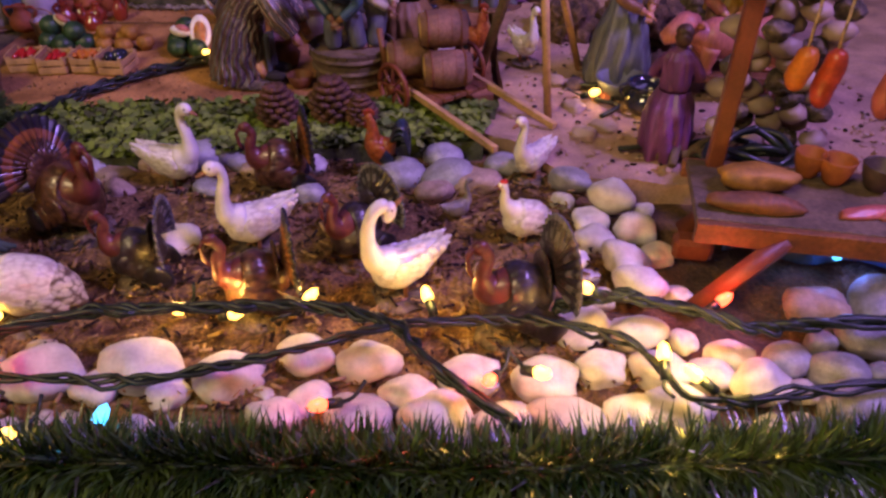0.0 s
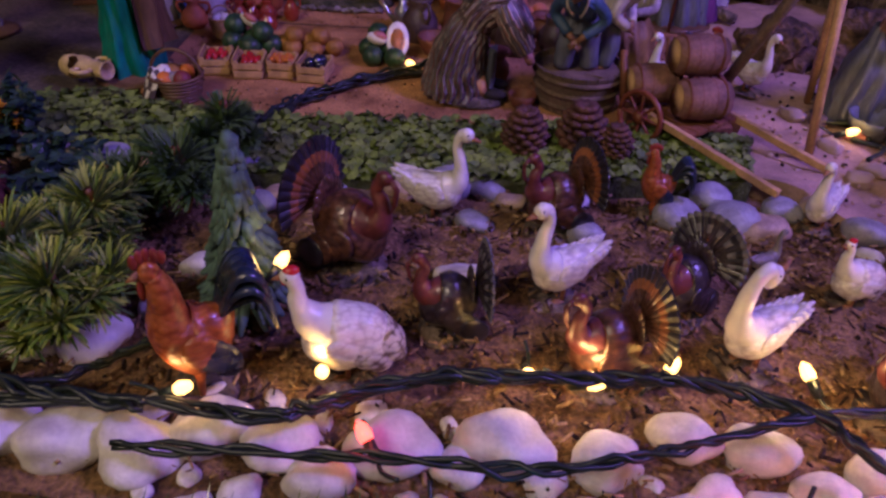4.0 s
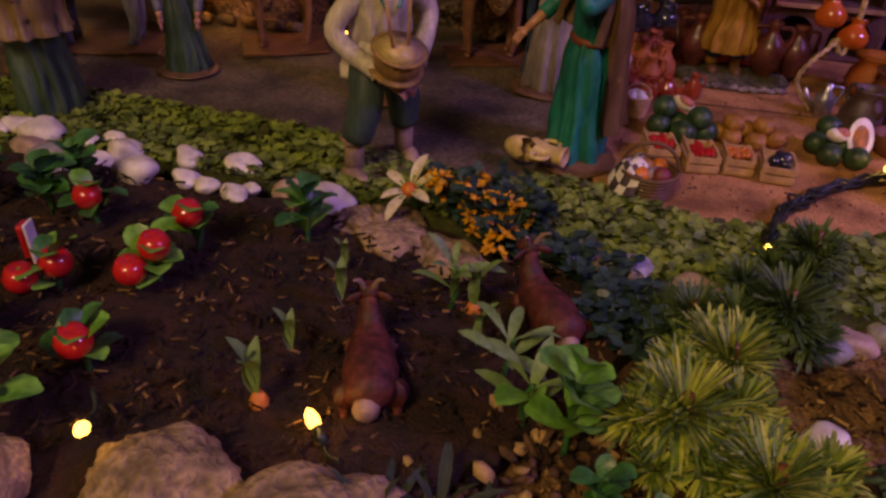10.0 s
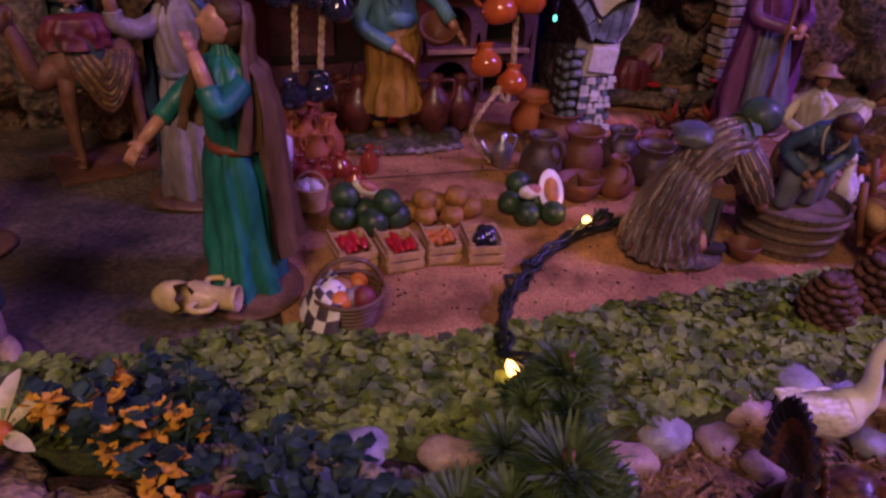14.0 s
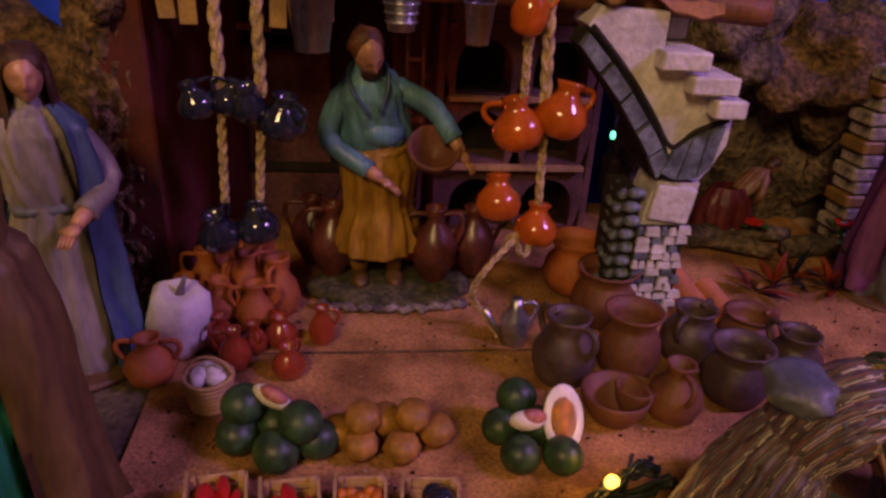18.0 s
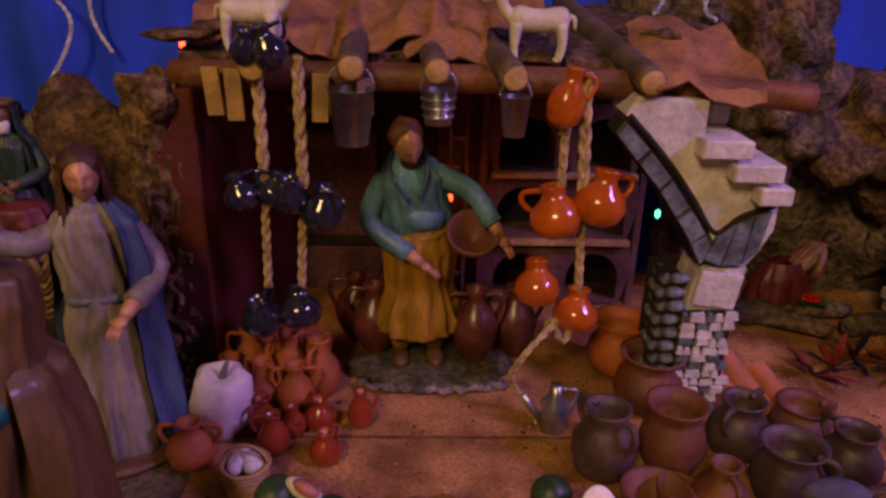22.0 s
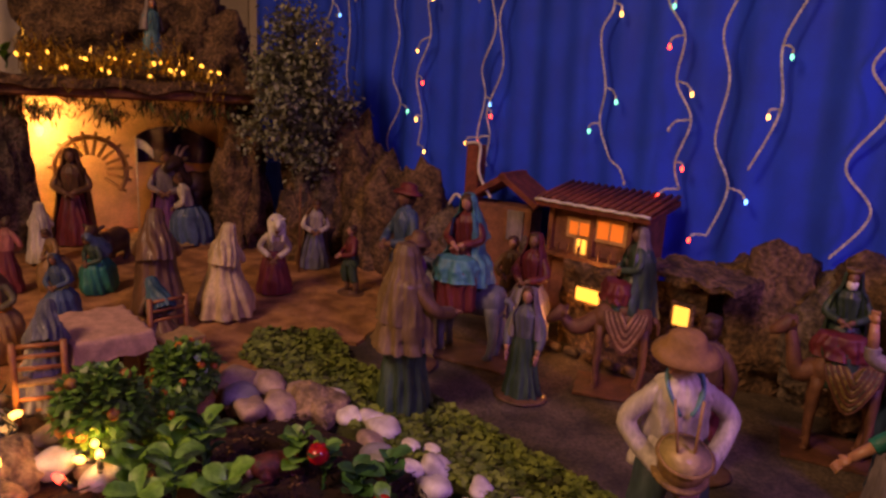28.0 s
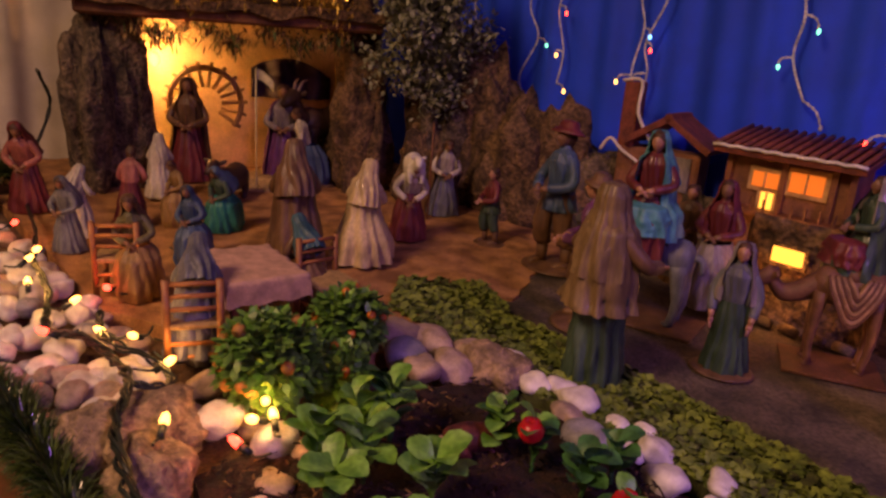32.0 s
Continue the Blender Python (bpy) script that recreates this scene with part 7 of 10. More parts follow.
BARREL = paint("barrel_wood", (0.22, 0.11, 0.075), 0.75, 0.3, 60, 300, 0.5)
for x, y, z, a in ((0.004, 0.604, 0.037, 98), (-0.03, 0.632, 0.037, 98), (0.0, 0.626, 0.066, 98)):
    ob = thing("barrel", pose(x, y, z, 90, 0, a), "small brown wooden barrel lying on the cart", "barrel", "barrels on the cart")
    part("body", M(BARREL).lathe([(0.014, -0.021), (0.0165, -0.01), (0.0172, 0), (0.0165, 0.01), (0.014, 0.021)], 22), ob)
    part("barrel_head", M(WOODPALE).lathe([(0.0125, 0.0212), (0.0, 0.0218)], 20), ob)
    part("barrel_head", M(WOODPALE).lathe([(0.0, -0.0218), (0.0125, -0.0212)], 20), ob)
    for z in (-0.015, -0.006, 0.006, 0.015):
        part("hoop", M(CLAYDARK).lathe([(0.0155, z - 0.0012), (0.0174, z), (0.0155, z + 0.0012)], 22), ob)

# A-frame of poles
ob = thing("pole_frame", pose(0, 0, 0), "tall frame of pale wooden poles leaning together", "frame")
part("pole", M(WOODPALE).tube([(0.094, 0.58, 0.0), (0.078, 0.6, 0.17)], 0.0036, 8), ob)
part("pole", M(WOODGREY).tube([(0.035, 0.675, 0.0), (0.075, 0.602, 0.175)], 0.005, 8), ob)
part("pole", M(WOODPALE).tube([(0.14, 0.7, 0.0), (0.078, 0.605, 0.175)], 0.0036, 8), ob)
goose("white_hen", -0.005, 0.7, 0.06, -60, "white hen figurine behind the barrels", z=0.001, group="poultry on the square")
goose("white_goose", 0.085, 0.712, 0.062, 30, "white goose figurine beside the pole frame", z=0.001, group="poultry on the square")
rooster(0.035, 0.715, 0.062, 60, "orange rooster figurine behind the barrels", z=0.001)
rooster(-0.02, 0.75, 0.055, -30, "brown hen figurine with dark tail", z=0.001)

# ---- butcher's stall ----
stall = thing("butcher_stall", pose(0.0, 0.0, 0.0), "red-brown wooden market stall with a worktop and posts", "market stall")
SC = pose(0.155, 0.352, 0, 0, 0, -11)
for i in range(4):
    part("tabletop_board", M(WOODGREY).box((0.126, 0.008 + 0.0185 * i, 0.042), (0.258, 0.0182, 0.006)), stall, at=SC)
part("front_rail", M(WOOD).box((0.126, -0.003, 0.037), (0.258, 0.006, 0.014)), stall, at=SC)
part("back_rail", M(WOOD).box((0.125, 0.075, 0.037), (0.26, 0.006, 0.012)), stall, at=SC)
for yy in (-0.002, 0.07):
    part("leg", M(WOODRED).tube([(0.05, yy, 0.036), (0.004, yy - 0.016 if yy < 0.05 else yy, -0.012)], 0.0075, 4), stall, at=SC)
    part("leg", M(WOODRED).tube([(0.2, yy, 0.036), (0.246, yy - 0.016 if yy < 0.05 else yy, -0.012)], 0.0075, 4), stall, at=SC)
for xx in (0.014, 0.24):
    part("roof_post", M(WOODRED).box((xx, 0.068, 0.135), (0.011, 0.009, 0.19), bev=0.12), stall, at=SC)
part("foot_block", M(WOODRED).box((0.006, 0.034, 0.0), (0.026, 0.016, 0.016), bev=0.2), stall, at=SC)
part("cross_beam", M(WOODRED).box((0.125, 0.048, 0.172), (0.25, 0.008, 0.01), bev=0.12), stall, at=SC)
part("top_beam", M(WOODRED).box((0.125, 0.068, 0.225), (0.26, 0.01, 0.012), bev=0.12), stall, at=SC)
part("blue_cloth", M(DEEPBLUE).sheet(lambda u, v: (0.03 + 0.2 * u, 0.05 + 0.006 * math.sin(u * 18), -0.012 + 0.05 * v), 20, 4, thick=0.0015), stall, "blue cloth under the table", at=SC)
SAUS = paint("cured_sausage", (0.5, 0.07, 0.03), 0.35, 0.3, 90, 300, 0.3, coat=0.3)
HAM = paint("pink_ham", (0.5, 0.14, 0.12), 0.4, 0.25, 90, 300, 0.3)
for x, l, mt, nm, lb in ((0.066, 0.026, ORANGE, "hanging_sausage", "round orange sausage hanging on a string"), (0.082, 0.036, SAUS, "hanging_sausage", "long red sausage hanging on a string"), (0.117, 0.04, HAM, "hanging_ham", "pink cured ham hanging from the beam"), (0.15, 0.045, SAUS, "hanging_sausage", "dark red sausage hanging from the beam")):
    p = SC @ Vector((x - 0.022, 0.048, 0.167))
    ob = thing(nm, pose(*p), lb, "meat", "meat hanging in the stall")
    part("string", M(ROPE).tube([(0, 0, 0), (0, 0, -0.036)], 0.0009, 6), ob)
    part("meat", M(mt).tube(curve([(0, 0, -0.032), (0.001, 0, -0.032 - l * 0.3), (-0.002, 0, -0.032 - l * 0.7), (0.001, 0, -0.032 - l)], 3), [q * 0.46 for q in ([0.003, 0.007, 0.0095, 0.0105, 0.0105, 0.0105, 0.01, 0.009, 0.0075, 0.004] if l > 0.04 else [0.004, 0.011, 0.0135, 0.0145, 0.015, 0.015, 0.0145, 0.013, 0.01, 0.004])], 12), ob)
for x, y, z, s, mt, nm, lb, cat in ((0.035, 0.055, 0.045, (0.026, 0.011, 0.008), PUMPKIN, "cured_loin", "golden-orange cured loin lying on the worktop", "meat"), (0.032, 0.02, 0.04, (0.028, 0.008, 0.007), WOOD, "wood_log", "short brown log lying on the worktop", "log"), (0.098, 0.03, 0.036, (0.02, 0.006, 0.004), HAM, "meat_strip", "pink strip of meat on the worktop", "meat"), (0.118, 0.035, 0.036, (0.018, 0.006, 0.004), HAM, "meat_strip", "pink strip of meat beside another", "meat"), (0.14, 0.06, 0.038, (0.02, 0.009, 0.005), ORANGE, "meat_slab", "orange slab of meat on the worktop", "meat")):
    p = SC @ Vector((x, y * 0.7, z + 0.01))
    solo(nm, M(mt).rock((0, 0, 0), s, int(x * 900), 0.3, 1.2, sub=3), pose(*p, 0, 0, -20 + x * 300), lb, cat)
for i, (x, y, w) in enumerate(((0.085, 0.09, 0.022), (0.11, 0.085, 0.024), (0.135, 0.095, 0.022), (0.07, 0.1, 0.02), (0.17, 0.09, 0.026))):
    p = SC @ Vector((x, y * 0.62, 0.0455))
    pot("small_bowl", p.x, p.y, w, 0.018, (CLAY, CLAYBLUE, CLAYDARK)[i % 3], "small clay bowl on the stall worktop", "bowl", 0, z=p.z, group="bowls on the stall")
figure("seated_woman", 0.178, 0.512, 0.108, 160, PURPLE, PURPLE, "seated woman figurine in a dark purple dress", seat=True, hem=0.17, arms=ARM_FRONT, seed=3)
figure("butcher", 0.27, 0.675, 0.16, -10, MUSTARD, PINK, "man figurine in a rose shirt bending over a pig", bend=45, arms=ARM_FRONT, legs=BROWN, base=BROWN)
beast("pig", 0.265, 0.622, 0.085, -82, PINK, "pink pig figurine lying on a low bench", z=0.03, leg=0.18, girth=0.2, neck=((0, -0.5, 0.42), (0, -0.58, 0.45)), head=0.17, ears=0.08)
bench = thing("low_bench", pose(0.265, 0.622, 0, 0, 0, 82), "low dark wooden bench under the pig", "bench")
part("seat", M(WOOD).box((0, 0, 0.027), (0.04, 0.1, 0.006)), bench)
for sx in (-1, 1):
    for sy in (-1, 1):
        part("leg", M(WOOD).box((sx * 0.015, sy * 0.04, 0.012), (0.006, 0.006, 0.024)), bench)
figure("aproned_man", 0.172, 0.672, 0.15, 35, GREYBLUE, SKINDARK, "bare-armed man figurine in a grey-blue apron", bend=25, hem=0.22, arms=ARM_FRONT)
pot("grey_basin", 0.168, 0.628, 0.05, 0.02, GREYBLUE, "wide grey-blue basin on the sand", "bowl", 0)
pot("black_cauldron", 0.185, 0.6, 0.042, 0.026, GLAZEBLACK, "round black cauldron on the embers", "wide", 2)
figure("villager", 0.31, 0.68, 0.17, 0, DARKGREEN, OFFWHITE, "man figurine in a pale shirt behind the stall", legs=BROWN, arms=ARM_FRONT, base=BROWN)
figure("purple_king", 0.058, 0.915, 0.2, 0, GREYBLUE, PURPLE, "robed figurine in a purple cloak holding a staff", cloak=PURPLE, arms=ARM_FRONT, base=BROWN, seed=7, hair=GREYBLUE)
solo("staff", M(WOOD).tube([(0, 0, 0), (0.003, 0, 0.2)], 0.002, 7), pose(0.045, 0.878, 0.0), "thin brown wooden staff beside the purple figure", "staff")
for i, (x, y) in enumerate(((0.2, 0.5), (0.215, 0.51), (0.19, 0.5))):
    solo("firewood", M(WOODGREY).tube([(-0.03, 0, 0), (0.0, 0.004, 0.003), (0.03, 0, 0)], 0.0035, 7), pose(x, y, 0.006 + 0.003 * i, 0, 0, 30 * i), "thin grey stick of firewood on the ground", "firewood", "firewood sticks")
rr = random.Random(9)
for i in range(44):
    x, y = 0.215 + 0.021 * (i % 4) + rr.uniform(-0.004, 0.004), 0.5 + rr.uniform(-0.006, 0.014)
    solo("wall_stone", M(PEBBLETAN if i % 3 else CORKGREY).rock((0, 0, 0), (0.0115, 0.01, 0.0085), i, 0.3, 1.2, sub=2), pose(x + 0.01 * ((i // 4) % 2), y, 0.008 + 0.0125 * (i // 4), 0, 0, i * 31), "small rounded stone in the low wall behind the stall", "stone", "stones of the low wall")

coil = thing("cable_coil", pose(0.225, 0.455, 0.004), "tangled heap of black cable behind the stall", "cable")
a = random.Random(5)
for i in range(9):
    r0, ph = a.uniform(0.02, 0.034), a.uniform(0, 6)
    part("loop", M(CABLE).tube(curve([(r0 * math.cos(ph + q * 0.7), r0 * math.sin(ph + q * 0.7) * 0.8, 0.004 + 0.004 * i + 0.005 * math.sin(q * 1.3 + i)) for q in range(10)], 4), 0.0026, 7), coil)
for i, (x, y, l) in enumerate(((0.19, 0.5, 0.07), (0.2, 0.515, 0.08), (0.17, 0.53, 0.06), (0.15, 0.6, 0.05), (0.145, 0.64, 0.06))):
    solo("loose_cable", M(CABLE).tube(curve([(-l / 2, 0.01, 0.003), (-l / 5, -0.008, 0.006), (l / 6, 0.008, 0.004), (l / 2, -0.004, 0.003)], 5), 0.0022, 7), pose(x, y, 0.002, 0, 0, 40 * i - 30), "short black cable lying on the sand", "cable", "loose cables")
for i, (x, y, z, mt) in enumerate(((0.15, 0.62, 0.0, PINK), (0.2, 0.7, 0.0, CLAY), (0.13, 0.65, 0.0, WOODGREY), (0.12, 0.6, 0.0, PEBBLETAN), (0.11, 0.66, 0.0, PEBBLETAN), (0.14, 0.56, 0.0, PEBBLETAN), (0.12, 0.545, 0.0, PEBBLETAN))):
    solo("sand_stone", M(mt).rock((0, 0, 0), (0.012, 0.009, 0.006), 400 + i, 0.4, 1.4, sub=3), pose(x, y, z + 0.003, 0, 0, 31 * i), "small rough stone half buried in pale sand", "stone", "stones on the sand")

# ---- potter's shop ----
shop = thing("potter_shop", pose(0, 0, 0), "open-fronted potter's workshop with a beamed roof", "workshop")
part("side_wall", M(REDWALL).box((-0.487, 0.985, 0.105), (0.03, 0.19, 0.21), rot=(0, 0, -9), bev=0.05), shop, "dark red painted board")
part("back_wall", M(ADOBE).box((-0.34, 1.085, 0.12), (0.34, 0.02, 0.24), bev=0.05), shop)
CORKEND = paint("crumbled_cork", (0.2, 0.11, 0.06), 0.95, 0.5, 90, 260, 1.0, col2=(0.36, 0.22, 0.12), depth=0.004)
part("cork_edge", M(CORKEND).sheet(lambda u, v: (-0.522 + 0.026 * u + 0.004 * noise.noise(Vector((v * 14, u * 3, 2))), 0.892 + 0.006 * noise.noise(Vector((v * 20, u * 6, 4))), 0.215 * v), 10, 60, thick=0.02), shop, "rough cork edge of the side wall")


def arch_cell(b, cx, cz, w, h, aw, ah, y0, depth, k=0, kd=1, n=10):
    """A square wall cell with a round-headed niche cut into it, its shade painted on the back face."""
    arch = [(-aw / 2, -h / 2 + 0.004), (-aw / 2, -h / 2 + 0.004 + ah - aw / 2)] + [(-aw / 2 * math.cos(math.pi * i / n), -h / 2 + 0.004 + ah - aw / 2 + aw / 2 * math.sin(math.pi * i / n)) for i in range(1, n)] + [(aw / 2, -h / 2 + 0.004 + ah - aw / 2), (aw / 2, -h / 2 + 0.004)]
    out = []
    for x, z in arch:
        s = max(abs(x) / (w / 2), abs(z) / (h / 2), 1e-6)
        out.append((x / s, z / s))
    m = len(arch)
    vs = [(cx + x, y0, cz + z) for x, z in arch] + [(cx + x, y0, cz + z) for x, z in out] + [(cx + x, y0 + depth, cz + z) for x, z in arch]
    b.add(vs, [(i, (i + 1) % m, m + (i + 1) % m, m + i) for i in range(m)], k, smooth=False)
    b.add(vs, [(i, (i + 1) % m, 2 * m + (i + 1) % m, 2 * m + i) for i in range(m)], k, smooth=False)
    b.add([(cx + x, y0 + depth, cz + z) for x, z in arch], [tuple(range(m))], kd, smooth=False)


kiln = part("kiln", M(ADOBE).box((-0.232, 1.055, 0.2), (0.128, 0.05, 0.04), 0), shop, "clay kiln with round-headed niches")
for x in (-0.299, -0.165):
    part("kiln_side", M(ADOBE).box((x, 1.055, 0.105), (0.006, 0.05, 0.21), 0), kiln)
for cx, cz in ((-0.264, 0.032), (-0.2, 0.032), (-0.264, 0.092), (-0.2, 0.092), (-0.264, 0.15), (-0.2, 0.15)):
    # niche backs are near-black: the shade inside is put into their colour
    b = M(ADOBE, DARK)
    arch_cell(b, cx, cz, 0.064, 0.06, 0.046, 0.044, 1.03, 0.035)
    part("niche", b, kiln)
for cz in (0.062, 0.121):
    part("shelf_board", M(WOODPALE).box((-0.232, 1.026, cz), (0.12, 0.008, 0.004)), shop)
PLUM = paint("plum_plaster", (0.12, 0.05, 0.06), 0.85, 0.35, 30, 240, 0.6, col2=(0.19, 0.09, 0.1))
part("wall_panel", M(PLUM).box((-0.432, 1.068, 0.1), (0.084, 0.014, 0.1), bev=0.06), shop, "plum coloured plaster panel")
part("wall_plinth", M(PLUM).box((-0.42, 1.066, 0.022), (0.14, 0.018, 0.044), bev=0.08), shop, "plum plaster plinth")
for z in (0.049, 0.153):
    part("dark_rail", M(DARK).box((-0.432, 1.064, z), (0.1, 0.02, 0.007)), shop)
part("window_lintel", M(WOODPALE).box((-0.46, 1.054, 0.168), (0.05, 0.012, 0.005), rot=(0, 4, 0)), shop)
# no opening here: a near-black panel paints the doorway's shade
part("dark_door", M(DARK).box((-0.362, 1.07, 0.1), (0.05, 0.012, 0.19)), shop, "doorway with its shade painted as a near-black panel")
for x in (-0.327, -0.314):
    part("ladder_rail", M(WOODGREY).box((x, 1.03, 0.105), (0.003, 0.004, 0.19)), shop)
for k in range(7):
    part("ladder_rung", M(WOODGREY).box((-0.3205, 1.03, 0.03 + 0.024 * k), (0.013, 0.003, 0.003)), shop)

part("front_beam", M(WOOD).tube(curve([(-0.5, 0.9, 0.217), (-0.36, 0.897, 0.218), (-0.22, 0.892, 0.217), (-0.12, 0.88, 0.213)], 5), 0.0088, 10), shop)
for i, (x0, x1, z0) in enumerate(((-0.39, -0.4, 0.227), (-0.342, -0.36, 0.226), (-0.298, -0.33, 0.223), (-0.445, -0.45, 0.226), (-0.22, -0.235, 0.222))):
    part("rafter", M(WOODGREY, WOODPALE).tube(curve([(x0, 0.868, z0), (x0 * 0.6 + x1 * 0.4, 0.95, z0 + 0.012), (x1, 1.09, z0 + 0.03)], 5), 0.0085 - 0.001 * (i % 2), 10).tube([(x0, 0.8675, z0), (x0, 0.8665, z0)], [0.0078, 0.006], 10, 1), shop)
part("roof_sheet", M(CORK).sheet(lambda u, v: (-0.5 + 0.36 * u, 0.915 + 0.185 * v, 0.229 + 0.022 * v + 0.006 * noise.noise(Vector((u * 9, v * 6, 1)))), 40, 20, thick=0.006), shop, "brown bark roof sheet")
HIDE = paint("tan_hide", (0.36, 0.17, 0.07), 0.8, 0.3, 50, 300, 0.5)


def drape(x0, x1, y0, y1, z, amp, seed, mat=HIDE):
    return M(mat).sheet(lambda u, v: (x0 + (x1 - x0) * u + 0.004 * noise.noise(Vector((u * 5, v * 5, seed))), y0 + (y1 - y0) * v + 0.008 * noise.noise(Vector((u * 4, seed, 2))),
                                      z + 0.022 * v + amp * (math.sin(u * 6.3 + seed) * 0.6 + noise.noise(Vector((u * 3.5, v * 3, seed)))) - 0.012 * (1 - v) ** 3), 22, 14, thick=0.0015)


for i, (x0, x1, y0, y1, z, a) in enumerate(((-0.44, -0.395, 0.905, 0.98, 0.244, 0.007), (-0.4, -0.34, 0.91, 1.02, 0.25, 0.01), (-0.36, -0.31, 0.9, 0.98, 0.243, 0.008), (-0.335, -0.27, 0.945, 1.04, 0.254, 0.01), (-0.22, -0.15, 0.868, 0.95, 0.228, 0.007), (-0.5, -0.46, 0.93, 1.0, 0.245, 0.006))):
    part("roof_hide", drape(x0, x1, y0, y1, z, a, i * 3.1), shop, "tan hide draped over the rafters")
for i, (x, z, h) in enumerate(((-0.472, 0.21, 0.028), (-0.46, 0.208, 0.03), (-0.41, 0.207, 0.028), (-0.384, 0.208, 0.022))):
    part("hanging_slat", M(WOODPALE).box((x, 0.884, z), (0.0095, 0.004, h), rot=(4, 3 * (i % 3 - 1), 6 * i)), shop)
for i in range(16):
    a = random.Random(i)
    part("bark_chip", M(CORK).rock((0, 0, 0), (a.uniform(0.012, 0.022), a.uniform(0.008, 0.014), 0.004), i + 90, 0.4, 1.6, sub=2), shop, at=pose(-0.5 + 0.012 * (i % 4) + (0.3 * (i // 8)), 0.92 + 0.02 * (i % 8), 0.238 + 0.003 * (i % 3), 0, 0, 47 * i))
part("bark_lump", M(CORKEND).rock((0, 0, 0), (0.009, 0.008, 0.013), 4, 0.5, 1.8, sub=3, rough=0.2), shop, at=pose(-0.506, 0.888, 0.205))

KIDW = paint("kid_white", (0.7, 0.66, 0.58), 0.6, 0.15, 80, 300, 0.4)
beast("white_kid", -0.281, 0.912, 0.038, -92, KIDW, "small white goat kid figurine on the roof", z=0.227, leg=0.5, horns=KIDW, ears=0.09, girth=0.18, head=0.13)
beast("white_kid", -0.452, 0.908, 0.038, 80, KIDW, "small white goat kid figurine standing on bark", z=0.229, leg=0.5, horns=KIDW, ears=0.09, girth=0.18, head=0.13)


def bucket(x, y, z, r, h, label, hoops):
    ob = thing("tin_bucket", pose(x, y, z), label, "bucket", "buckets under the roof beam")
    part("body", M(TIN).lathe([(r * 0.72, 0), (r, h), (r * 1.05, h), (r * 0.95, h * 0.98), (r * 0.68, 0.002), (0, 0.002)], 22), ob)
    part("bail", M(TIN).tube([(r * math.cos(radians(a)), 0, h + r * 1.1 * math.sin(radians(a))) for a in range(0, 181, 15)], 0.0007, 6), ob)
    for i in range(hoops):
        q = r * (0.76 + 0.24 * (i + 1) / (hoops + 1))
        part("hoop", M(TIN).lathe([(q, h * (i + 1) / (hoops + 1) - 0.0008), (q + 0.001, h * (i + 1) / (hoops + 1)), (q, h * (i + 1) / (hoops + 1) + 0.0008)], 22), ob)
    return ob


bucket(-0.391, 0.872, 0.183, 0.0135, 0.032, "dull grey tin bucket hanging from a rafter", 0)
bucket(-0.341, 0.87, 0.196, 0.0105, 0.02, "small hooped blue-grey tin bucket hanging", 3)
bucket(-0.297, 0.87, 0.19, 0.009, 0.023, "shiny small tin bucket hanging from the beam", 0)

for x0, z0, x1, z1, x2, z2 in ((-0.444, 0.232, -0.444, 0.16, -0.447, 0.088), (-0.421, 0.232, -0.421, 0.157, -0.426, 0.086), (-0.266, 0.222, -0.266, 0.19, -0.265, 0.142), (-0.256, 0.226, -0.251, 0.14, -0.248, 0.082)):
    ob = thing("hanging_rope", pose(0, 0, 0), "braided hemp rope hanging from the roof beam", "rope", "ropes with pots")
    part("strand", rope(M(ROPE), [(x0, 0.876, z0), (x0 * 0.5 + x1 * 0.5, 0.875, z0 * 0.5 + z1 * 0.5), (x1, 0.874, z1)], 0.0036), ob)
    part("strand", rope(M(ROPE), [(x1, 0.874, z1), (x1 * 0.5 + x2 * 0.5, 0.875, z1 * 0.5 + z2 * 0.5), (x2, 0.876, z2)], 0.0027), ob)
ob = thing("loose_rope", pose(0, 0, 0), "loose hemp rope trailing over the floor", "rope")
part("strand", rope(M(ROPE), [(-0.252, 0.876, 0.083), (-0.262, 0.868, 0.07), (-0.282, 0.86, 0.05), (-0.29, 0.862, 0.03), (-0.28, 0.866, 0.012), (-0.272, 0.85, 0.004)], 0.0022), ob)
ob = thing("loose_rope", pose(0, 0, 0), "loose hemp rope knotted at the pots", "rope")
part("strand", rope(M(ROPE), [(-0.248, 0.872, 0.08), (-0.258, 0.862, 0.058), (-0.265, 0.87, 0.07), (-0.27, 0.872, 0.05)], 0.0022), ob)
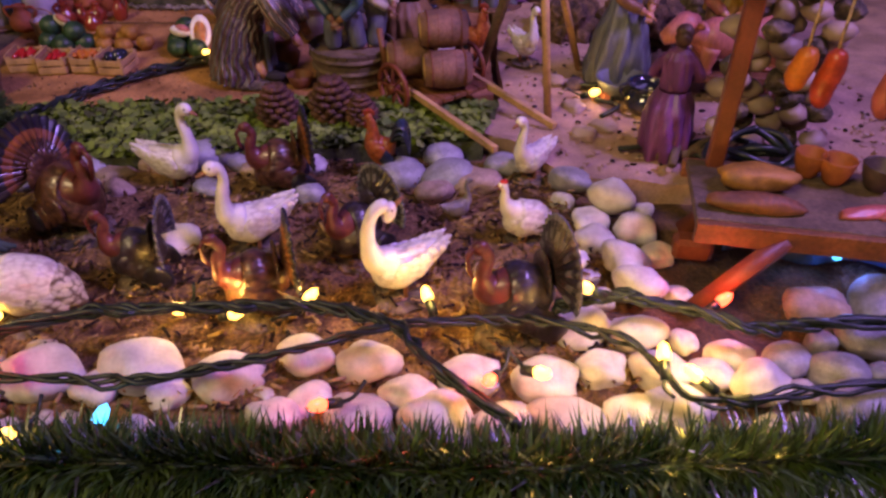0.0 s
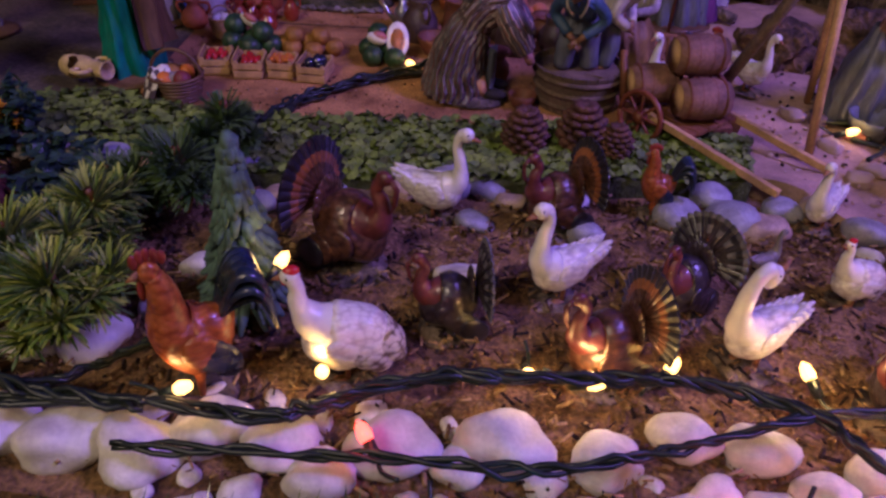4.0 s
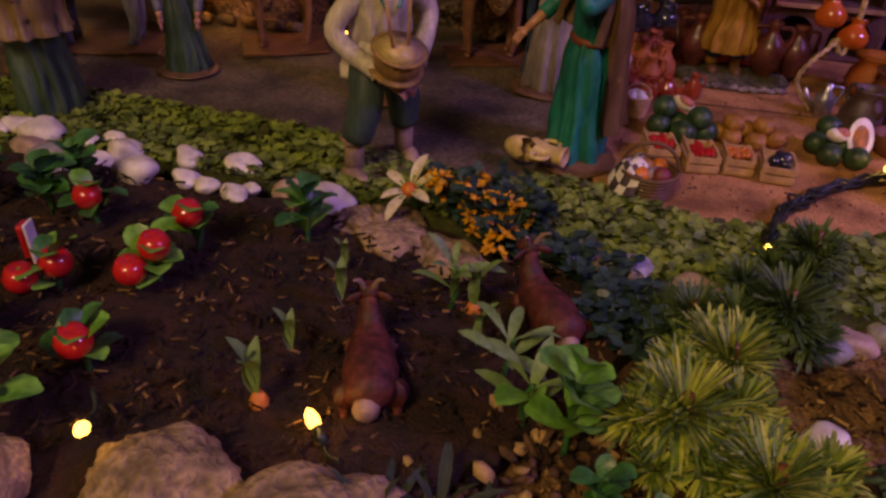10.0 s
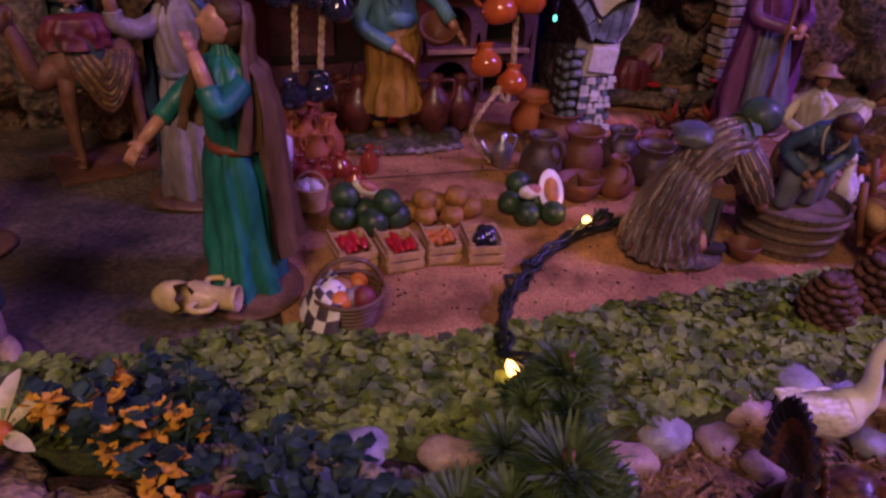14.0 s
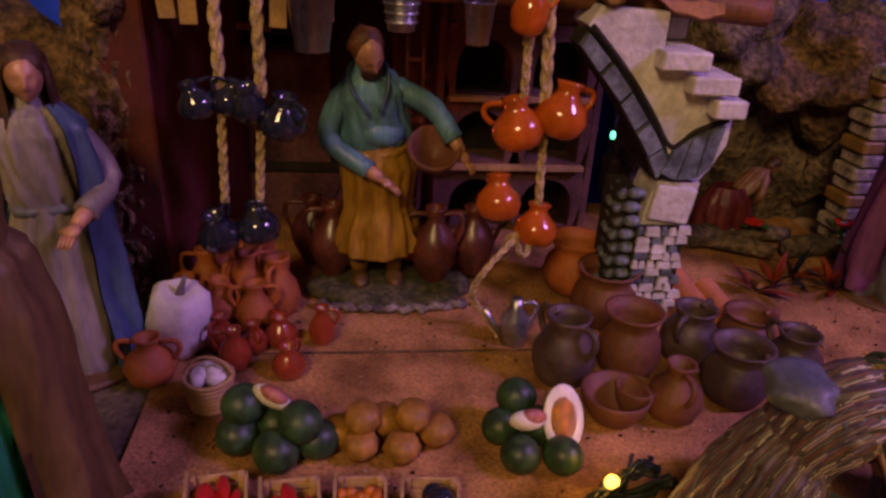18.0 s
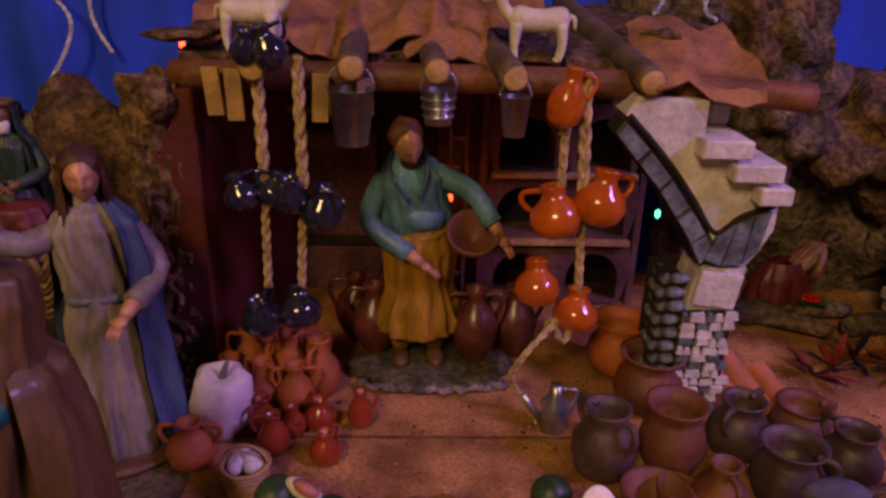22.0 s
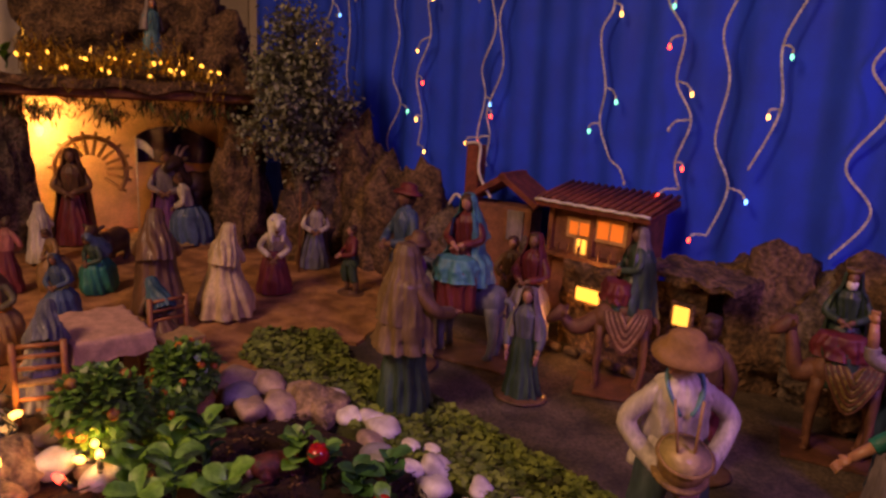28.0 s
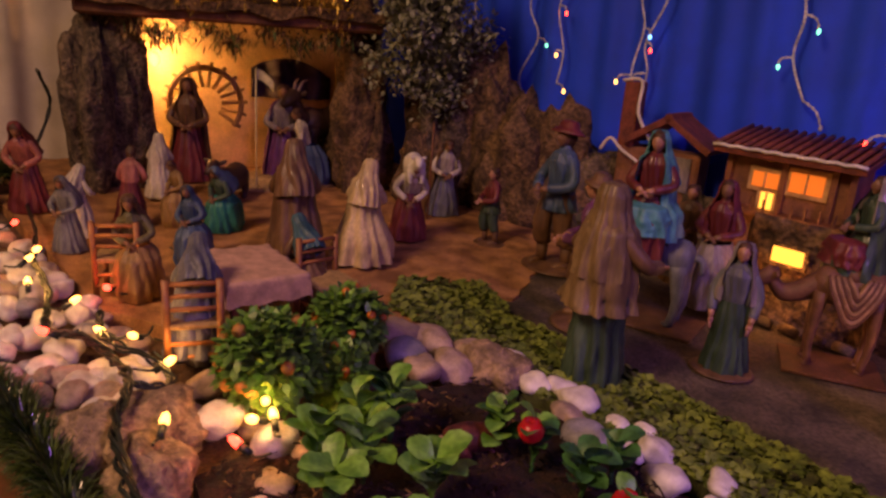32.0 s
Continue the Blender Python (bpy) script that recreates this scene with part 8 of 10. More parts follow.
for x, z, w, h, mt, a, lb in ((-0.455, 0.143, 0.023, 0.022, GLAZEBLACK, 20, "black glazed"), (-0.441, 0.145, 0.021, 0.021, GLAZEBLACK, 200, "black glazed"), (-0.428, 0.143, 0.022, 0.022, GLAZEBLACK, 90, "black glazed"), (-0.411, 0.132, 0.028, 0.027, GLAZEBLACK, -40, "black glazed"),
                                (-0.45, 0.06, 0.027, 0.026, GLAZEBLACK, 70, "black glazed"), (-0.426, 0.062, 0.028, 0.028, GLAZEBLACK, -60, "black glazed"), (-0.433, 0.226, 0.022, 0.024, GLAZEBLACK, 30, "black glazed"), (-0.449, 0.228, 0.018, 0.02, GLAZEBLACK, 110, "dark blue glazed"),
                                (-0.27, 0.196, 0.023, 0.034, GLAZE, 0, "glossy orange"), (-0.265, 0.128, 0.034, 0.032, GLAZE, 160, "glossy orange"), (-0.244, 0.136, 0.034, 0.034, GLAZE, 20, "glossy orange"), (-0.25, 0.062, 0.03, 0.028, GLAZE, 60, "glossy orange"), (-0.275, 0.08, 0.03, 0.03, GLAZE, 100, "glossy orange")):
    pot("hanging_pot", x, 0.872, w, h, mt, lb + " pot tied to a hanging rope", "jug", 1, z=z, yaw=a, tilt=(0, 12 if x > -0.42 else -18), group="pots on ropes")
HAIRRED = paint("red_brown_hair", (0.13, 0.045, 0.02), 0.6, 0.4, 120, 500, 0.6)
figure("potter", -0.352, 0.927, 0.194, 4, MUSTARD, SKYBLUE, "balding potter figurine in a blue shirt and mustard apron", z=0.008, hem=0.145, hem_z=0.12, waist=0.11, shoes=BROWN, belt=MUSTARD, apron=None, hair=HAIRRED, beard=HAIR, bald=True, collar=DEEPBLUE, belly=0.075, bend=17, lean=-9, nod=24, turn=14, arms=[[(-0.115, 0, 0.75), (-0.16, -0.03, 0.61), (-0.05, -0.13, 0.53)], [(0.115, 0, 0.75), (0.2, -0.05, 0.68), (0.25, -0.12, 0.6)]])
pot("clay_bowl", -0.316, 0.908, 0.036, 0.018, CLAYDARK, "dark clay bowl tilted in the potter's arms", "bowl", 0, z=0.106, tilt=(38, 0))
BASEMOSS = paint("mossy_base", (0.07, 0.08, 0.03), 0.9, 0.5, 120, 300, 0.8, col2=(0.14, 0.12, 0.07))
solo("figure_base", M(BASEMOSS, FLAKE).lathe([(0.058, 0.0), (0.061, 0.005), (0.054, 0.011), (0.0, 0.012)], 30, 0, None, (6, 0.05, 1), sy=0.55, fade=False).tube([(-0.052 + 0.104 * i / 24, -0.026 - 0.007 * math.sin(i * 0.131) + 0.0015 * math.sin(i * 2.1), 0.004 + 0.0012 * math.sin(i * 1.7)) for i in range(25)], [0.0032 + 0.0014 * math.sin(i * 2.7) for i in range(25)], 6, 1), pose(-0.342, 0.92, 0.0), "mossy plaster base with a pale rim under the potter", "base")
AMPH = paint("maroon_clay", (0.13, 0.035, 0.028), 0.4, 0.35, 60, 300, 0.3, coat=0.2)
for x, y, h in ((-0.384, 0.933, 0.06), (-0.31, 0.922, 0.062), (-0.279, 0.938, 0.056), (-0.4, 0.958, 0.055)):
    pot("amphora", x, y, 0.034, h, AMPH, "tall dark red clay amphora with two handles", "amphora", 2, z=0.006, group="amphorae")

# stone half-arch with white plaster
arch = thing("stone_arch", pose(0, 0, 0), "broken half arch of white plaster and blue-grey stones", "arch")
ARCHY = 0.872
outline = [(-0.232, 0.203), (-0.215, 0.186), (-0.199, 0.168), (-0.184, 0.149), (-0.172, 0.132), (-0.166, 0.122), (-0.145, 0.108), (-0.139, 0.116), (-0.131, 0.133), (-0.131, 0.164), (-0.147, 0.164), (-0.147, 0.176), (-0.167, 0.176), (-0.167, 0.19), (-0.184, 0.19), (-0.184, 0.212), (-0.226, 0.214)]


def plate(b, pts, y0, y1, k=0):
    n = len(pts)
    b.add([(x, y0, z) for x, z in pts], [tuple(range(n))], k, smooth=False)
    b.add([(x, y1, z) for x, z in pts], [tuple(range(n - 1, -1, -1))], k, smooth=False)
    b.add([(x, y0, z) for x, z in pts] + [(x, y1, z) for x, z in pts], [(i, n + i, n + (i + 1) % n, (i + 1) % n) for i in range(n)], k, smooth=False)
    return b


part("plaster_wall", plate(M(PLASTER), outline, ARCHY, ARCHY + 0.035), arch, "stepped white plaster")
for x, z, w in ((-0.174, 0.186, 0.03), (-0.153, 0.172, 0.03), (-0.14, 0.158, 0.02)):
    part("step_block", M(PLASTER).box((x, ARCHY + 0.012, z), (w, 0.052, 0.011), bev=0.1), arch, "white plaster block")
part("step_block", M(PLASTER).box((-0.166, ARCHY + 0.032, 0.204), (0.013, 0.012, 0.022), bev=0.12), arch, "white plaster block")


def stone_between(p0, p1, p2, p3, y0, y1, name, mat, label=""):
    """A thick four-sided stone with corners given in the wall's plane, slightly shrunk for its joints."""
    c = [sum(p[k] for p in (p0, p1, p2, p3)) / 4 for k in (0, 1)]
    pts = [(c[0] + (p[0] - c[0]) * 0.88, c[1] + (p[1] - c[1]) * 0.88) for p in (p0, p1, p2, p3)]
    return part(name, plate(M(mat), pts, y0, y1), arch, label)


outer = [(-0.232, 0.2), (-0.215, 0.183), (-0.2, 0.166), (-0.186, 0.148), (-0.174, 0.131), (-0.167, 0.118)]
inner = [(-0.237, 0.192), (-0.222, 0.175), (-0.207, 0.158), (-0.194, 0.14), (-0.183, 0.124), (-0.175, 0.109)]
part("arch_backing", plate(M(DARK), outer + inner[::-1], ARCHY + 0.004, ARCHY + 0.022), arch, "dark mortar")
for k in range(5):
    stone_between(outer[k], outer[k + 1], inner[k + 1], inner[k], ARCHY - 0.003 - 0.0015 * (k % 2), ARCHY + 0.024, "voussoir", SLATE, "blue-grey stone")
fan_out = [(-0.167, 0.13), (-0.156, 0.139), (-0.146, 0.144), (-0.135, 0.148)]
fan_in = [(-0.174, 0.113), (-0.162, 0.108), (-0.149, 0.109), (-0.14, 0.118)]
for k in range(3):
    stone_between(fan_out[k], fan_out[k + 1], fan_in[k + 1], fan_in[k], ARCHY - 0.004, ARCHY + 0.02, "voussoir", SLATE, "blue-grey stone")
part("groove", M(DARK).tube(curve([(-0.23, ARCHY - 0.001, 0.203), (-0.213, ARCHY - 0.001, 0.186), (-0.197, ARCHY - 0.001, 0.168), (-0.183, ARCHY - 0.001, 0.15), (-0.168, ARCHY - 0.001, 0.131), (-0.153, ARCHY - 0.001, 0.142), (-0.134, ARCHY - 0.001, 0.149)], 4), 0.0017, 6), arch, "dark groove")
part("pier", plate(M(PLASTER), [(-0.172, 0.106), (-0.177, 0.083), (-0.18, 0.05), (-0.178, 0.0), (-0.15, 0.0), (-0.15, 0.05), (-0.146, 0.08), (-0.142, 0.106)], ARCHY + 0.002, ARCHY + 0.033), arch, "white plaster pier")
part("pier_panel", M(PLASTER).box((-0.16, ARCHY, 0.092), (0.028, 0.006, 0.024), rot=(0, 8, 0), bev=0.1), arch, "smooth white block")
SMALLB = [M(SLATE).rock((0, 0, 0), (0.0066, 0.0042, 0.0042), 120 + i, 0.2, 1.4, sub=2).mesh("stone") for i in range(3)]
part("pier_back", M(DARK).box((-0.188, ARCHY + 0.02, 0.05), (0.014, 0.03, 0.1)), arch, "dark mortar")
for i in range(10):
    for j in range(2):
        part("stone", SMALLB[(i + j) % 3], arch, at=pose(-0.1935 + 0.002 * (i % 2), ARCHY + 0.008 + 0.012 * j, 0.008 + 0.0098 * i, 0, 0, 85))
    part("stone", SMALLB[i % 3], arch, at=pose(-0.186 + 0.002 * (i % 2), ARCHY + 0.002, 0.01 + 0.0098 * i))
part("rubble_bed", plate(M(DARK), [(-0.181, 0.076), (-0.182, 0.0), (-0.147, 0.0), (-0.147, 0.076)], ARCHY - 0.0015, ARCHY + 0.004), arch, "dark joints")
ra = random.Random(5)
for i in range(12):
    x = -0.181
    while x < -0.151:
        w, q = ra.uniform(0.005, 0.012), PLASTER if ra.random() < 0.62 else SLATE
        z0, z1 = 0.003 + 0.0061 * i + ra.uniform(-0.0008, 0.0008), 0.0088 + 0.0061 * i + ra.uniform(-0.0008, 0.0008)
        stone_between((x, z0), (x + w, z0 + ra.uniform(-0.001, 0.001)), (x + w - 0.0012, z1), (x + 0.001, z1 + ra.uniform(-0.001, 0.001)), ARCHY - 0.003 - ra.uniform(0, 0.002), ARCHY, "stone", q)
        x += w

# ---- cork rocks ----
def crag(x, y, z, rx, ry, rz, seed, mat=None, yaw=0, label="rough brown cork bark rock behind the scene", n=1):
    b = M(mat or CORK)
    b.rock((0, 0, 0), (rx, ry, rz), seed, 0.55, 1.7, sub=4, rough=0.16)
    return solo("cork_rock", b, pose(x, y, z, 0, 0, yaw), label, "rock", "cork rocks")


for i, (x, y, z, a, c, h, g) in enumerate(((-0.6, 1.06, 0.06, 0.1, 0.05, 0.1, 0), (-0.535, 1.03, 0.06, 0.05, 0.05, 0.11, 0), (-0.72, 1.06, 0.06, 0.09, 0.06, 0.1, 0), (-0.66, 1.08, 0.05, 0.08, 0.05, 0.09, 1), (-0.79, 1.08, 0.05, 0.07, 0.05, 0.09, 0), (-0.63, 1.04, 0.02, 0.07, 0.05, 0.05, 0),
                                           (-0.15, 1.085, 0.24, 0.05, 0.03, 0.05, 1), (-0.09, 1.08, 0.25, 0.05, 0.03, 0.06, 0), (-0.05, 1.075, 0.23, 0.04, 0.03, 0.05, 1), (-0.11, 1.075, 0.2, 0.05, 0.03, 0.04, 0), (-0.03, 1.07, 0.17, 0.07, 0.04, 0.05, 1), (0.04, 1.06, 0.15, 0.06, 0.05, 0.05, 0), (-0.07, 1.07, 0.13, 0.05, 0.04, 0.05, 1), (0.1, 1.07, 0.1, 0.07, 0.05, 0.1, 1),
                                           (-0.1, 1.08, 0.06, 0.03, 0.03, 0.09, 1), (0.03, 1.09, 0.05, 0.09, 0.03, 0.09, 1), (0.2, 1.05, 0.08, 0.08, 0.06, 0.11, 0), (0.33, 1.03, 0.08, 0.09, 0.06, 0.1, 1), (0.46, 1.0, 0.08, 0.09, 0.07, 0.12, 0), (0.3, 0.85, 0.03, 0.06, 0.05, 0.06, 1), (0.22, 0.78, 0.02, 0.05, 0.04, 0.04, 0), (0.14, 0.8, 0.015, 0.04, 0.03, 0.03, 0))):
    crag(x, y, z, a, c, h, 200 + i, CORKGREY if g else CORK, i * 23)
for i, (x, y) in enumerate(((-0.03, 1.0), (0.05, 0.97), (-0.06, 0.985), (0.09, 0.94))):
    solo("driftwood_log", M(CORKGREY).tube(curve([(-0.05, 0, 0), (-0.01, 0.006, 0.004), (0.05, -0.004, 0.002)], 4), [0.007, 0.009, 0.01, 0.01, 0.009, 0.009, 0.008, 0.007, 0.006], 9), pose(x, y, 0.009, 0, 0, 8 - 14 * i), "dark weathered log lying before the cave", "log", "driftwood logs")
figure("crouching_man", -0.045, 1.015, 0.1, 100, MAROON, SKINDARK, "small crouching figurine tending a fire", bend=50, seat=True, skin=SKINDARK, arms=ARM_FRONT)
for x, y, z in ((-0.018, 1.0, 0.02), (0.05, 0.975, 0.03), (0.03, 0.93, 0.03), (0.06, 0.92, 0.025)):
    ob = thing("red_flower", pose(x, y, z), "small bright red silk flower on dark leaves", "flower", "red flowers")
    for i in range(6):
        part("petal", M(RED).ball((0.005, 0, 0.001), (0.006, 0.004, 0.002), seg=8, rings=6), ob, at=pose(0, 0, 0, 0, -25, 60 * i))
    for i in range(4):
        part("leaf", LEAFS[2], ob, at=pose(0, 0, -0.006, -20, 0, 90 * i + 30) @ Matrix.Scale(0.8, 4))
    part("stem", M(LEAFDARK).tube([(0, 0, 0), (0, 0, -z + 0.002)], 0.0013, 6), ob)
PILLARGREY = paint("dirty_whitewash", (0.38, 0.33, 0.29), 0.85, 0.4, 60, 260, 0.6)
pil = thing("stone_pillar", pose(0.065, 0.99, 0), "ruined whitewashed brick pillar with yellowish edges", "pillar")
for i in range(14):
    for j in range(2):
        part("brick", M(PILLARGREY if (i * 3 + j) % 4 else OCHRE).box((0, 0, 0), (0.021, 0.03, 0.0105), bev=0.15), pil, at=pose(-0.0105 + 0.022 * j + 0.004 * (i % 2), 0, 0.006 + 0.0118 * i, 0, 0, 2 * (i % 3)))
solo("white_wall_slab", M(PLASTER).box((0, 0, 0.09), (0.06, 0.018, 0.07), bev=0.1).box((0, 0.0, 0.03), (0.066, 0.02, 0.06), 0), pose(0.115, 1.005, 0.0, 0, 0, -8), "white plaster wall block behind the purple figure", "wall block")
for i in range(7):
    b = M(GLAZERED, GLAZEBLACK)
    a = random.Random(i)
    for j in range(10):
        b.blade((0, 0, 0), (a.gauss(0, 1), a.gauss(0, 1), 0.9), 0.036, 0.006, j % 2, 0.4)
    solo("dark_foliage", b, pose(-0.055 + 0.022 * i, 0.915 + 0.012 * (i % 3), 0.002), "tuft of dark reddish leaves on the ground", "plant", "dark leaf tufts")

# ---- kings and travellers on the path ----
CAMEL = paint("camel_brown", (0.17, 0.075, 0.042), 0.6, 0.25, 70, 300, 0.3)
CAMELPALE = paint("pale_swag", (0.36, 0.2, 0.11), 0.6, 0.3, 90, 300, 0.3)
BASEDARK = paint("dark_base_board", (0.13, 0.05, 0.025), 0.7, 0.35, 40, 300, 0.4)
BANDED = paint("gold_dark_stripe", (0.1, 0.08, 0.035), 0.5, 0.4, 120, 300, 0.4, col2=(0.4, 0.25, 0.08))
beast("camel", -0.612, 0.915, 0.095, -70, CAMEL, "brown camel figurine with a dark gold-striped blanket", leg=0.75, hump=0.12, neck=((0, -0.62, 0.85), (0, -0.74, 1.15), (0, -0.8, 1.32)), head=0.12, ears=0.04, girth=0.19, blanket=BANDED, base=BASEDARK, squash=0.74)
figure("bearded_king", -0.624, 0.93, 0.122, 15, DARKGREEN, DARKGREEN, "king figurine with white beard and green striped robe", z=0.072, ride=True, mantle=MAROON, cloak=DARKGREEN, veil=DARKGREEN, beard=WHITE, skin=SKINDARK, arms=ARM_FRONT, crown=OCHRE, belt=OCHRE)
beast("camel", -0.845, 0.875, 0.095, -62, CAMEL, "brown camel figurine with a red striped blanket", leg=0.75, hump=0.12, neck=((0, -0.62, 0.78), (0, -0.84, 0.74), (0, -1.0, 0.86)), head=0.12, ears=0.04, girth=0.19, blanket=CAMELPALE, base=BASEDARK, squash=0.74)
figure("hooded_king", -0.845, 0.895, 0.125, -40, DARKGREEN, DARKGREEN, "dark-faced king figurine in a green robe and white scarf", z=0.076, ride=True, mantle=MAROON, veil=LAVENDER, cloak=DARKGREEN, cape_low=0.12, cape_w=1.15, skin=SKINDARK, arms=ARM_FRONT)
figure("red_coated_man", -0.695, 0.765, 0.16, 200, MAROON, BROWN, "man figurine in a dark red coat on the path", legs=MAROON, arms=ARM_DOWN, shoes=LAVENDER, base=BROWN)
SHAWL = cloth("olive_brown_shawl", (0.19, 0.12, 0.055))
figure("standing_woman", -0.966, 0.632, 0.192, 175, DARKGREEN, BROWN, "woman figurine in dark green skirt and brown shawl", veil=SHAWL, hem=0.15, arms=[[(-0.115, 0, 0.75), (-0.18, -0.06, 0.64), (-0.14, -0.2, 0.6)], [(0.115, 0, 0.75), (0.2, -0.02, 0.66), (0.26, -0.1, 0.64)]], cloak=SHAWL, cape=(-70, 250), cape_low=0.4, cape_w=0.98, waist=0.12, seed=8)
figure("green_robed_man", -0.905, 0.765, 0.135, 20, DARKGREEN, GREYBLUE, "small man figurine in a green robe and pale scarf", arms=ARM_DOWN, veil=LAVENDER, base=BROWN, hem=0.15)
beast("donkey", -1.035, 0.815, 0.1, -75, GREYBLUE, "grey donkey figurine carrying a seated woman", leg=0.62, neck=((0, -0.55, 0.9), (0, -0.66, 1.05)), head=0.14, ears=0.12, girth=0.2, base=BROWN)
figure("blue_veiled_rider", -1.038, 0.803, 0.15, 15, MAROON, MAROON, "woman figurine in a bright blue veil riding a donkey", z=0.07, ride=True, mantle=TURQ, veil=TURQ, cloak=TURQ, cape=(-45, 225), cape_low=0.22, arms=ARM_FRONT, hem=0.2, nod=15, seed=3)
figure("donkey_leader", -1.215, 0.862, 0.2, -10, DEEPBLUE, DEEPBLUE, "man figurine in a blue coat leading the donkey", hat=MAROON, legs=BROWN, arms=ARM_FRONT, base=BROWN, skin=SKINDARK)
figure("purple_shepherd", -1.06, 0.735, 0.17, -60, BROWN, PURPLE, "man figurine in a dark purple tunic walking", legs=BROWN, arms=ARM_FRONT, hat=BROWN, base=BROWN, shoes=SKINDARK)
figure("red_hooded_man", -1.0, 0.9, 0.15, 10, LAVENDER, MAROON, "man figurine in a dark red hood reading a scroll", z=0.015, veil=MAROON, seat=True, arms=ARM_FRONT, skin=SKINDARK)
figure("small_boy", -1.06, 0.93, 0.13, 20, BROWN, BROWN, "small dark figurine beside the red hooded man", arms=ARM_FRONT, z=0.015)
figure("red_shirted_man", -1.34, 0.86, 0.118, -20, DARKGREEN, MAROON, "man figurine in a red shirt holding a bundle", legs=DARKGREEN, arms=ARM_FRONT, base=BROWN)

# ---- lit hut and houses ----
HUTWALL = paint("hut_wall", (0.24, 0.1, 0.05), 0.8, 0.3, 40, 240, 0.6)
SNOW = paint("white_trim", (0.7, 0.66, 0.6), 0.7, 0.15)
ROOFRED = paint("roof_red", (0.2, 0.05, 0.03), 0.7, 0.3, 60, 240, 0.6)
house = thing("lit_house", pose(-1.0, 1.056, 0, 0, 0, 3), "small wooden model house with lit orange windows", "model house")
part("wall", M(HUTWALL).box((0, 0.03, 0.09), (0.16, 0.06, 0.18), bev=0.03), house)
rf = part("roof", M(ROOFRED).box((0, 0.02, 0.19), (0.19, 0.1, 0.009), rot=(10, 0, 0), bev=0.1), house)
for i in range(16):
    part("roof_tile", M(ROOFRED).tube([(-0.09 + 0.012 * i, -0.03, 0.19), (-0.09 + 0.012 * i, 0.07, 0.208)], 0.0036, 6), rf)
part("snow_edge", M(SNOW).tube([(-0.095 + 0.19 * i / 16, -0.032, 0.187 + 0.0014 * (i % 2)) for i in range(17)], 0.0024, 7), rf, "white edge")
for x, z, w, h, lit in ((-0.028, 0.148, 0.034, 0.02, 0), (-0.022, 0.121, 0.016, 0.022, 1), (0.024, 0.152, 0.042, 0.026, 0)):
    wn = part("window", M(WOODPALE).box((x, -0.001, z), (w + 0.012, 0.008, h + 0.012), bev=0.1), house, "lit window")
    part("pane", M(WINDOWGLOW if lit else DIMGLOW).box((x, -0.0055, z), (w, 0.002, h)), wn)
    part("glazing_bar", M(WOODPALE).box((x, -0.0075, z), (0.002, 0.002, h)), wn)
for x in (-0.078, -0.005, 0.056, 0.078):
    part("corner_post", M(WOOD).box((x, -0.003, 0.09), (0.008, 0.012, 0.18)), house)
part("balcony", M(WOOD).box((0.0, -0.012, 0.106), (0.16, 0.026, 0.006)), house)
for i in range(9):
    part("baluster", M(WOOD).box((-0.07 + 0.0175 * i, -0.022, 0.116), (0.003, 0.003, 0.018)), house)
lamp("house_lamp", "POINT", (-0.985, 1.0, 0.09), 0.03, (1.0, 0.5, 0.14), 0.01)

hut = thing("rock_hut", pose(-0.88, 0.955, 0), "low rocky hut with glowing orange openings", "model house")
part("rock_wall", M(CORK).sheet(lambda u, v: (-0.11 + 0.21 * u, 0.012 * noise.noise(Vector((u * 9, v * 6, 3))) + 0.004, 0.125 * v - 0.002), 40, 20, thick=0.05), hut)
part("roof_slab", M(CORK).sheet(lambda u, v: (0.02 + 0.12 * u, -0.03 + 0.1 * v, 0.148 + 0.008 * noise.noise(Vector((u * 6, v * 5, 3))) - 0.008 * u), 24, 14, thick=0.008), hut, "ragged bark roof")
for x, z, w, h in ((-0.055, 0.085, 0.036, 0.018), (0.078, 0.092, 0.02, 0.024)):
    part("lit_opening", M(WINDOWGLOW).box((x, -0.016, z), (w, 0.004, h), bev=0.3), hut, "glowing orange opening")
    part("opening_frame", M(CORK).box((x, -0.0135, z), (w + 0.01, 0.004, h + 0.01), bev=0.3), hut)
for i in range(5):
    part("log", M(WOODGREY).tube([(-0.1 + 0.03 * i, -0.03, 0.006), (-0.08 + 0.03 * i, -0.034, 0.006)], 0.006, 7), hut)
lamp("hut_lamp", "POINT", (-0.93, 0.91, 0.06), 0.04, (1.0, 0.42, 0.1), 0.01)

h2 = thing("dark_house", pose(-1.2, 1.06, -0.012, 0, 0, 10), "dark brown model house with white-edged roofs", "model house")
part("wall", M(HUTWALL).box((0, 0.02, 0.085), (0.13, 0.05, 0.17)), h2)
for s in (-1, 1):
    part("roof_slope", M(ROOFRED).box((s * 0.03 + 0.015, 0.02, 0.2), (0.085, 0.08, 0.01), rot=(0, s * 32, 0)), h2)
ch = part("chimney", M(ROOFRED).box((-0.055, 0.01, 0.215), (0.026, 0.026, 0.1)), h2)
part("snow_edge", M(SNOW).tube(curve([(-0.07, -0.004, 0.266), (-0.04, -0.004, 0.267), (-0.038, -0.006, 0.22), (-0.01, -0.008, 0.18)], 4), 0.0028, 7), ch, "white edge")
part("snow_edge", M(SNOW).tube(curve([(-0.085, -0.022, 0.16), (-0.07, -0.022, 0.18), (-0.05, -0.022, 0.165), (-0.02, -0.022, 0.15)], 4), 0.0026, 7), h2, "white edge")
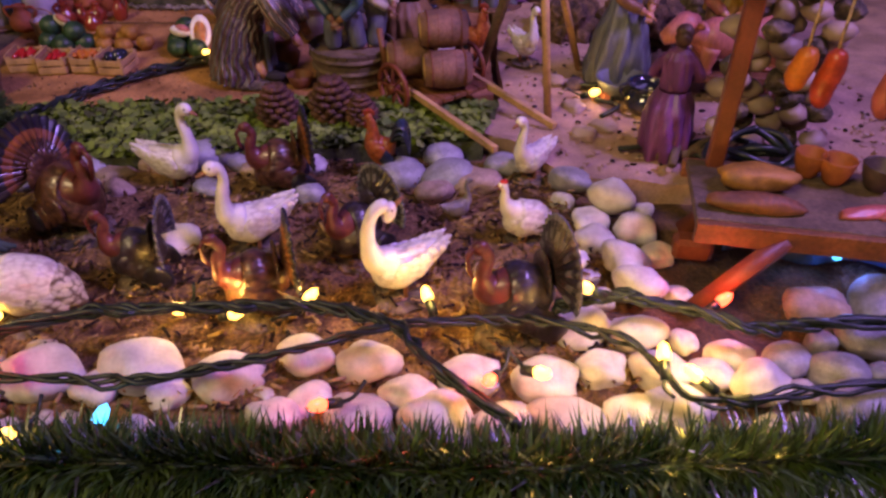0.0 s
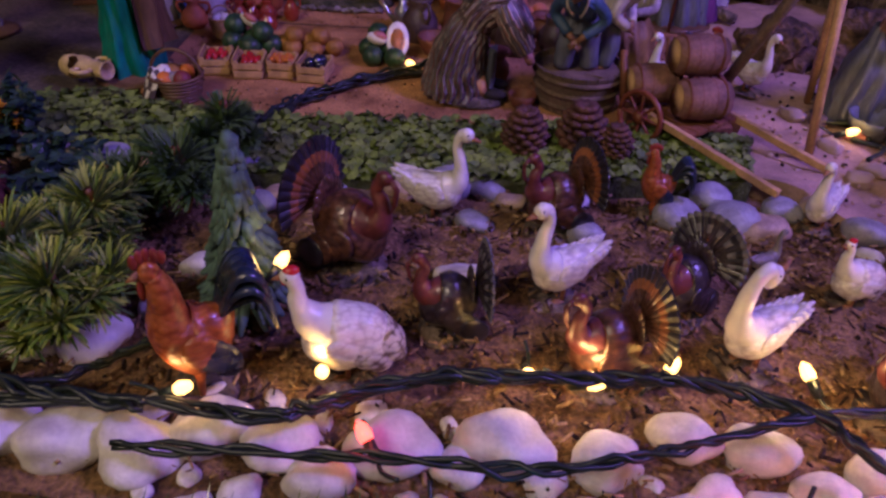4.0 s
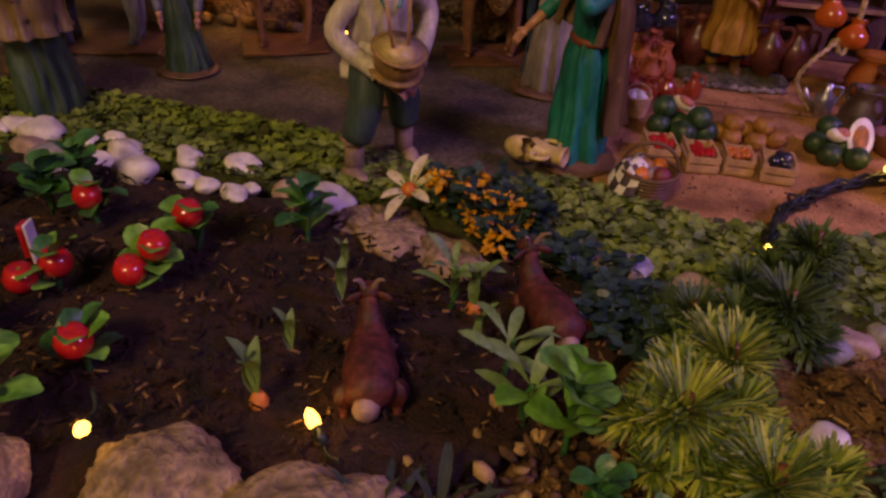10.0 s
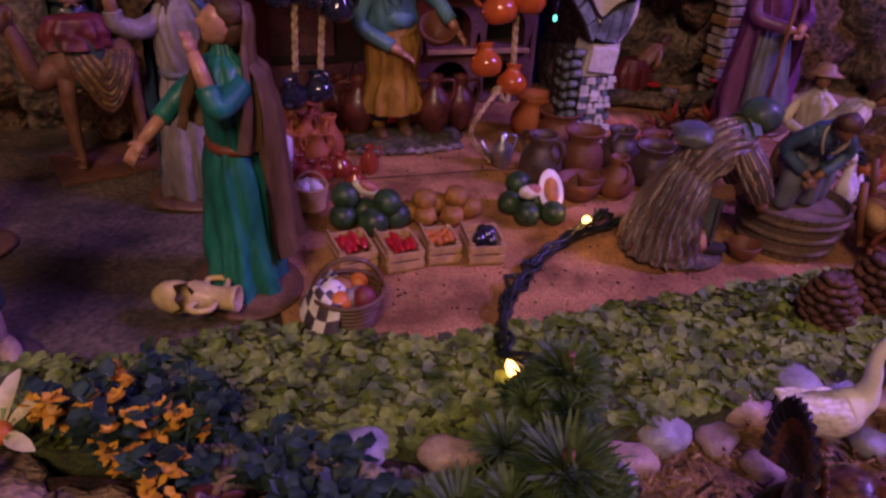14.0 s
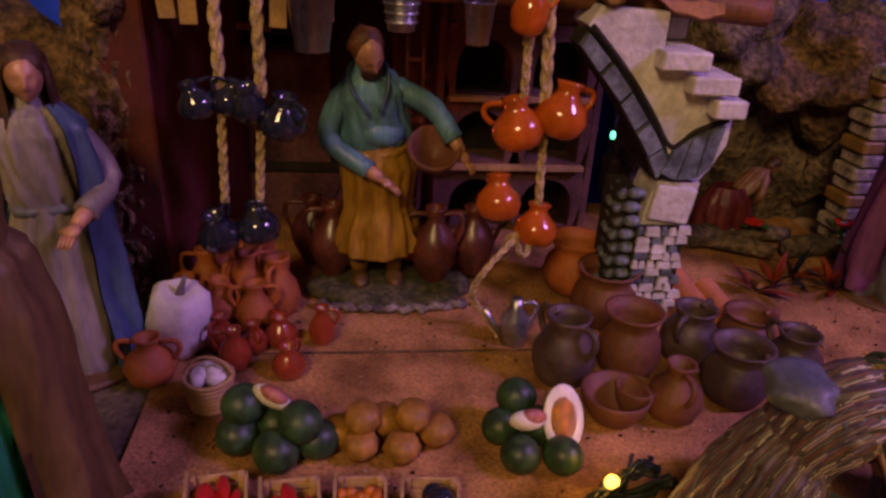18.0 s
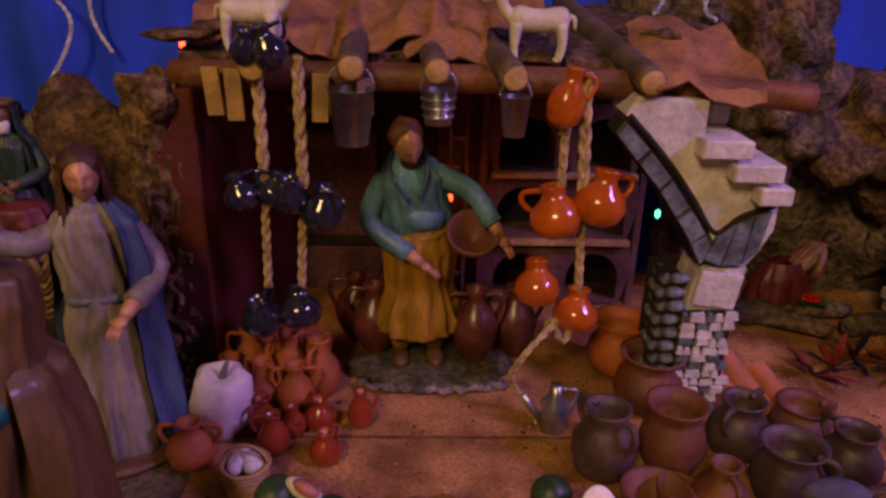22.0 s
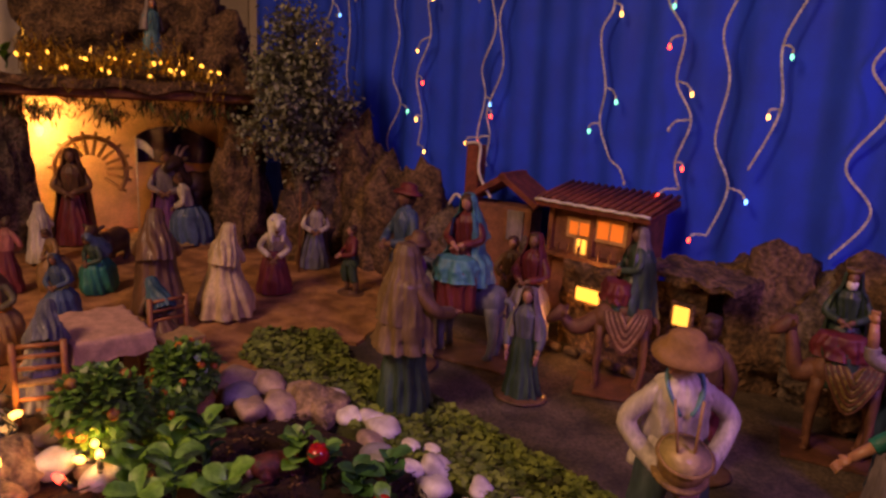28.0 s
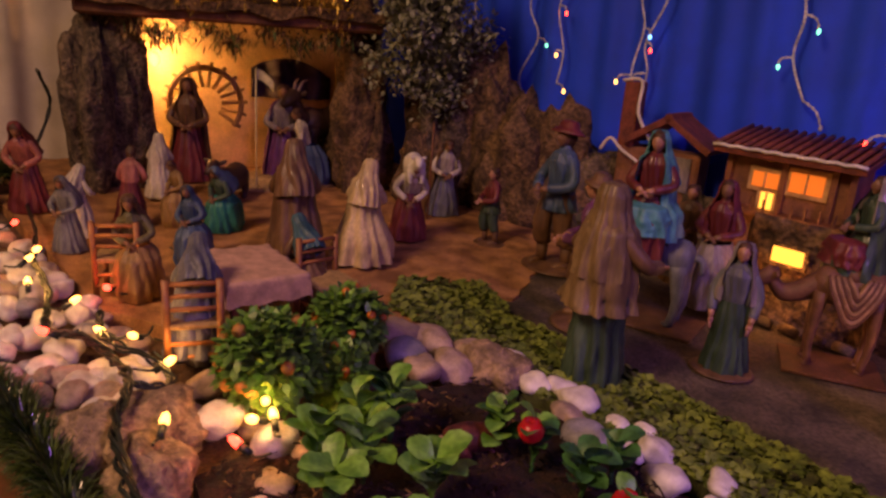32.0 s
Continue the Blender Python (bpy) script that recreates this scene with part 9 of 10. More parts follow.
part("door", M(LAVENDER).box((0.04, -0.007, 0.14), (0.03, 0.006, 0.05)), h2)

for i, (x, y, z, a, c, h, g) in enumerate(((-1.38, 1.04, 0.06, 0.09, 0.05, 0.13, 0), (-1.45, 1.03, 0.06, 0.08, 0.06, 0.13, 0), (-1.53, 1.03, 0.1, 0.06, 0.05, 0.17, 0), (-1.3, 1.07, 0.04, 0.08, 0.04, 0.09, 1), (-1.58, 1.01, 0.13, 0.05, 0.05, 0.17, 1), (-1.64, 1.0, 0.15, 0.06, 0.05, 0.18, 0), (-1.6, 0.95, 0.05, 0.07, 0.06, 0.1, 0), (-1.15, 1.1, 0.03, 0.07, 0.03, 0.07, 1), (-0.86, 1.1, 0.04, 0.06, 0.03, 0.08, 0))):
    crag(x, y, z, a, c, h, 260 + i, CORKGREY if g else CORK, i * 19)

# ---- stable ----
ST = pose(-1.79, 0.667, 0, 0, 0, 67.7)
stable = thing("nativity_stable", ST, "bark-walled stable with a bright inside and a beam roof", "stable")
GOLDWALL = paint("warm_plaster", (0.76, 0.52, 0.28), 0.85, 0.2, 20, 240, 0.5)
part("back_wall", M(GOLDWALL).box((0.0, 0.24, 0.15), (0.5, 0.015, 0.3)), stable, "pale yellow plaster")
part("side_wall", M(CORKGREY).rock((-0.24, 0.1, 0.12), (0.045, 0.14, 0.2), 310, 0.4, 1.8, sub=4, rough=0.14), stable, "dark bark")
part("side_wall", M(CORK).rock((0.24, 0.12, 0.12), (0.05, 0.13, 0.19), 311, 0.4, 1.8, sub=4, rough=0.14), stable)
part("left_pillar", M(CORKGREY).rock((-0.2, 0.05, 0.13), (0.05, 0.04, 0.19), 312, 0.4, 2.0, sub=4, rough=0.16), stable, "dark bark pillar")
part("front_beam", M(WOOD).box((0, 0.0, 0.302), (0.5, 0.03, 0.022), bev=0.2), stable)
TARP = cloth("dark_violet_tarp", (0.035, 0.014, 0.05))
part("hanging_cloth", M(TARP).sheet(lambda u, v: (0.035 + 0.16 * u, 0.205 + 0.014 * math.sin(u * 14) + 0.01 * noise.noise(Vector((u * 5, v * 4, 1))), 0.15 + (0.025 + 0.055 * math.sin(math.pi * (0.2 + 0.7 * u))) * v), 40, 14, thick=0.004), stable, "dark violet cloth hung over the back")
part("inner_rock", M(CORK).rock((0.21, 0.14, 0.04), (0.05, 0.09, 0.08), 351, 0.5, 1.9, sub=4, rough=0.18), stable, "brown cork rock")
part("inner_rock", M(CORK).rock((0.215, 0.03, 0.1), (0.045, 0.05, 0.17), 352, 0.5, 1.9, sub=4, rough=0.18), stable, "brown cork rock")
part("straw_bed", M(STRAW).rock((0.06, 0.08, 0.0), (0.12, 0.09, 0.016), 353, 0.3, 2.4, sub=4, rough=0.2), stable, "flattened straw")
part("roof", M(CORK).sheet(lambda u, v: (-0.27 + 0.54 * u, -0.03 + 0.29 * v, 0.325 + 0.012 * noise.noise(Vector((u * 9, v * 6, 5)))), 40, 20, thick=0.016), stable)
for i, (x, y, z, a, c, h) in enumerate(((0.0, 0.16, 0.42, 0.11, 0.06, 0.1), (0.12, 0.17, 0.42, 0.09, 0.06, 0.11), (-0.1, 0.18, 0.4, 0.08, 0.05, 0.1), (0.2, 0.14, 0.38, 0.06, 0.05, 0.09), (0.06, 0.2, 0.47, 0.1, 0.05, 0.1))):
    part("roof_rock", M(CORK).rock((x, y, z), (a, c, h), 330 + i, 0.5, 1.8, sub=4, rough=0.16), stable, "brown cork rock")
for i, (x, z, n) in enumerate(((-0.16, 0.285, 150), (-0.12, 0.268, 260), (-0.05, 0.285, 120), (-0.01, 0.266, 260), (0.05, 0.284, 150), (0.1, 0.27, 220), (0.17, 0.278, 200))):
    a = random.Random(i)
    b = M(NEEDLEDARK, STRAW, BARK)
    for j in range(n):
        b.blade((x + a.gauss(0, 0.016), 0.01 + a.gauss(0, 0.008), z + a.gauss(0, 0.009)), (a.gauss(0, 1), a.gauss(-0.2, 0.6), a.gauss(-0.5, 0.7)), 0.017, 0.0036, j % 3)
    part("hanging_moss", b, stable)
b = M(GOLD)
a = random.Random(8)
for i in range(2600):
    u = a.uniform(-0.15, 0.19)
    c = Vector((u, 0.02 * a.gauss(0, 1), 0.356 + 0.017 * a.gauss(0, 1) + 0.012 * math.sin(u * 30) - 0.5 * max(0.0, u - 0.12)))
    b.blade(c, (a.gauss(0, 1), a.gauss(0, 1), a.gauss(0, 1)), 0.018, 0.0024)
solo("gold_tinsel", b, ST, "glittering gold tinsel laid along the stable roof", "tinsel", kind="stuff")
figure("blue_statue", -1.795, 0.74, 0.13, 90, SKYBLUE, SKYBLUE, "small pale blue statue on the stable roof", z=0.345, veil=LAVENDER)
for i, (x, y) in enumerate(((-0.2, -0.005), (-0.17, 0.01), (-0.22, 0.02))):
    p = ST @ Vector((x, y, 0.33))
    plant(p.x, p.y, 0.335, 0.03, 9, (2, 0), 60 + i, "small green plant on the stable roof", group="roof plants")
a = random.Random(14)
for i in range(24):
    p = ST @ Vector((-0.14 + 0.0138 * i + a.uniform(-0.012, 0.012), -0.03 + a.uniform(-0.012, 0.012), 0.35 + a.uniform(-0.016, 0.024)))
    q = a.uniform(0.0012, 0.0034)
    solo("tinsel_bulb", M(GOLDGLOW).ball((0, 0, 0), (q, q, q * 1.4), seg=9, rings=7), pose(*p, a.uniform(0, 90), 0, 0), "small golden bulb nested in the roof tinsel", "bulb", "bulbs on the stable roof")
fan = thing("lattice_arch", ST @ pose(-0.055, 0.16, 0.0), "pale half-round lattice glowing before the back wall", "lattice")
part("rim", M(WOODPALE).tube([(0.066 * math.cos(radians(a)), 0, 0.14 + 0.066 * math.sin(radians(a))) for a in range(-40, 221, 10)], 0.005, 7), fan)
for i in range(14):
    a = radians(-35 + 250 * i / 13)
    part("spoke", M(WOODPALE).tube([(0.03 * math.cos(a), 0, 0.14 + 0.03 * math.sin(a)), (0.078 * math.cos(a), 0, 0.14 + 0.078 * math.sin(a))], 0.0034, 6), fan)
lp = ST @ Vector((-0.145, 0.185, 0.215))
lamp("stable_lamp", "POINT", tuple(lp), 1.1, (1.0, 0.52, 0.17), 0.012)
solo("stable_bulb", M(WARM).ball((0, 0, 0), (0.008, 0.008, 0.012)), pose(*lp), "bright warm bulb inside the stable", "bulb")
OX = paint("ox_dark", (0.06, 0.03, 0.025), 0.5, 0.3, 70, 300, 0.3)
beast("donkey_figurine", -1.73, 0.62, 0.085, 40, OX, "dark brown donkey figurine lying before the stable", leg=0.25, ears=0.12, girth=0.25, z=0.003, neck=((0, -0.5, 0.6), (0, -0.62, 0.78)))
p = ST @ Vector((0.16, 0.13, 0))
beast("ox_figurine", p.x, p.y, 0.12, 20, OX, "dark ox figurine lying inside the stable", leg=0.4, horns=HORN, ears=0.08, girth=0.24, z=0.04, base=BROWN)
for nm, x, y, h, yaw, sk, tp, ve, cl, st, lb in (("kneeling_virgin", 0.135, 0.05, 0.15, -30, DEEPBLUE, OFFWHITE, None, None, True, "kneeling woman figurine in white with a blue cloak"), ("standing_joseph", 0.085, 0.09, 0.185, 60, PURPLE, LAVENDER, None, PURPLE, False, "man figurine in purple robe holding a white flower"),
                                                  ("dark_king", -0.085, 0.08, 0.19, 60, MAROON, BROWN, BROWN, BROWN, False, "tall dark robed king figurine at the stable"), ("white_veiled_figure", -0.13, -0.06, 0.11, 240, OFFWHITE, OFFWHITE, OFFWHITE, OFFWHITE, False, "small white veiled figurine seen from behind")):
    p = ST @ Vector((x, y, 0))
    figure(nm, p.x, p.y, h, yaw, sk, tp, lb, z=0.004, veil=ve, cloak=cl, arms=ARM_FRONT, hem=0.18, seat=st, skin=SKINDARK, bend=18 if st else 4)
solo("white_flag", M(STARW).sheet(lambda u, v: (0.03 * u, 0.004 * math.sin(u * 5), 0.018 * v - 0.02 * u * u), 8, 5, thick=0.001).tube([(0, 0, -0.2), (0, 0, 0.02)], 0.0015, 6), ST @ pose(0.03, 0.02, 0.2, 0, 0, 0), "pale cloth banner on a thin staff", "banner")

# tree beside the stable
tree = thing("grey_green_tree", pose(-1.6, 0.925, 0.0), "model tree with grey-green foliage beside the stable", "tree")
part("trunk", M(CORKGREY).tube(curve([(0, 0, 0), (0.01, 0.01, 0.14), (-0.01, 0.0, 0.26), (0.005, 0, 0.36)], 4), [0.02, 0.019, 0.018, 0.017, 0.016, 0.015, 0.014, 0.013, 0.012, 0.01, 0.008, 0.006, 0.004], 9), tree)
a = random.Random(17)
SAGE = paint("sage_leaf", (0.26, 0.29, 0.18), 0.75, 0.35, 60, 300, 0.3, col2=(0.46, 0.49, 0.34))
b, b2 = M(CORKGREY), M(SAGE)
for i in range(34):
    z0 = a.uniform(0.19, 0.41)
    d = Vector((a.gauss(0, 1), a.gauss(0, 0.8), a.uniform(-0.2, 0.9))).normalized()
    e = Vector((0, 0, z0)) + d * a.uniform(0.03, 0.085)
    b.tube([(0, 0, z0 - 0.02), Vector((0, 0, z0)) + d * 0.04, e], [0.004, 0.003, 0.0012], 6)
    for j in range(330):
        q = e + Vector((a.gauss(0, 1), a.gauss(0, 1), a.gauss(0, 1))) * 0.019
        b2.blade(q, (a.gauss(0, 1), a.gauss(0, 1), a.gauss(0.4, 1)), 0.011, 0.0075)
part("limb", b, tree)
part("foliage", b2, tree)

# ---- people at the table ----
DEEPTEAL = cloth("dark_teal_veil", (0.03, 0.11, 0.15))
CREAMCLOTH = cloth("cream_cloak", (0.62, 0.47, 0.25))
for i, (nm, x, y, h, yaw, sk, tp, ve, cl, seat, lb) in enumerate((("cream_cloaked_figure", -1.352, 0.636, 0.14, 225, CREAMCLOTH, CREAMCLOTH, CREAMCLOTH, CREAMCLOTH, False, "figurine wrapped in a long cream cloak, seen from behind"), ("sheep_bearer", -1.41, 0.755, 0.138, 60, MAROON, OFFWHITE, None, None, False, "bent figurine in dark red robe carrying a white sheep"),
                                                   ("kneeling_shepherd", -1.5, 0.9, 0.135, 60, GREYBLUE, OFFWHITE, None, BROWN, False, "kneeling shepherd figurine with a staff"), ("brown_hooded_woman", -1.37, 0.545, 0.165, 240, DEEPBLUE, BROWN, BROWN, BROWN, False, "tall woman figurine in brown hood and blue skirt"),
                                                   ("blue_veiled_woman", -1.24, 0.49, 0.108, -90, BROWN, BROWN, DEEPTEAL, None, True, "seated woman figurine in a blue veil at the table"), ("grey_shawled_woman", -1.194, 0.348, 0.116, -112, GREYBLUE, GREYBLUE, GREYBLUE, GREYBLUE, True, "seated woman figurine in a grey-blue shawl, seen from behind"),
                                                   ("ochre_seated_woman", -1.375, 0.358, 0.115, 60, OCHRE, OLIVE, BROWN, None, True, "seated woman figurine in an ochre dress"), ("green_seated_woman", -1.57, 0.545, 0.105, 20, TEAL, DARKGREEN, DEEPBLUE, None, True, "seated woman figurine in dark green and blue"),
                                                   ("rose_shirted_man", -1.64, 0.432, 0.118, 225, MAROON, PINK, None, None, False, "man figurine in a rose shirt near the stable"), ("grey_man", -1.56, 0.33, 0.1, 40, GREYBLUE, GREYBLUE, GREYBLUE, None, False, "small man figurine in a grey hood"),
                                                   ("pale_hooded_figure", -1.62, 0.36, 0.1, 200, OFFWHITE, OFFWHITE, OFFWHITE, None, False, "small pale hooded figurine among villagers"), ("red_figure", -1.78, 0.33, 0.14, 60, MAROON, PINK, MAROON, None, False, "red robed figurine at the platform's end"),
                                                   ("yellow_figure", -1.62, 0.5, 0.1, 10, OCHRE, OCHRE, None, None, True, "small ochre seated figurine near the fire"), ("dark_blue_woman", -1.45, 0.45, 0.1, 40, DEEPBLUE, DEEPBLUE, DEEPBLUE, None, True, "seated dark blue figurine behind the table"))):
    # skin painted darker here to stand for the weak light on the crowd
    figure(nm, x, y, h, yaw, sk, tp, lb, z=0.003, veil=ve, cloak=cl, arms=ARM_FRONT, hem=0.25 if nm[:5] == "cream" else 0.19, seat=seat, skin=SKINDARK, nod=12 + (i * 7) % 18, lean=(i * 11) % 13 - 6, bend=35 if nm == "sheep_bearer" else (i * 17) % 24)
beast("white_sheep", -1.397, 0.752, 0.055, 60, KIDW, "small white sheep figurine on a shepherd's shoulders", z=0.095, leg=0.2, girth=0.26, neck=((0, -0.5, 0.5), (0, -0.6, 0.6)))
solo("shepherd_staff", M(WOOD).tube([(0, 0, 0), (0.002, 0, 0.16)], 0.0018, 6), pose(-1.49, 0.86, 0.003), "thin wooden shepherd's staff standing upright", "staff")

tbl = thing("tavern_table", pose(-1.228, 0.416, 0.003, 0, 0, -5), "small wooden table beside the seated women", "table")
part("tabletop", M(WOODRED).box((0, 0, 0.066), (0.1, 0.075, 0.005)), tbl)
for sx in (-1, 1):
    for sy in (-1, 1):
        part("leg", M(WOODRED).box((sx * 0.042, sy * 0.03, 0.032), (0.007, 0.007, 0.064)), tbl)
CLOTHR = paint("rose_tablecloth", (0.5, 0.3, 0.22), 0.8, 0.2, 80, 500, 0.3)


def tablecloth(u, v):
    x, y = (u - 0.5) * 0.15, (v - 0.5) * 0.125
    dx, dy = max(0, abs(x) - 0.052), max(0, abs(y) - 0.039)
    q = max(dx, dy)
    return (math.copysign(min(abs(x), 0.053 + 0.12 * dx), x), math.copysign(min(abs(y), 0.04 + 0.12 * dy), y), 0.0705 - q * 1.0 + (0.0015 * math.sin(x * 260 + y * 200) if q > 0 else 0))


solo("tablecloth", M(CLOTHR).sheet(tablecloth, 40, 34), pose(-1.228, 0.416, 0.003, 0, 0, -5), "pale rose patterned cloth spread over the table", "tablecloth")


CHAIRWOOD = paint("orange_brown_wood", (0.34, 0.13, 0.04), 0.5, 0.25, 60, 300, 0.3, coat=0.2)


def chair(x, y, yaw, label):
    ob = thing("rush_chair", pose(x, y, 0.003, 0, 0, yaw), label, "chair", "chairs round the table")
    for sx in (-1, 1):
        part("back_post", M(CHAIRWOOD).tube([(sx * 0.022, 0.02, 0), (sx * 0.022, 0.022, 0.085)], 0.0034, 7), ob)
        part("leg", M(CHAIRWOOD).tube([(sx * 0.022, -0.02, 0), (sx * 0.022, -0.02, 0.042)], 0.0034, 7), ob)
        part("stretcher", M(CHAIRWOOD).tube([(sx * 0.022, -0.02, 0.018), (sx * 0.022, 0.02, 0.018)], 0.0022, 6), ob)
    part("seat", M(STRAW).box((0, 0, 0.042), (0.05, 0.046, 0.005), bev=0.25), ob)
    for z in (0.014, 0.026, 0.058, 0.07, 0.081):
        part("rung", M(CHAIRWOOD).tube([(-0.022, 0.021, z), (0.022, 0.021, z)], 0.0022, 6), ob)
    return ob


chair(-1.188, 0.344, -112, "small wooden rush-seated chair with a ladder back")
chair(-1.212, 0.496, 90, "small wooden chair under the blue veiled woman")
chair(-1.39, 0.343, -120, "small wooden chair under the ochre woman")

# orange trees
LEAFMID = paint("orange_tree_leaf", (0.07, 0.2, 0.035), 0.4, 0.3, 70, 300, 0.3, col2=(0.14, 0.3, 0.05))
for x, y, z, r, s, lb in ((-1.07, 0.356, 0.04, 0.038, 31, "round clipped orange tree with yellow fruit"), (-1.1, 0.45, 0.042, 0.031, 32, "round clipped tree with small orange fruit"), (-1.055, 0.408, 0.022, 0.024, 33, "low green shrub with small orange fruit")):
    a = random.Random(s)
    ob = thing("orange_tree", pose(x, y, 0), lb, "tree", "orange trees")
    part("trunk", M(WOOD).tube([(0, 0, 0), (0.002, 0, z)], [0.004, 0.003], 7), ob)
    b = M(LEAFMID, LEAF)
    for i in range(1700):
        d = Vector((a.gauss(0, 1), a.gauss(0, 1), a.gauss(0, 1))).normalized()
        q = Vector((0, 0, z + r * 0.3)) + d * r * a.uniform(0.55, 1.0) * (1 + 0.12 * noise.noise(d * 3 + Vector((s, 0, 0))))
        b.blade(q, d + Vector((a.gauss(0, 0.8), a.gauss(0, 0.8), a.gauss(0, 0.8))), 0.011, 0.0072, 0 if a.random() < 0.65 else 1)
    part("crown", b, ob)
    for i in range(13 if s != 31 else 9):
        d = Vector((a.gauss(0, 1), a.gauss(-0.6, 1), a.gauss(0.2, 0.8))).normalized()
        part("fruit", M(PUMPKIN if s == 31 else ORANGE).ball(Vector((0, 0, z + r * 0.3)) + d * r * 0.97, 0.0056 if s == 31 else 0.0042, seg=10, rings=7), ob, "small round orange fruit")

# ---- hanging light strands on the curtain ----
a = random.Random(21)
for i, (x, zb) in enumerate(((-1.74, 0.3), (-1.69, 0.26), (-1.51, 0.18), (-1.43, 0.23), (-1.29, 0.21), (-1.22, 0.2), (-1.05, 0.25), (-0.96, 0.22), (-0.88, 0.16), (-0.77, 0.26), (-0.71, 0.16), (-0.62, 0.2), (-0.555, 0.22), (-0.46, 0.25), (-0.39, 0.3), (-0.35, 0.27))):
    ob = thing("icicle_light_strand", pose(x, 1.128, 0), "clear twisted wire light strand hanging on the curtain", "light strand", "light strands on the curtain")
    z, px, pts, n = 0.85, 0.0, [], 0
    while z > zb + 0.03:
        pts.append((px, a.uniform(-0.004, 0.004), z))
        z -= a.uniform(0.045, 0.085)
        px += (0.024 if n % 2 else -0.024) * a.uniform(0.2, 1.6)
        n += 1
    pts.append((px, 0, zb))
    part("wire", rope(M(WIRE), pts, 0.0019, strands=3), ob)
    for j, p in enumerate(pts[1:]):
        s = 1 if (i + j) % 2 else -1
        if a.random() < 0.45:
            continue
        q = a.uniform(0.012, 0.032)
        e = Vector(p) + Vector((s * q, -0.003, -a.uniform(0.4, 1.1) * q))
        br = part("branch_wire", rope(M(WIRE), [p, Vector(p).lerp(e, 0.5) + Vector((s * 0.006, -0.002, 0.004)), e], 0.0019, strands=2), ob)
        part("led", M(a.choice((REDGLOW, REDGLOW, GREENGLOW, WARM, BLUEGLOW)) if a.random() < 0.82 else WIRE).ball(e, (0.0027, 0.0027, 0.0042), seg=9, rings=7), br)
ob = thing("icicle_light_strand", pose(-0.17, 1.03, 0), "clear wire light strand hanging before the rock", "light strand")
part("wire", rope(M(WIRE), [(0.03, 0, 0.5), (0.025, 0, 0.33), (0.0, -0.01, 0.265), (-0.02, -0.05, 0.252)], 0.002, strands=2), ob)
part("wire", rope(M(WIRE), [(0.045, 0, 0.5), (0.04, 0, 0.33), (0.03, -0.01, 0.26), (0.02, -0.06, 0.25)], 0.002, strands=2), ob)
for x, y, z, mt in ((-0.328, 1.0, 0.109, REDGLOW), (-0.174, 0.96, 0.112, GREENGLOW), (-0.388, 0.985, 0.036, REDGLOW)):
    ob = thing("fairy_bulb", pose(x, y, z), "tiny coloured bulb glowing inside the potter's shop", "bulb", "bulbs in the shop")
    part("bulb", M(mt).ball((0, 0, 0), (0.0022, 0.0022, 0.0034), seg=9, rings=7), ob)
    part("wire", M(CABLE).tube([(0, 0, 0.003), (0.01, 0.02, 0.02), (0.02, 0.05, 0.02)], 0.001, 6), ob)
lamp("red_shop_bulb", "POINT", (-0.328, 0.992, 0.109), 0.006, (1.0, 0.08, 0.05), 0.005)

# ---- cables and bulbs along the front ----
def cable(pts, r, label, strands=2, spread=1.6):
    """Thin wires that wind loosely round one another."""
    ob = thing("light_cable", pose(0, 0, 0), label, "cable", "dark cables along the front")
    c = curve(pts, 9)
    seed = pts[0][0] * 91
    for st in range(strands + 1):
        out = []
        for i, p in enumerate(c):
            q = i * 0.33 + st * 2.1 + seed
            off = Vector((noise.noise(Vector((q, st, 1.0))), noise.noise(Vector((q, st, 7.0))), 0.6 * noise.noise(Vector((q, st, 13.0))))) * r * spread
            a = i * 0.55 + st * 6.28 / (strands + 1)
            out.append(p + off + Vector((0, math.cos(a), math.sin(a))) * r * 0.55)
        part("wire", M(CABLE).tube(out, r * 0.46, 7), ob)
    return ob


cable([(-0.45, 0.268, 0.012), (-0.34, 0.272, 0.016), (-0.275, 0.266, 0.018), (-0.247, 0.278, 0.018), (-0.2, 0.294, 0.02), (-0.155, 0.296, 0.021), (-0.104, 0.3, 0.02), (-0.063, 0.296, 0.022), (-0.026, 0.277, 0.026), (-0.005, 0.25, 0.024), (0.037, 0.22, 0.012)], 0.0036, "dark green twisted light cable over the pebbles", 3)
cable([(-0.34, 0.25, 0.012), (-0.27, 0.248, 0.016), (-0.214, 0.247, 0.018), (-0.157, 0.245, 0.018), (-0.113, 0.253, 0.02), (-0.072, 0.264, 0.022), (-0.026, 0.277, 0.026), (0.023, 0.288, 0.02), (0.054, 0.282, 0.024), (0.097, 0.266, 0.024), (0.125, 0.234, 0.016), (0.182, 0.24, 0.016), (0.26, 0.25, 0.016)], 0.003, "dark green light cable crossing the white pebbles")
cable([(0.063, 0.303, 0.014), (0.093, 0.306, 0.022), (0.134, 0.298, 0.02), (0.168, 0.284, 0.018), (0.208, 0.286, 0.02), (0.3, 0.29, 0.016)], 0.0038, "thick dark cable looping over the pebbles", 3)
cable([(-0.52, 0.3, 0.012), (-0.46, 0.29, 0.02), (-0.414, 0.281, 0.02), (-0.374, 0.272, 0.018), (-0.33, 0.27, 0.018)], 0.0036, "dark cable lying over the stones", 3)
cable([(-0.414, 0.281, 0.016), (-0.382, 0.288, 0.01), (-0.358, 0.312, 0.008), (-0.335, 0.33, 0.006)], 0.0032, "dark cable running into the pen")
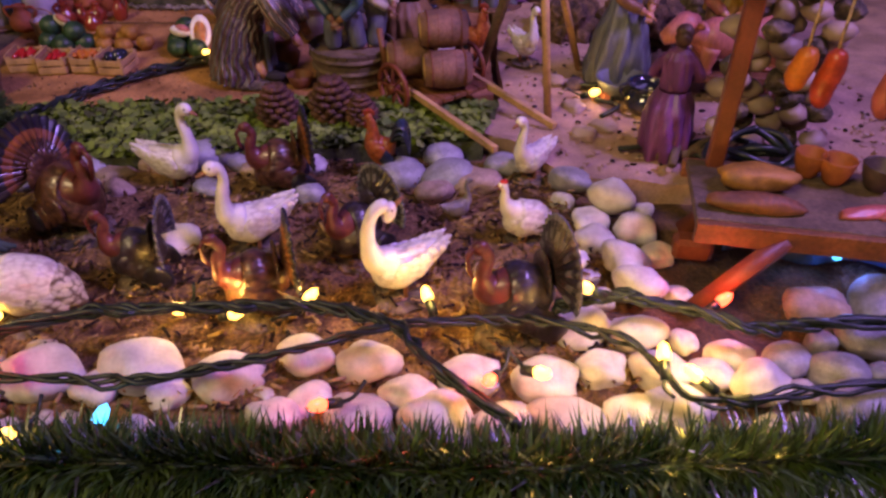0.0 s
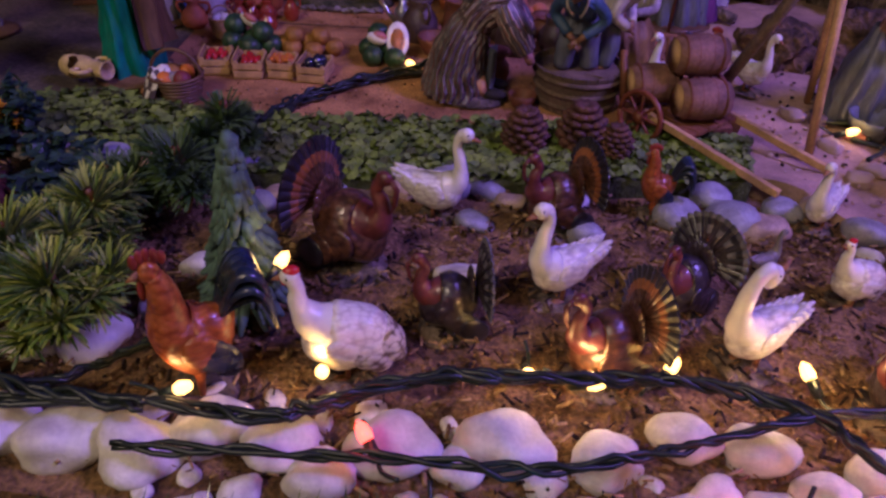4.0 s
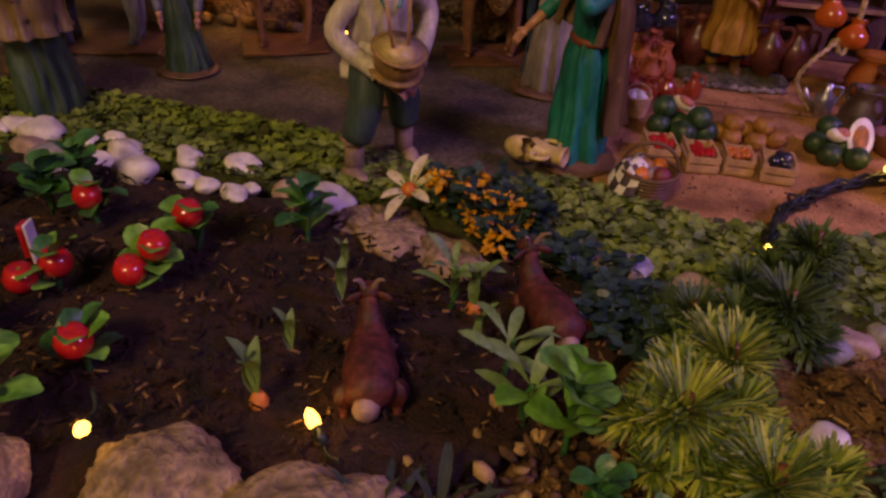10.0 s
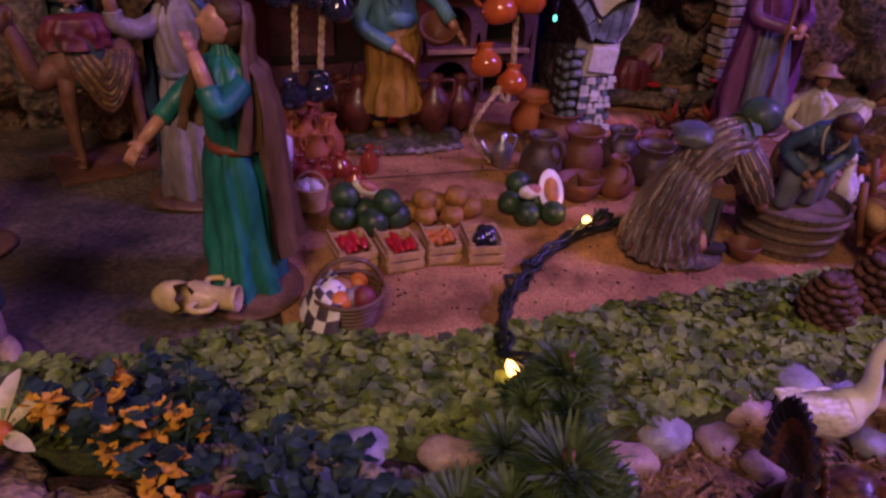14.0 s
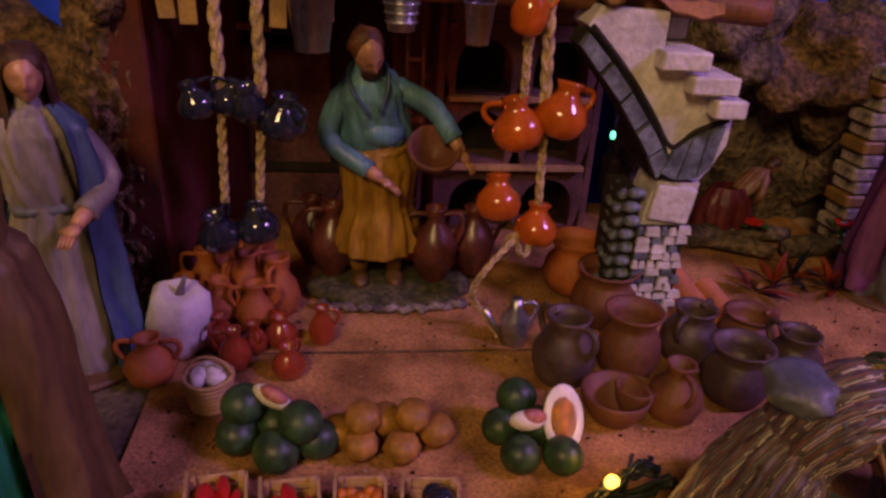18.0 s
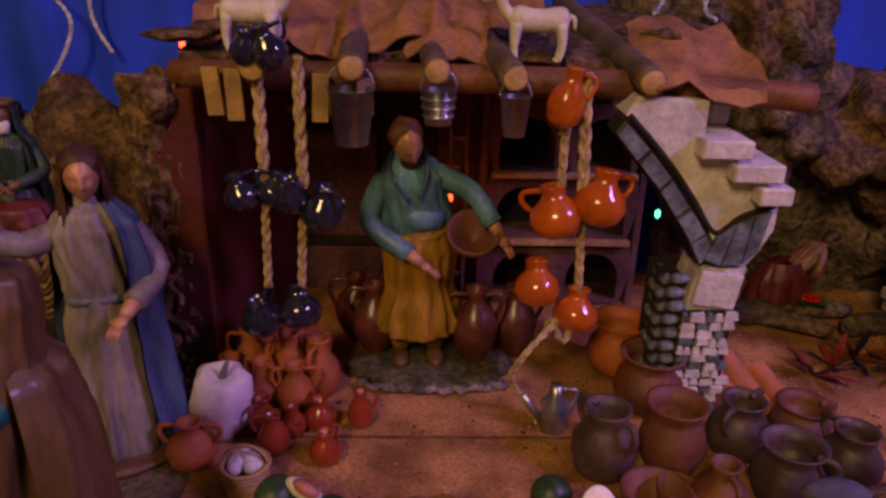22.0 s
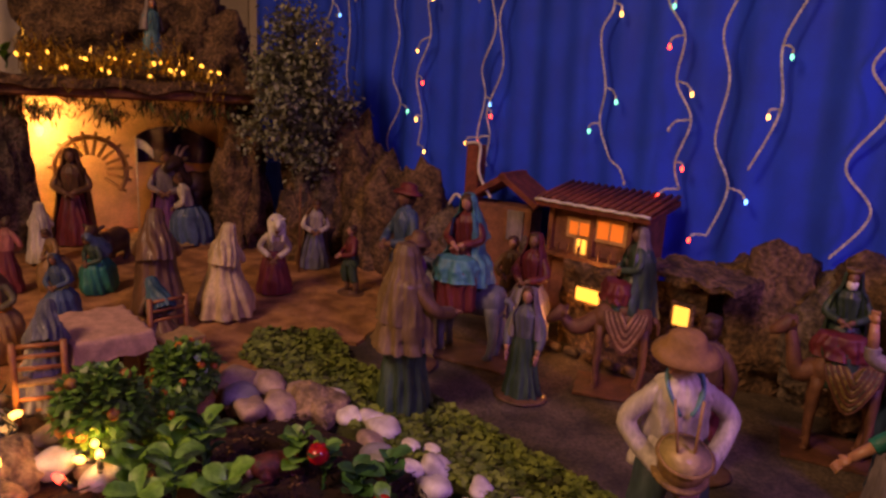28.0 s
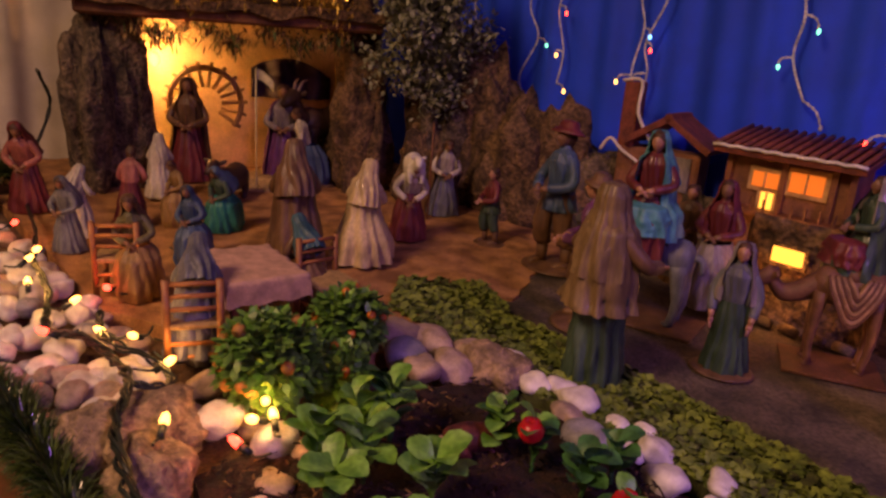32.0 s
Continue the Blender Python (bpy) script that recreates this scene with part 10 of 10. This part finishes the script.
cable([(-0.352, 0.5, 0.02), (-0.354, 0.53, 0.022), (-0.357, 0.57, 0.012), (-0.345, 0.604, 0.008), (-0.306, 0.658, 0.006), (-0.261, 0.692, 0.006), (-0.207, 0.712, 0.006)], 0.0034, "dark cable bundle crossing the moss to the square", 4, 3.0)
cable([(-0.356, 0.575, 0.01), (-0.335, 0.625, 0.008), (-0.3, 0.665, 0.008), (-0.25, 0.7, 0.01), (-0.215, 0.72, 0.012)], 0.003, "second dark cable beside the bundle", 4, 4.0)
cable([(-0.91, 0.22, 0.03), (-0.985, 0.226, 0.036), (-1.05, 0.236, 0.042), (-1.105, 0.262, 0.04), (-1.167, 0.27, 0.03), (-1.222, 0.263, 0.03), (-1.26, 0.24, 0.03), (-1.34, 0.26, 0.03), (-1.45, 0.27, 0.03)], 0.0036, "dark twisted cable over the porous rocks", 3)
cable([(-1.105, 0.262, 0.04), (-1.1, 0.29, 0.032), (-1.15, 0.296, 0.03), (-1.215, 0.276, 0.03), (-1.28, 0.29, 0.03)], 0.003, "dark cable loop over the white pebbles")
cable([(-0.6, 0.24, 0.02), (-0.68, 0.245, 0.02), (-0.76, 0.235, 0.03), (-0.85, 0.23, 0.03), (-0.93, 0.22, 0.03)], 0.0034, "dark cable along the bed's front edge", 3)
cable([(-1.9, 0.38, 0.2), (-1.93, 0.4, 0.14), (-1.9, 0.36, 0.06), (-1.8, 0.33, 0.02), (-1.6, 0.3, 0.03), (-1.45, 0.27, 0.03)], 0.003, "dark cable hanging beside the stable")

BULBS = [(-0.153, 0.314, 0.006, WARM, 0.04), (-0.123, 0.308, 0.006, WARM, 0.05), (-0.081, 0.317, 0.008, WARM, 0.035), (-0.008, 0.315, 0.01, WARM, 0.05), (0.082, 0.301, 0.03, WARM, 0.025), (0.024, 0.243, 0.022, REDGLOW, 0.02), (0.046, 0.247, 0.022, WARM, 0.03), (0.162, 0.318, 0.006, REDGLOW, 0.03), (0.11, 0.25, 0.026, WARM, 0.06), (0.126, 0.24, 0.024, WARM, 0.09),
         (-0.056, 0.228, 0.02, REDGLOW, 0.02), (-0.258, 0.308, 0.006, WARM, 0.045), (-0.323, 0.284, 0.012, WARM, 0.012), (-0.286, 0.346, 0.04, WARM, 0.015), (-0.227, 0.253, 0.02, REDGLOW, 0.01), (-0.46, 0.276, 0.02, WARM, 0.01), (-0.203, 0.218, 0.012, WARM, 0.0), (0.136, 0.612, 0.01, WARM, 0.02), (0.182, 0.565, 0.01, WARM, 0.01), (-0.361, 0.543, 0.012, WARM, 0.0),
         (-1.38, 0.25, 0.03, WARM, 0.1), (-1.23, 0.28, 0.028, WARM, 0.05), (-1.21, 0.3, 0.028, WARM, 0.06), (-1.165, 0.312, 0.02, WARM, 0.04), (-1.14, 0.3, 0.03, WARM, 0.03), (-1.035, 0.262, 0.04, WARM, 0.015), (-1.0, 0.3, 0.03, REDGLOW, 0.02), (-1.03, 0.326, 0.026, WARM, 0.07), (-1.045, 0.34, 0.03, WARM, 0.025), (-1.2, 0.335, 0.02, WARM, 0.1), (-1.35, 0.345, 0.02, WARM, 0.12), (-1.37, 0.335, 0.025, WARM, 0.1), (-1.24, 0.238, 0.034, REDGLOW, 0.02),
         (-1.36, 0.32, 0.02, REDGLOW, 0.03), (-1.62, 0.28, 0.03, REDGLOW, 0.04), (-1.3, 0.27, 0.034, WARM, 0.06), (-1.02, 0.335, 0.028, WARM, 0.08), (-0.24, 0.708, 0.012, WARM, 0.02), (-0.7, 0.3, 0.02, WARM, 0.01), (0.06, 0.93, 0.1, WARM, 0.02), (-0.165, 0.222, 0.012, BLUEGLOW, 0.0),
         (-0.601, 0.331, 0.012, WARM, 0.012), (-1.62, 0.238, 0.034, WARM, 0.1), (-1.6, 0.25, 0.034, WARM, 0.0), (-1.56, 0.205, 0.034, WARM, 0.08), (-1.46, 0.272, 0.04, WARM, 0.09), (-1.44, 0.26, 0.036, WARM, 0.0), (-1.48, 0.225, 0.04, WARM, 0.06), (0.26, 0.375, 0.0, BLUEGLOW, 0.05), (-0.76, 0.84, 0.03, WARM, 0.04), (-1.47, 0.44, 0.012, WARM, 0.03), (-1.1, 0.84, 0.012, WARM, 0.04)]
for i, (x, y, z, mt, power) in enumerate(BULBS):
    ob = thing("fairy_light", pose(x, y, z, 60, 0, i * 67), ("small warm glowing fairy light on a dark cable", "small red glowing fairy light on a dark cable", "small blue glowing fairy light in the garland")[0 if mt is WARM else 1 if mt is REDGLOW else 2], "fairy light", "fairy lights")
    part("bulb", M(mt).lathe([(0.0, 0.0), (0.003, 0.001), (0.0036, 0.004), (0.0026, 0.0085), (0.0, 0.011)], 12), ob)
    part("socket", M(CABLE).tube([(0, 0, 0.0008), (0, 0, -0.009)], 0.0028, 8), ob)
    part("lead", M(CABLE).tube(curve([(0, 0, -0.008), (0.002, 0.004, -0.014), (0.0, 0.012, -0.02)], 4), 0.0011, 6), ob)
    if power:
        lamp("fairy_light_lamp", "POINT", (x, y, z + 0.012), power * (0.5 if x > -0.08 else 0.35 if x > -0.6 else 0.3 if x > -1.1 else 0.2), (1.0, 0.52, 0.15) if mt is WARM else (0.12, 0.2, 1.0) if mt is BLUEGLOW else (1.0, 0.1, 0.08), 0.004)

# ---- tinsel garland on the front edge ----
a = random.Random(2)
gar = thing("tinsel_garland", pose(0, 0, 0), "thick green tinsel garland along the front edge", "garland")
spine = curve([(-1.9, 0.14, 0.0), (-1.5, 0.145, 0.004), (-1.25, 0.175, 0.014), (-1.08, 0.2, 0.01), (-0.8, 0.19, 0.0), (-0.5, 0.192, 0.0), (-0.2, 0.206, 0.004), (0.0, 0.204, 0.002), (0.25, 0.21, 0.004), (0.5, 0.205, 0.0)], 20)
part("core", M(CABLE).tube(spine, 0.0025, 6), gar)
b = M(TINSEL, NEEDLEDARK, TIN)
for i in range(24000):
    q = a.random() * (len(spine) - 1.001)
    c = spine[int(q)].lerp(spine[int(q) + 1], q % 1)
    d = Vector((a.gauss(0, 0.5), a.gauss(0, 1), a.gauss(0.15, 1)))
    b.blade(c, d, a.uniform(0.02, 0.032), 0.0017, 0 if a.random() < 0.7 else 1 if a.random() < 0.93 else 2, a.uniform(-0.2, 0.4))
part("needles", b, gar)
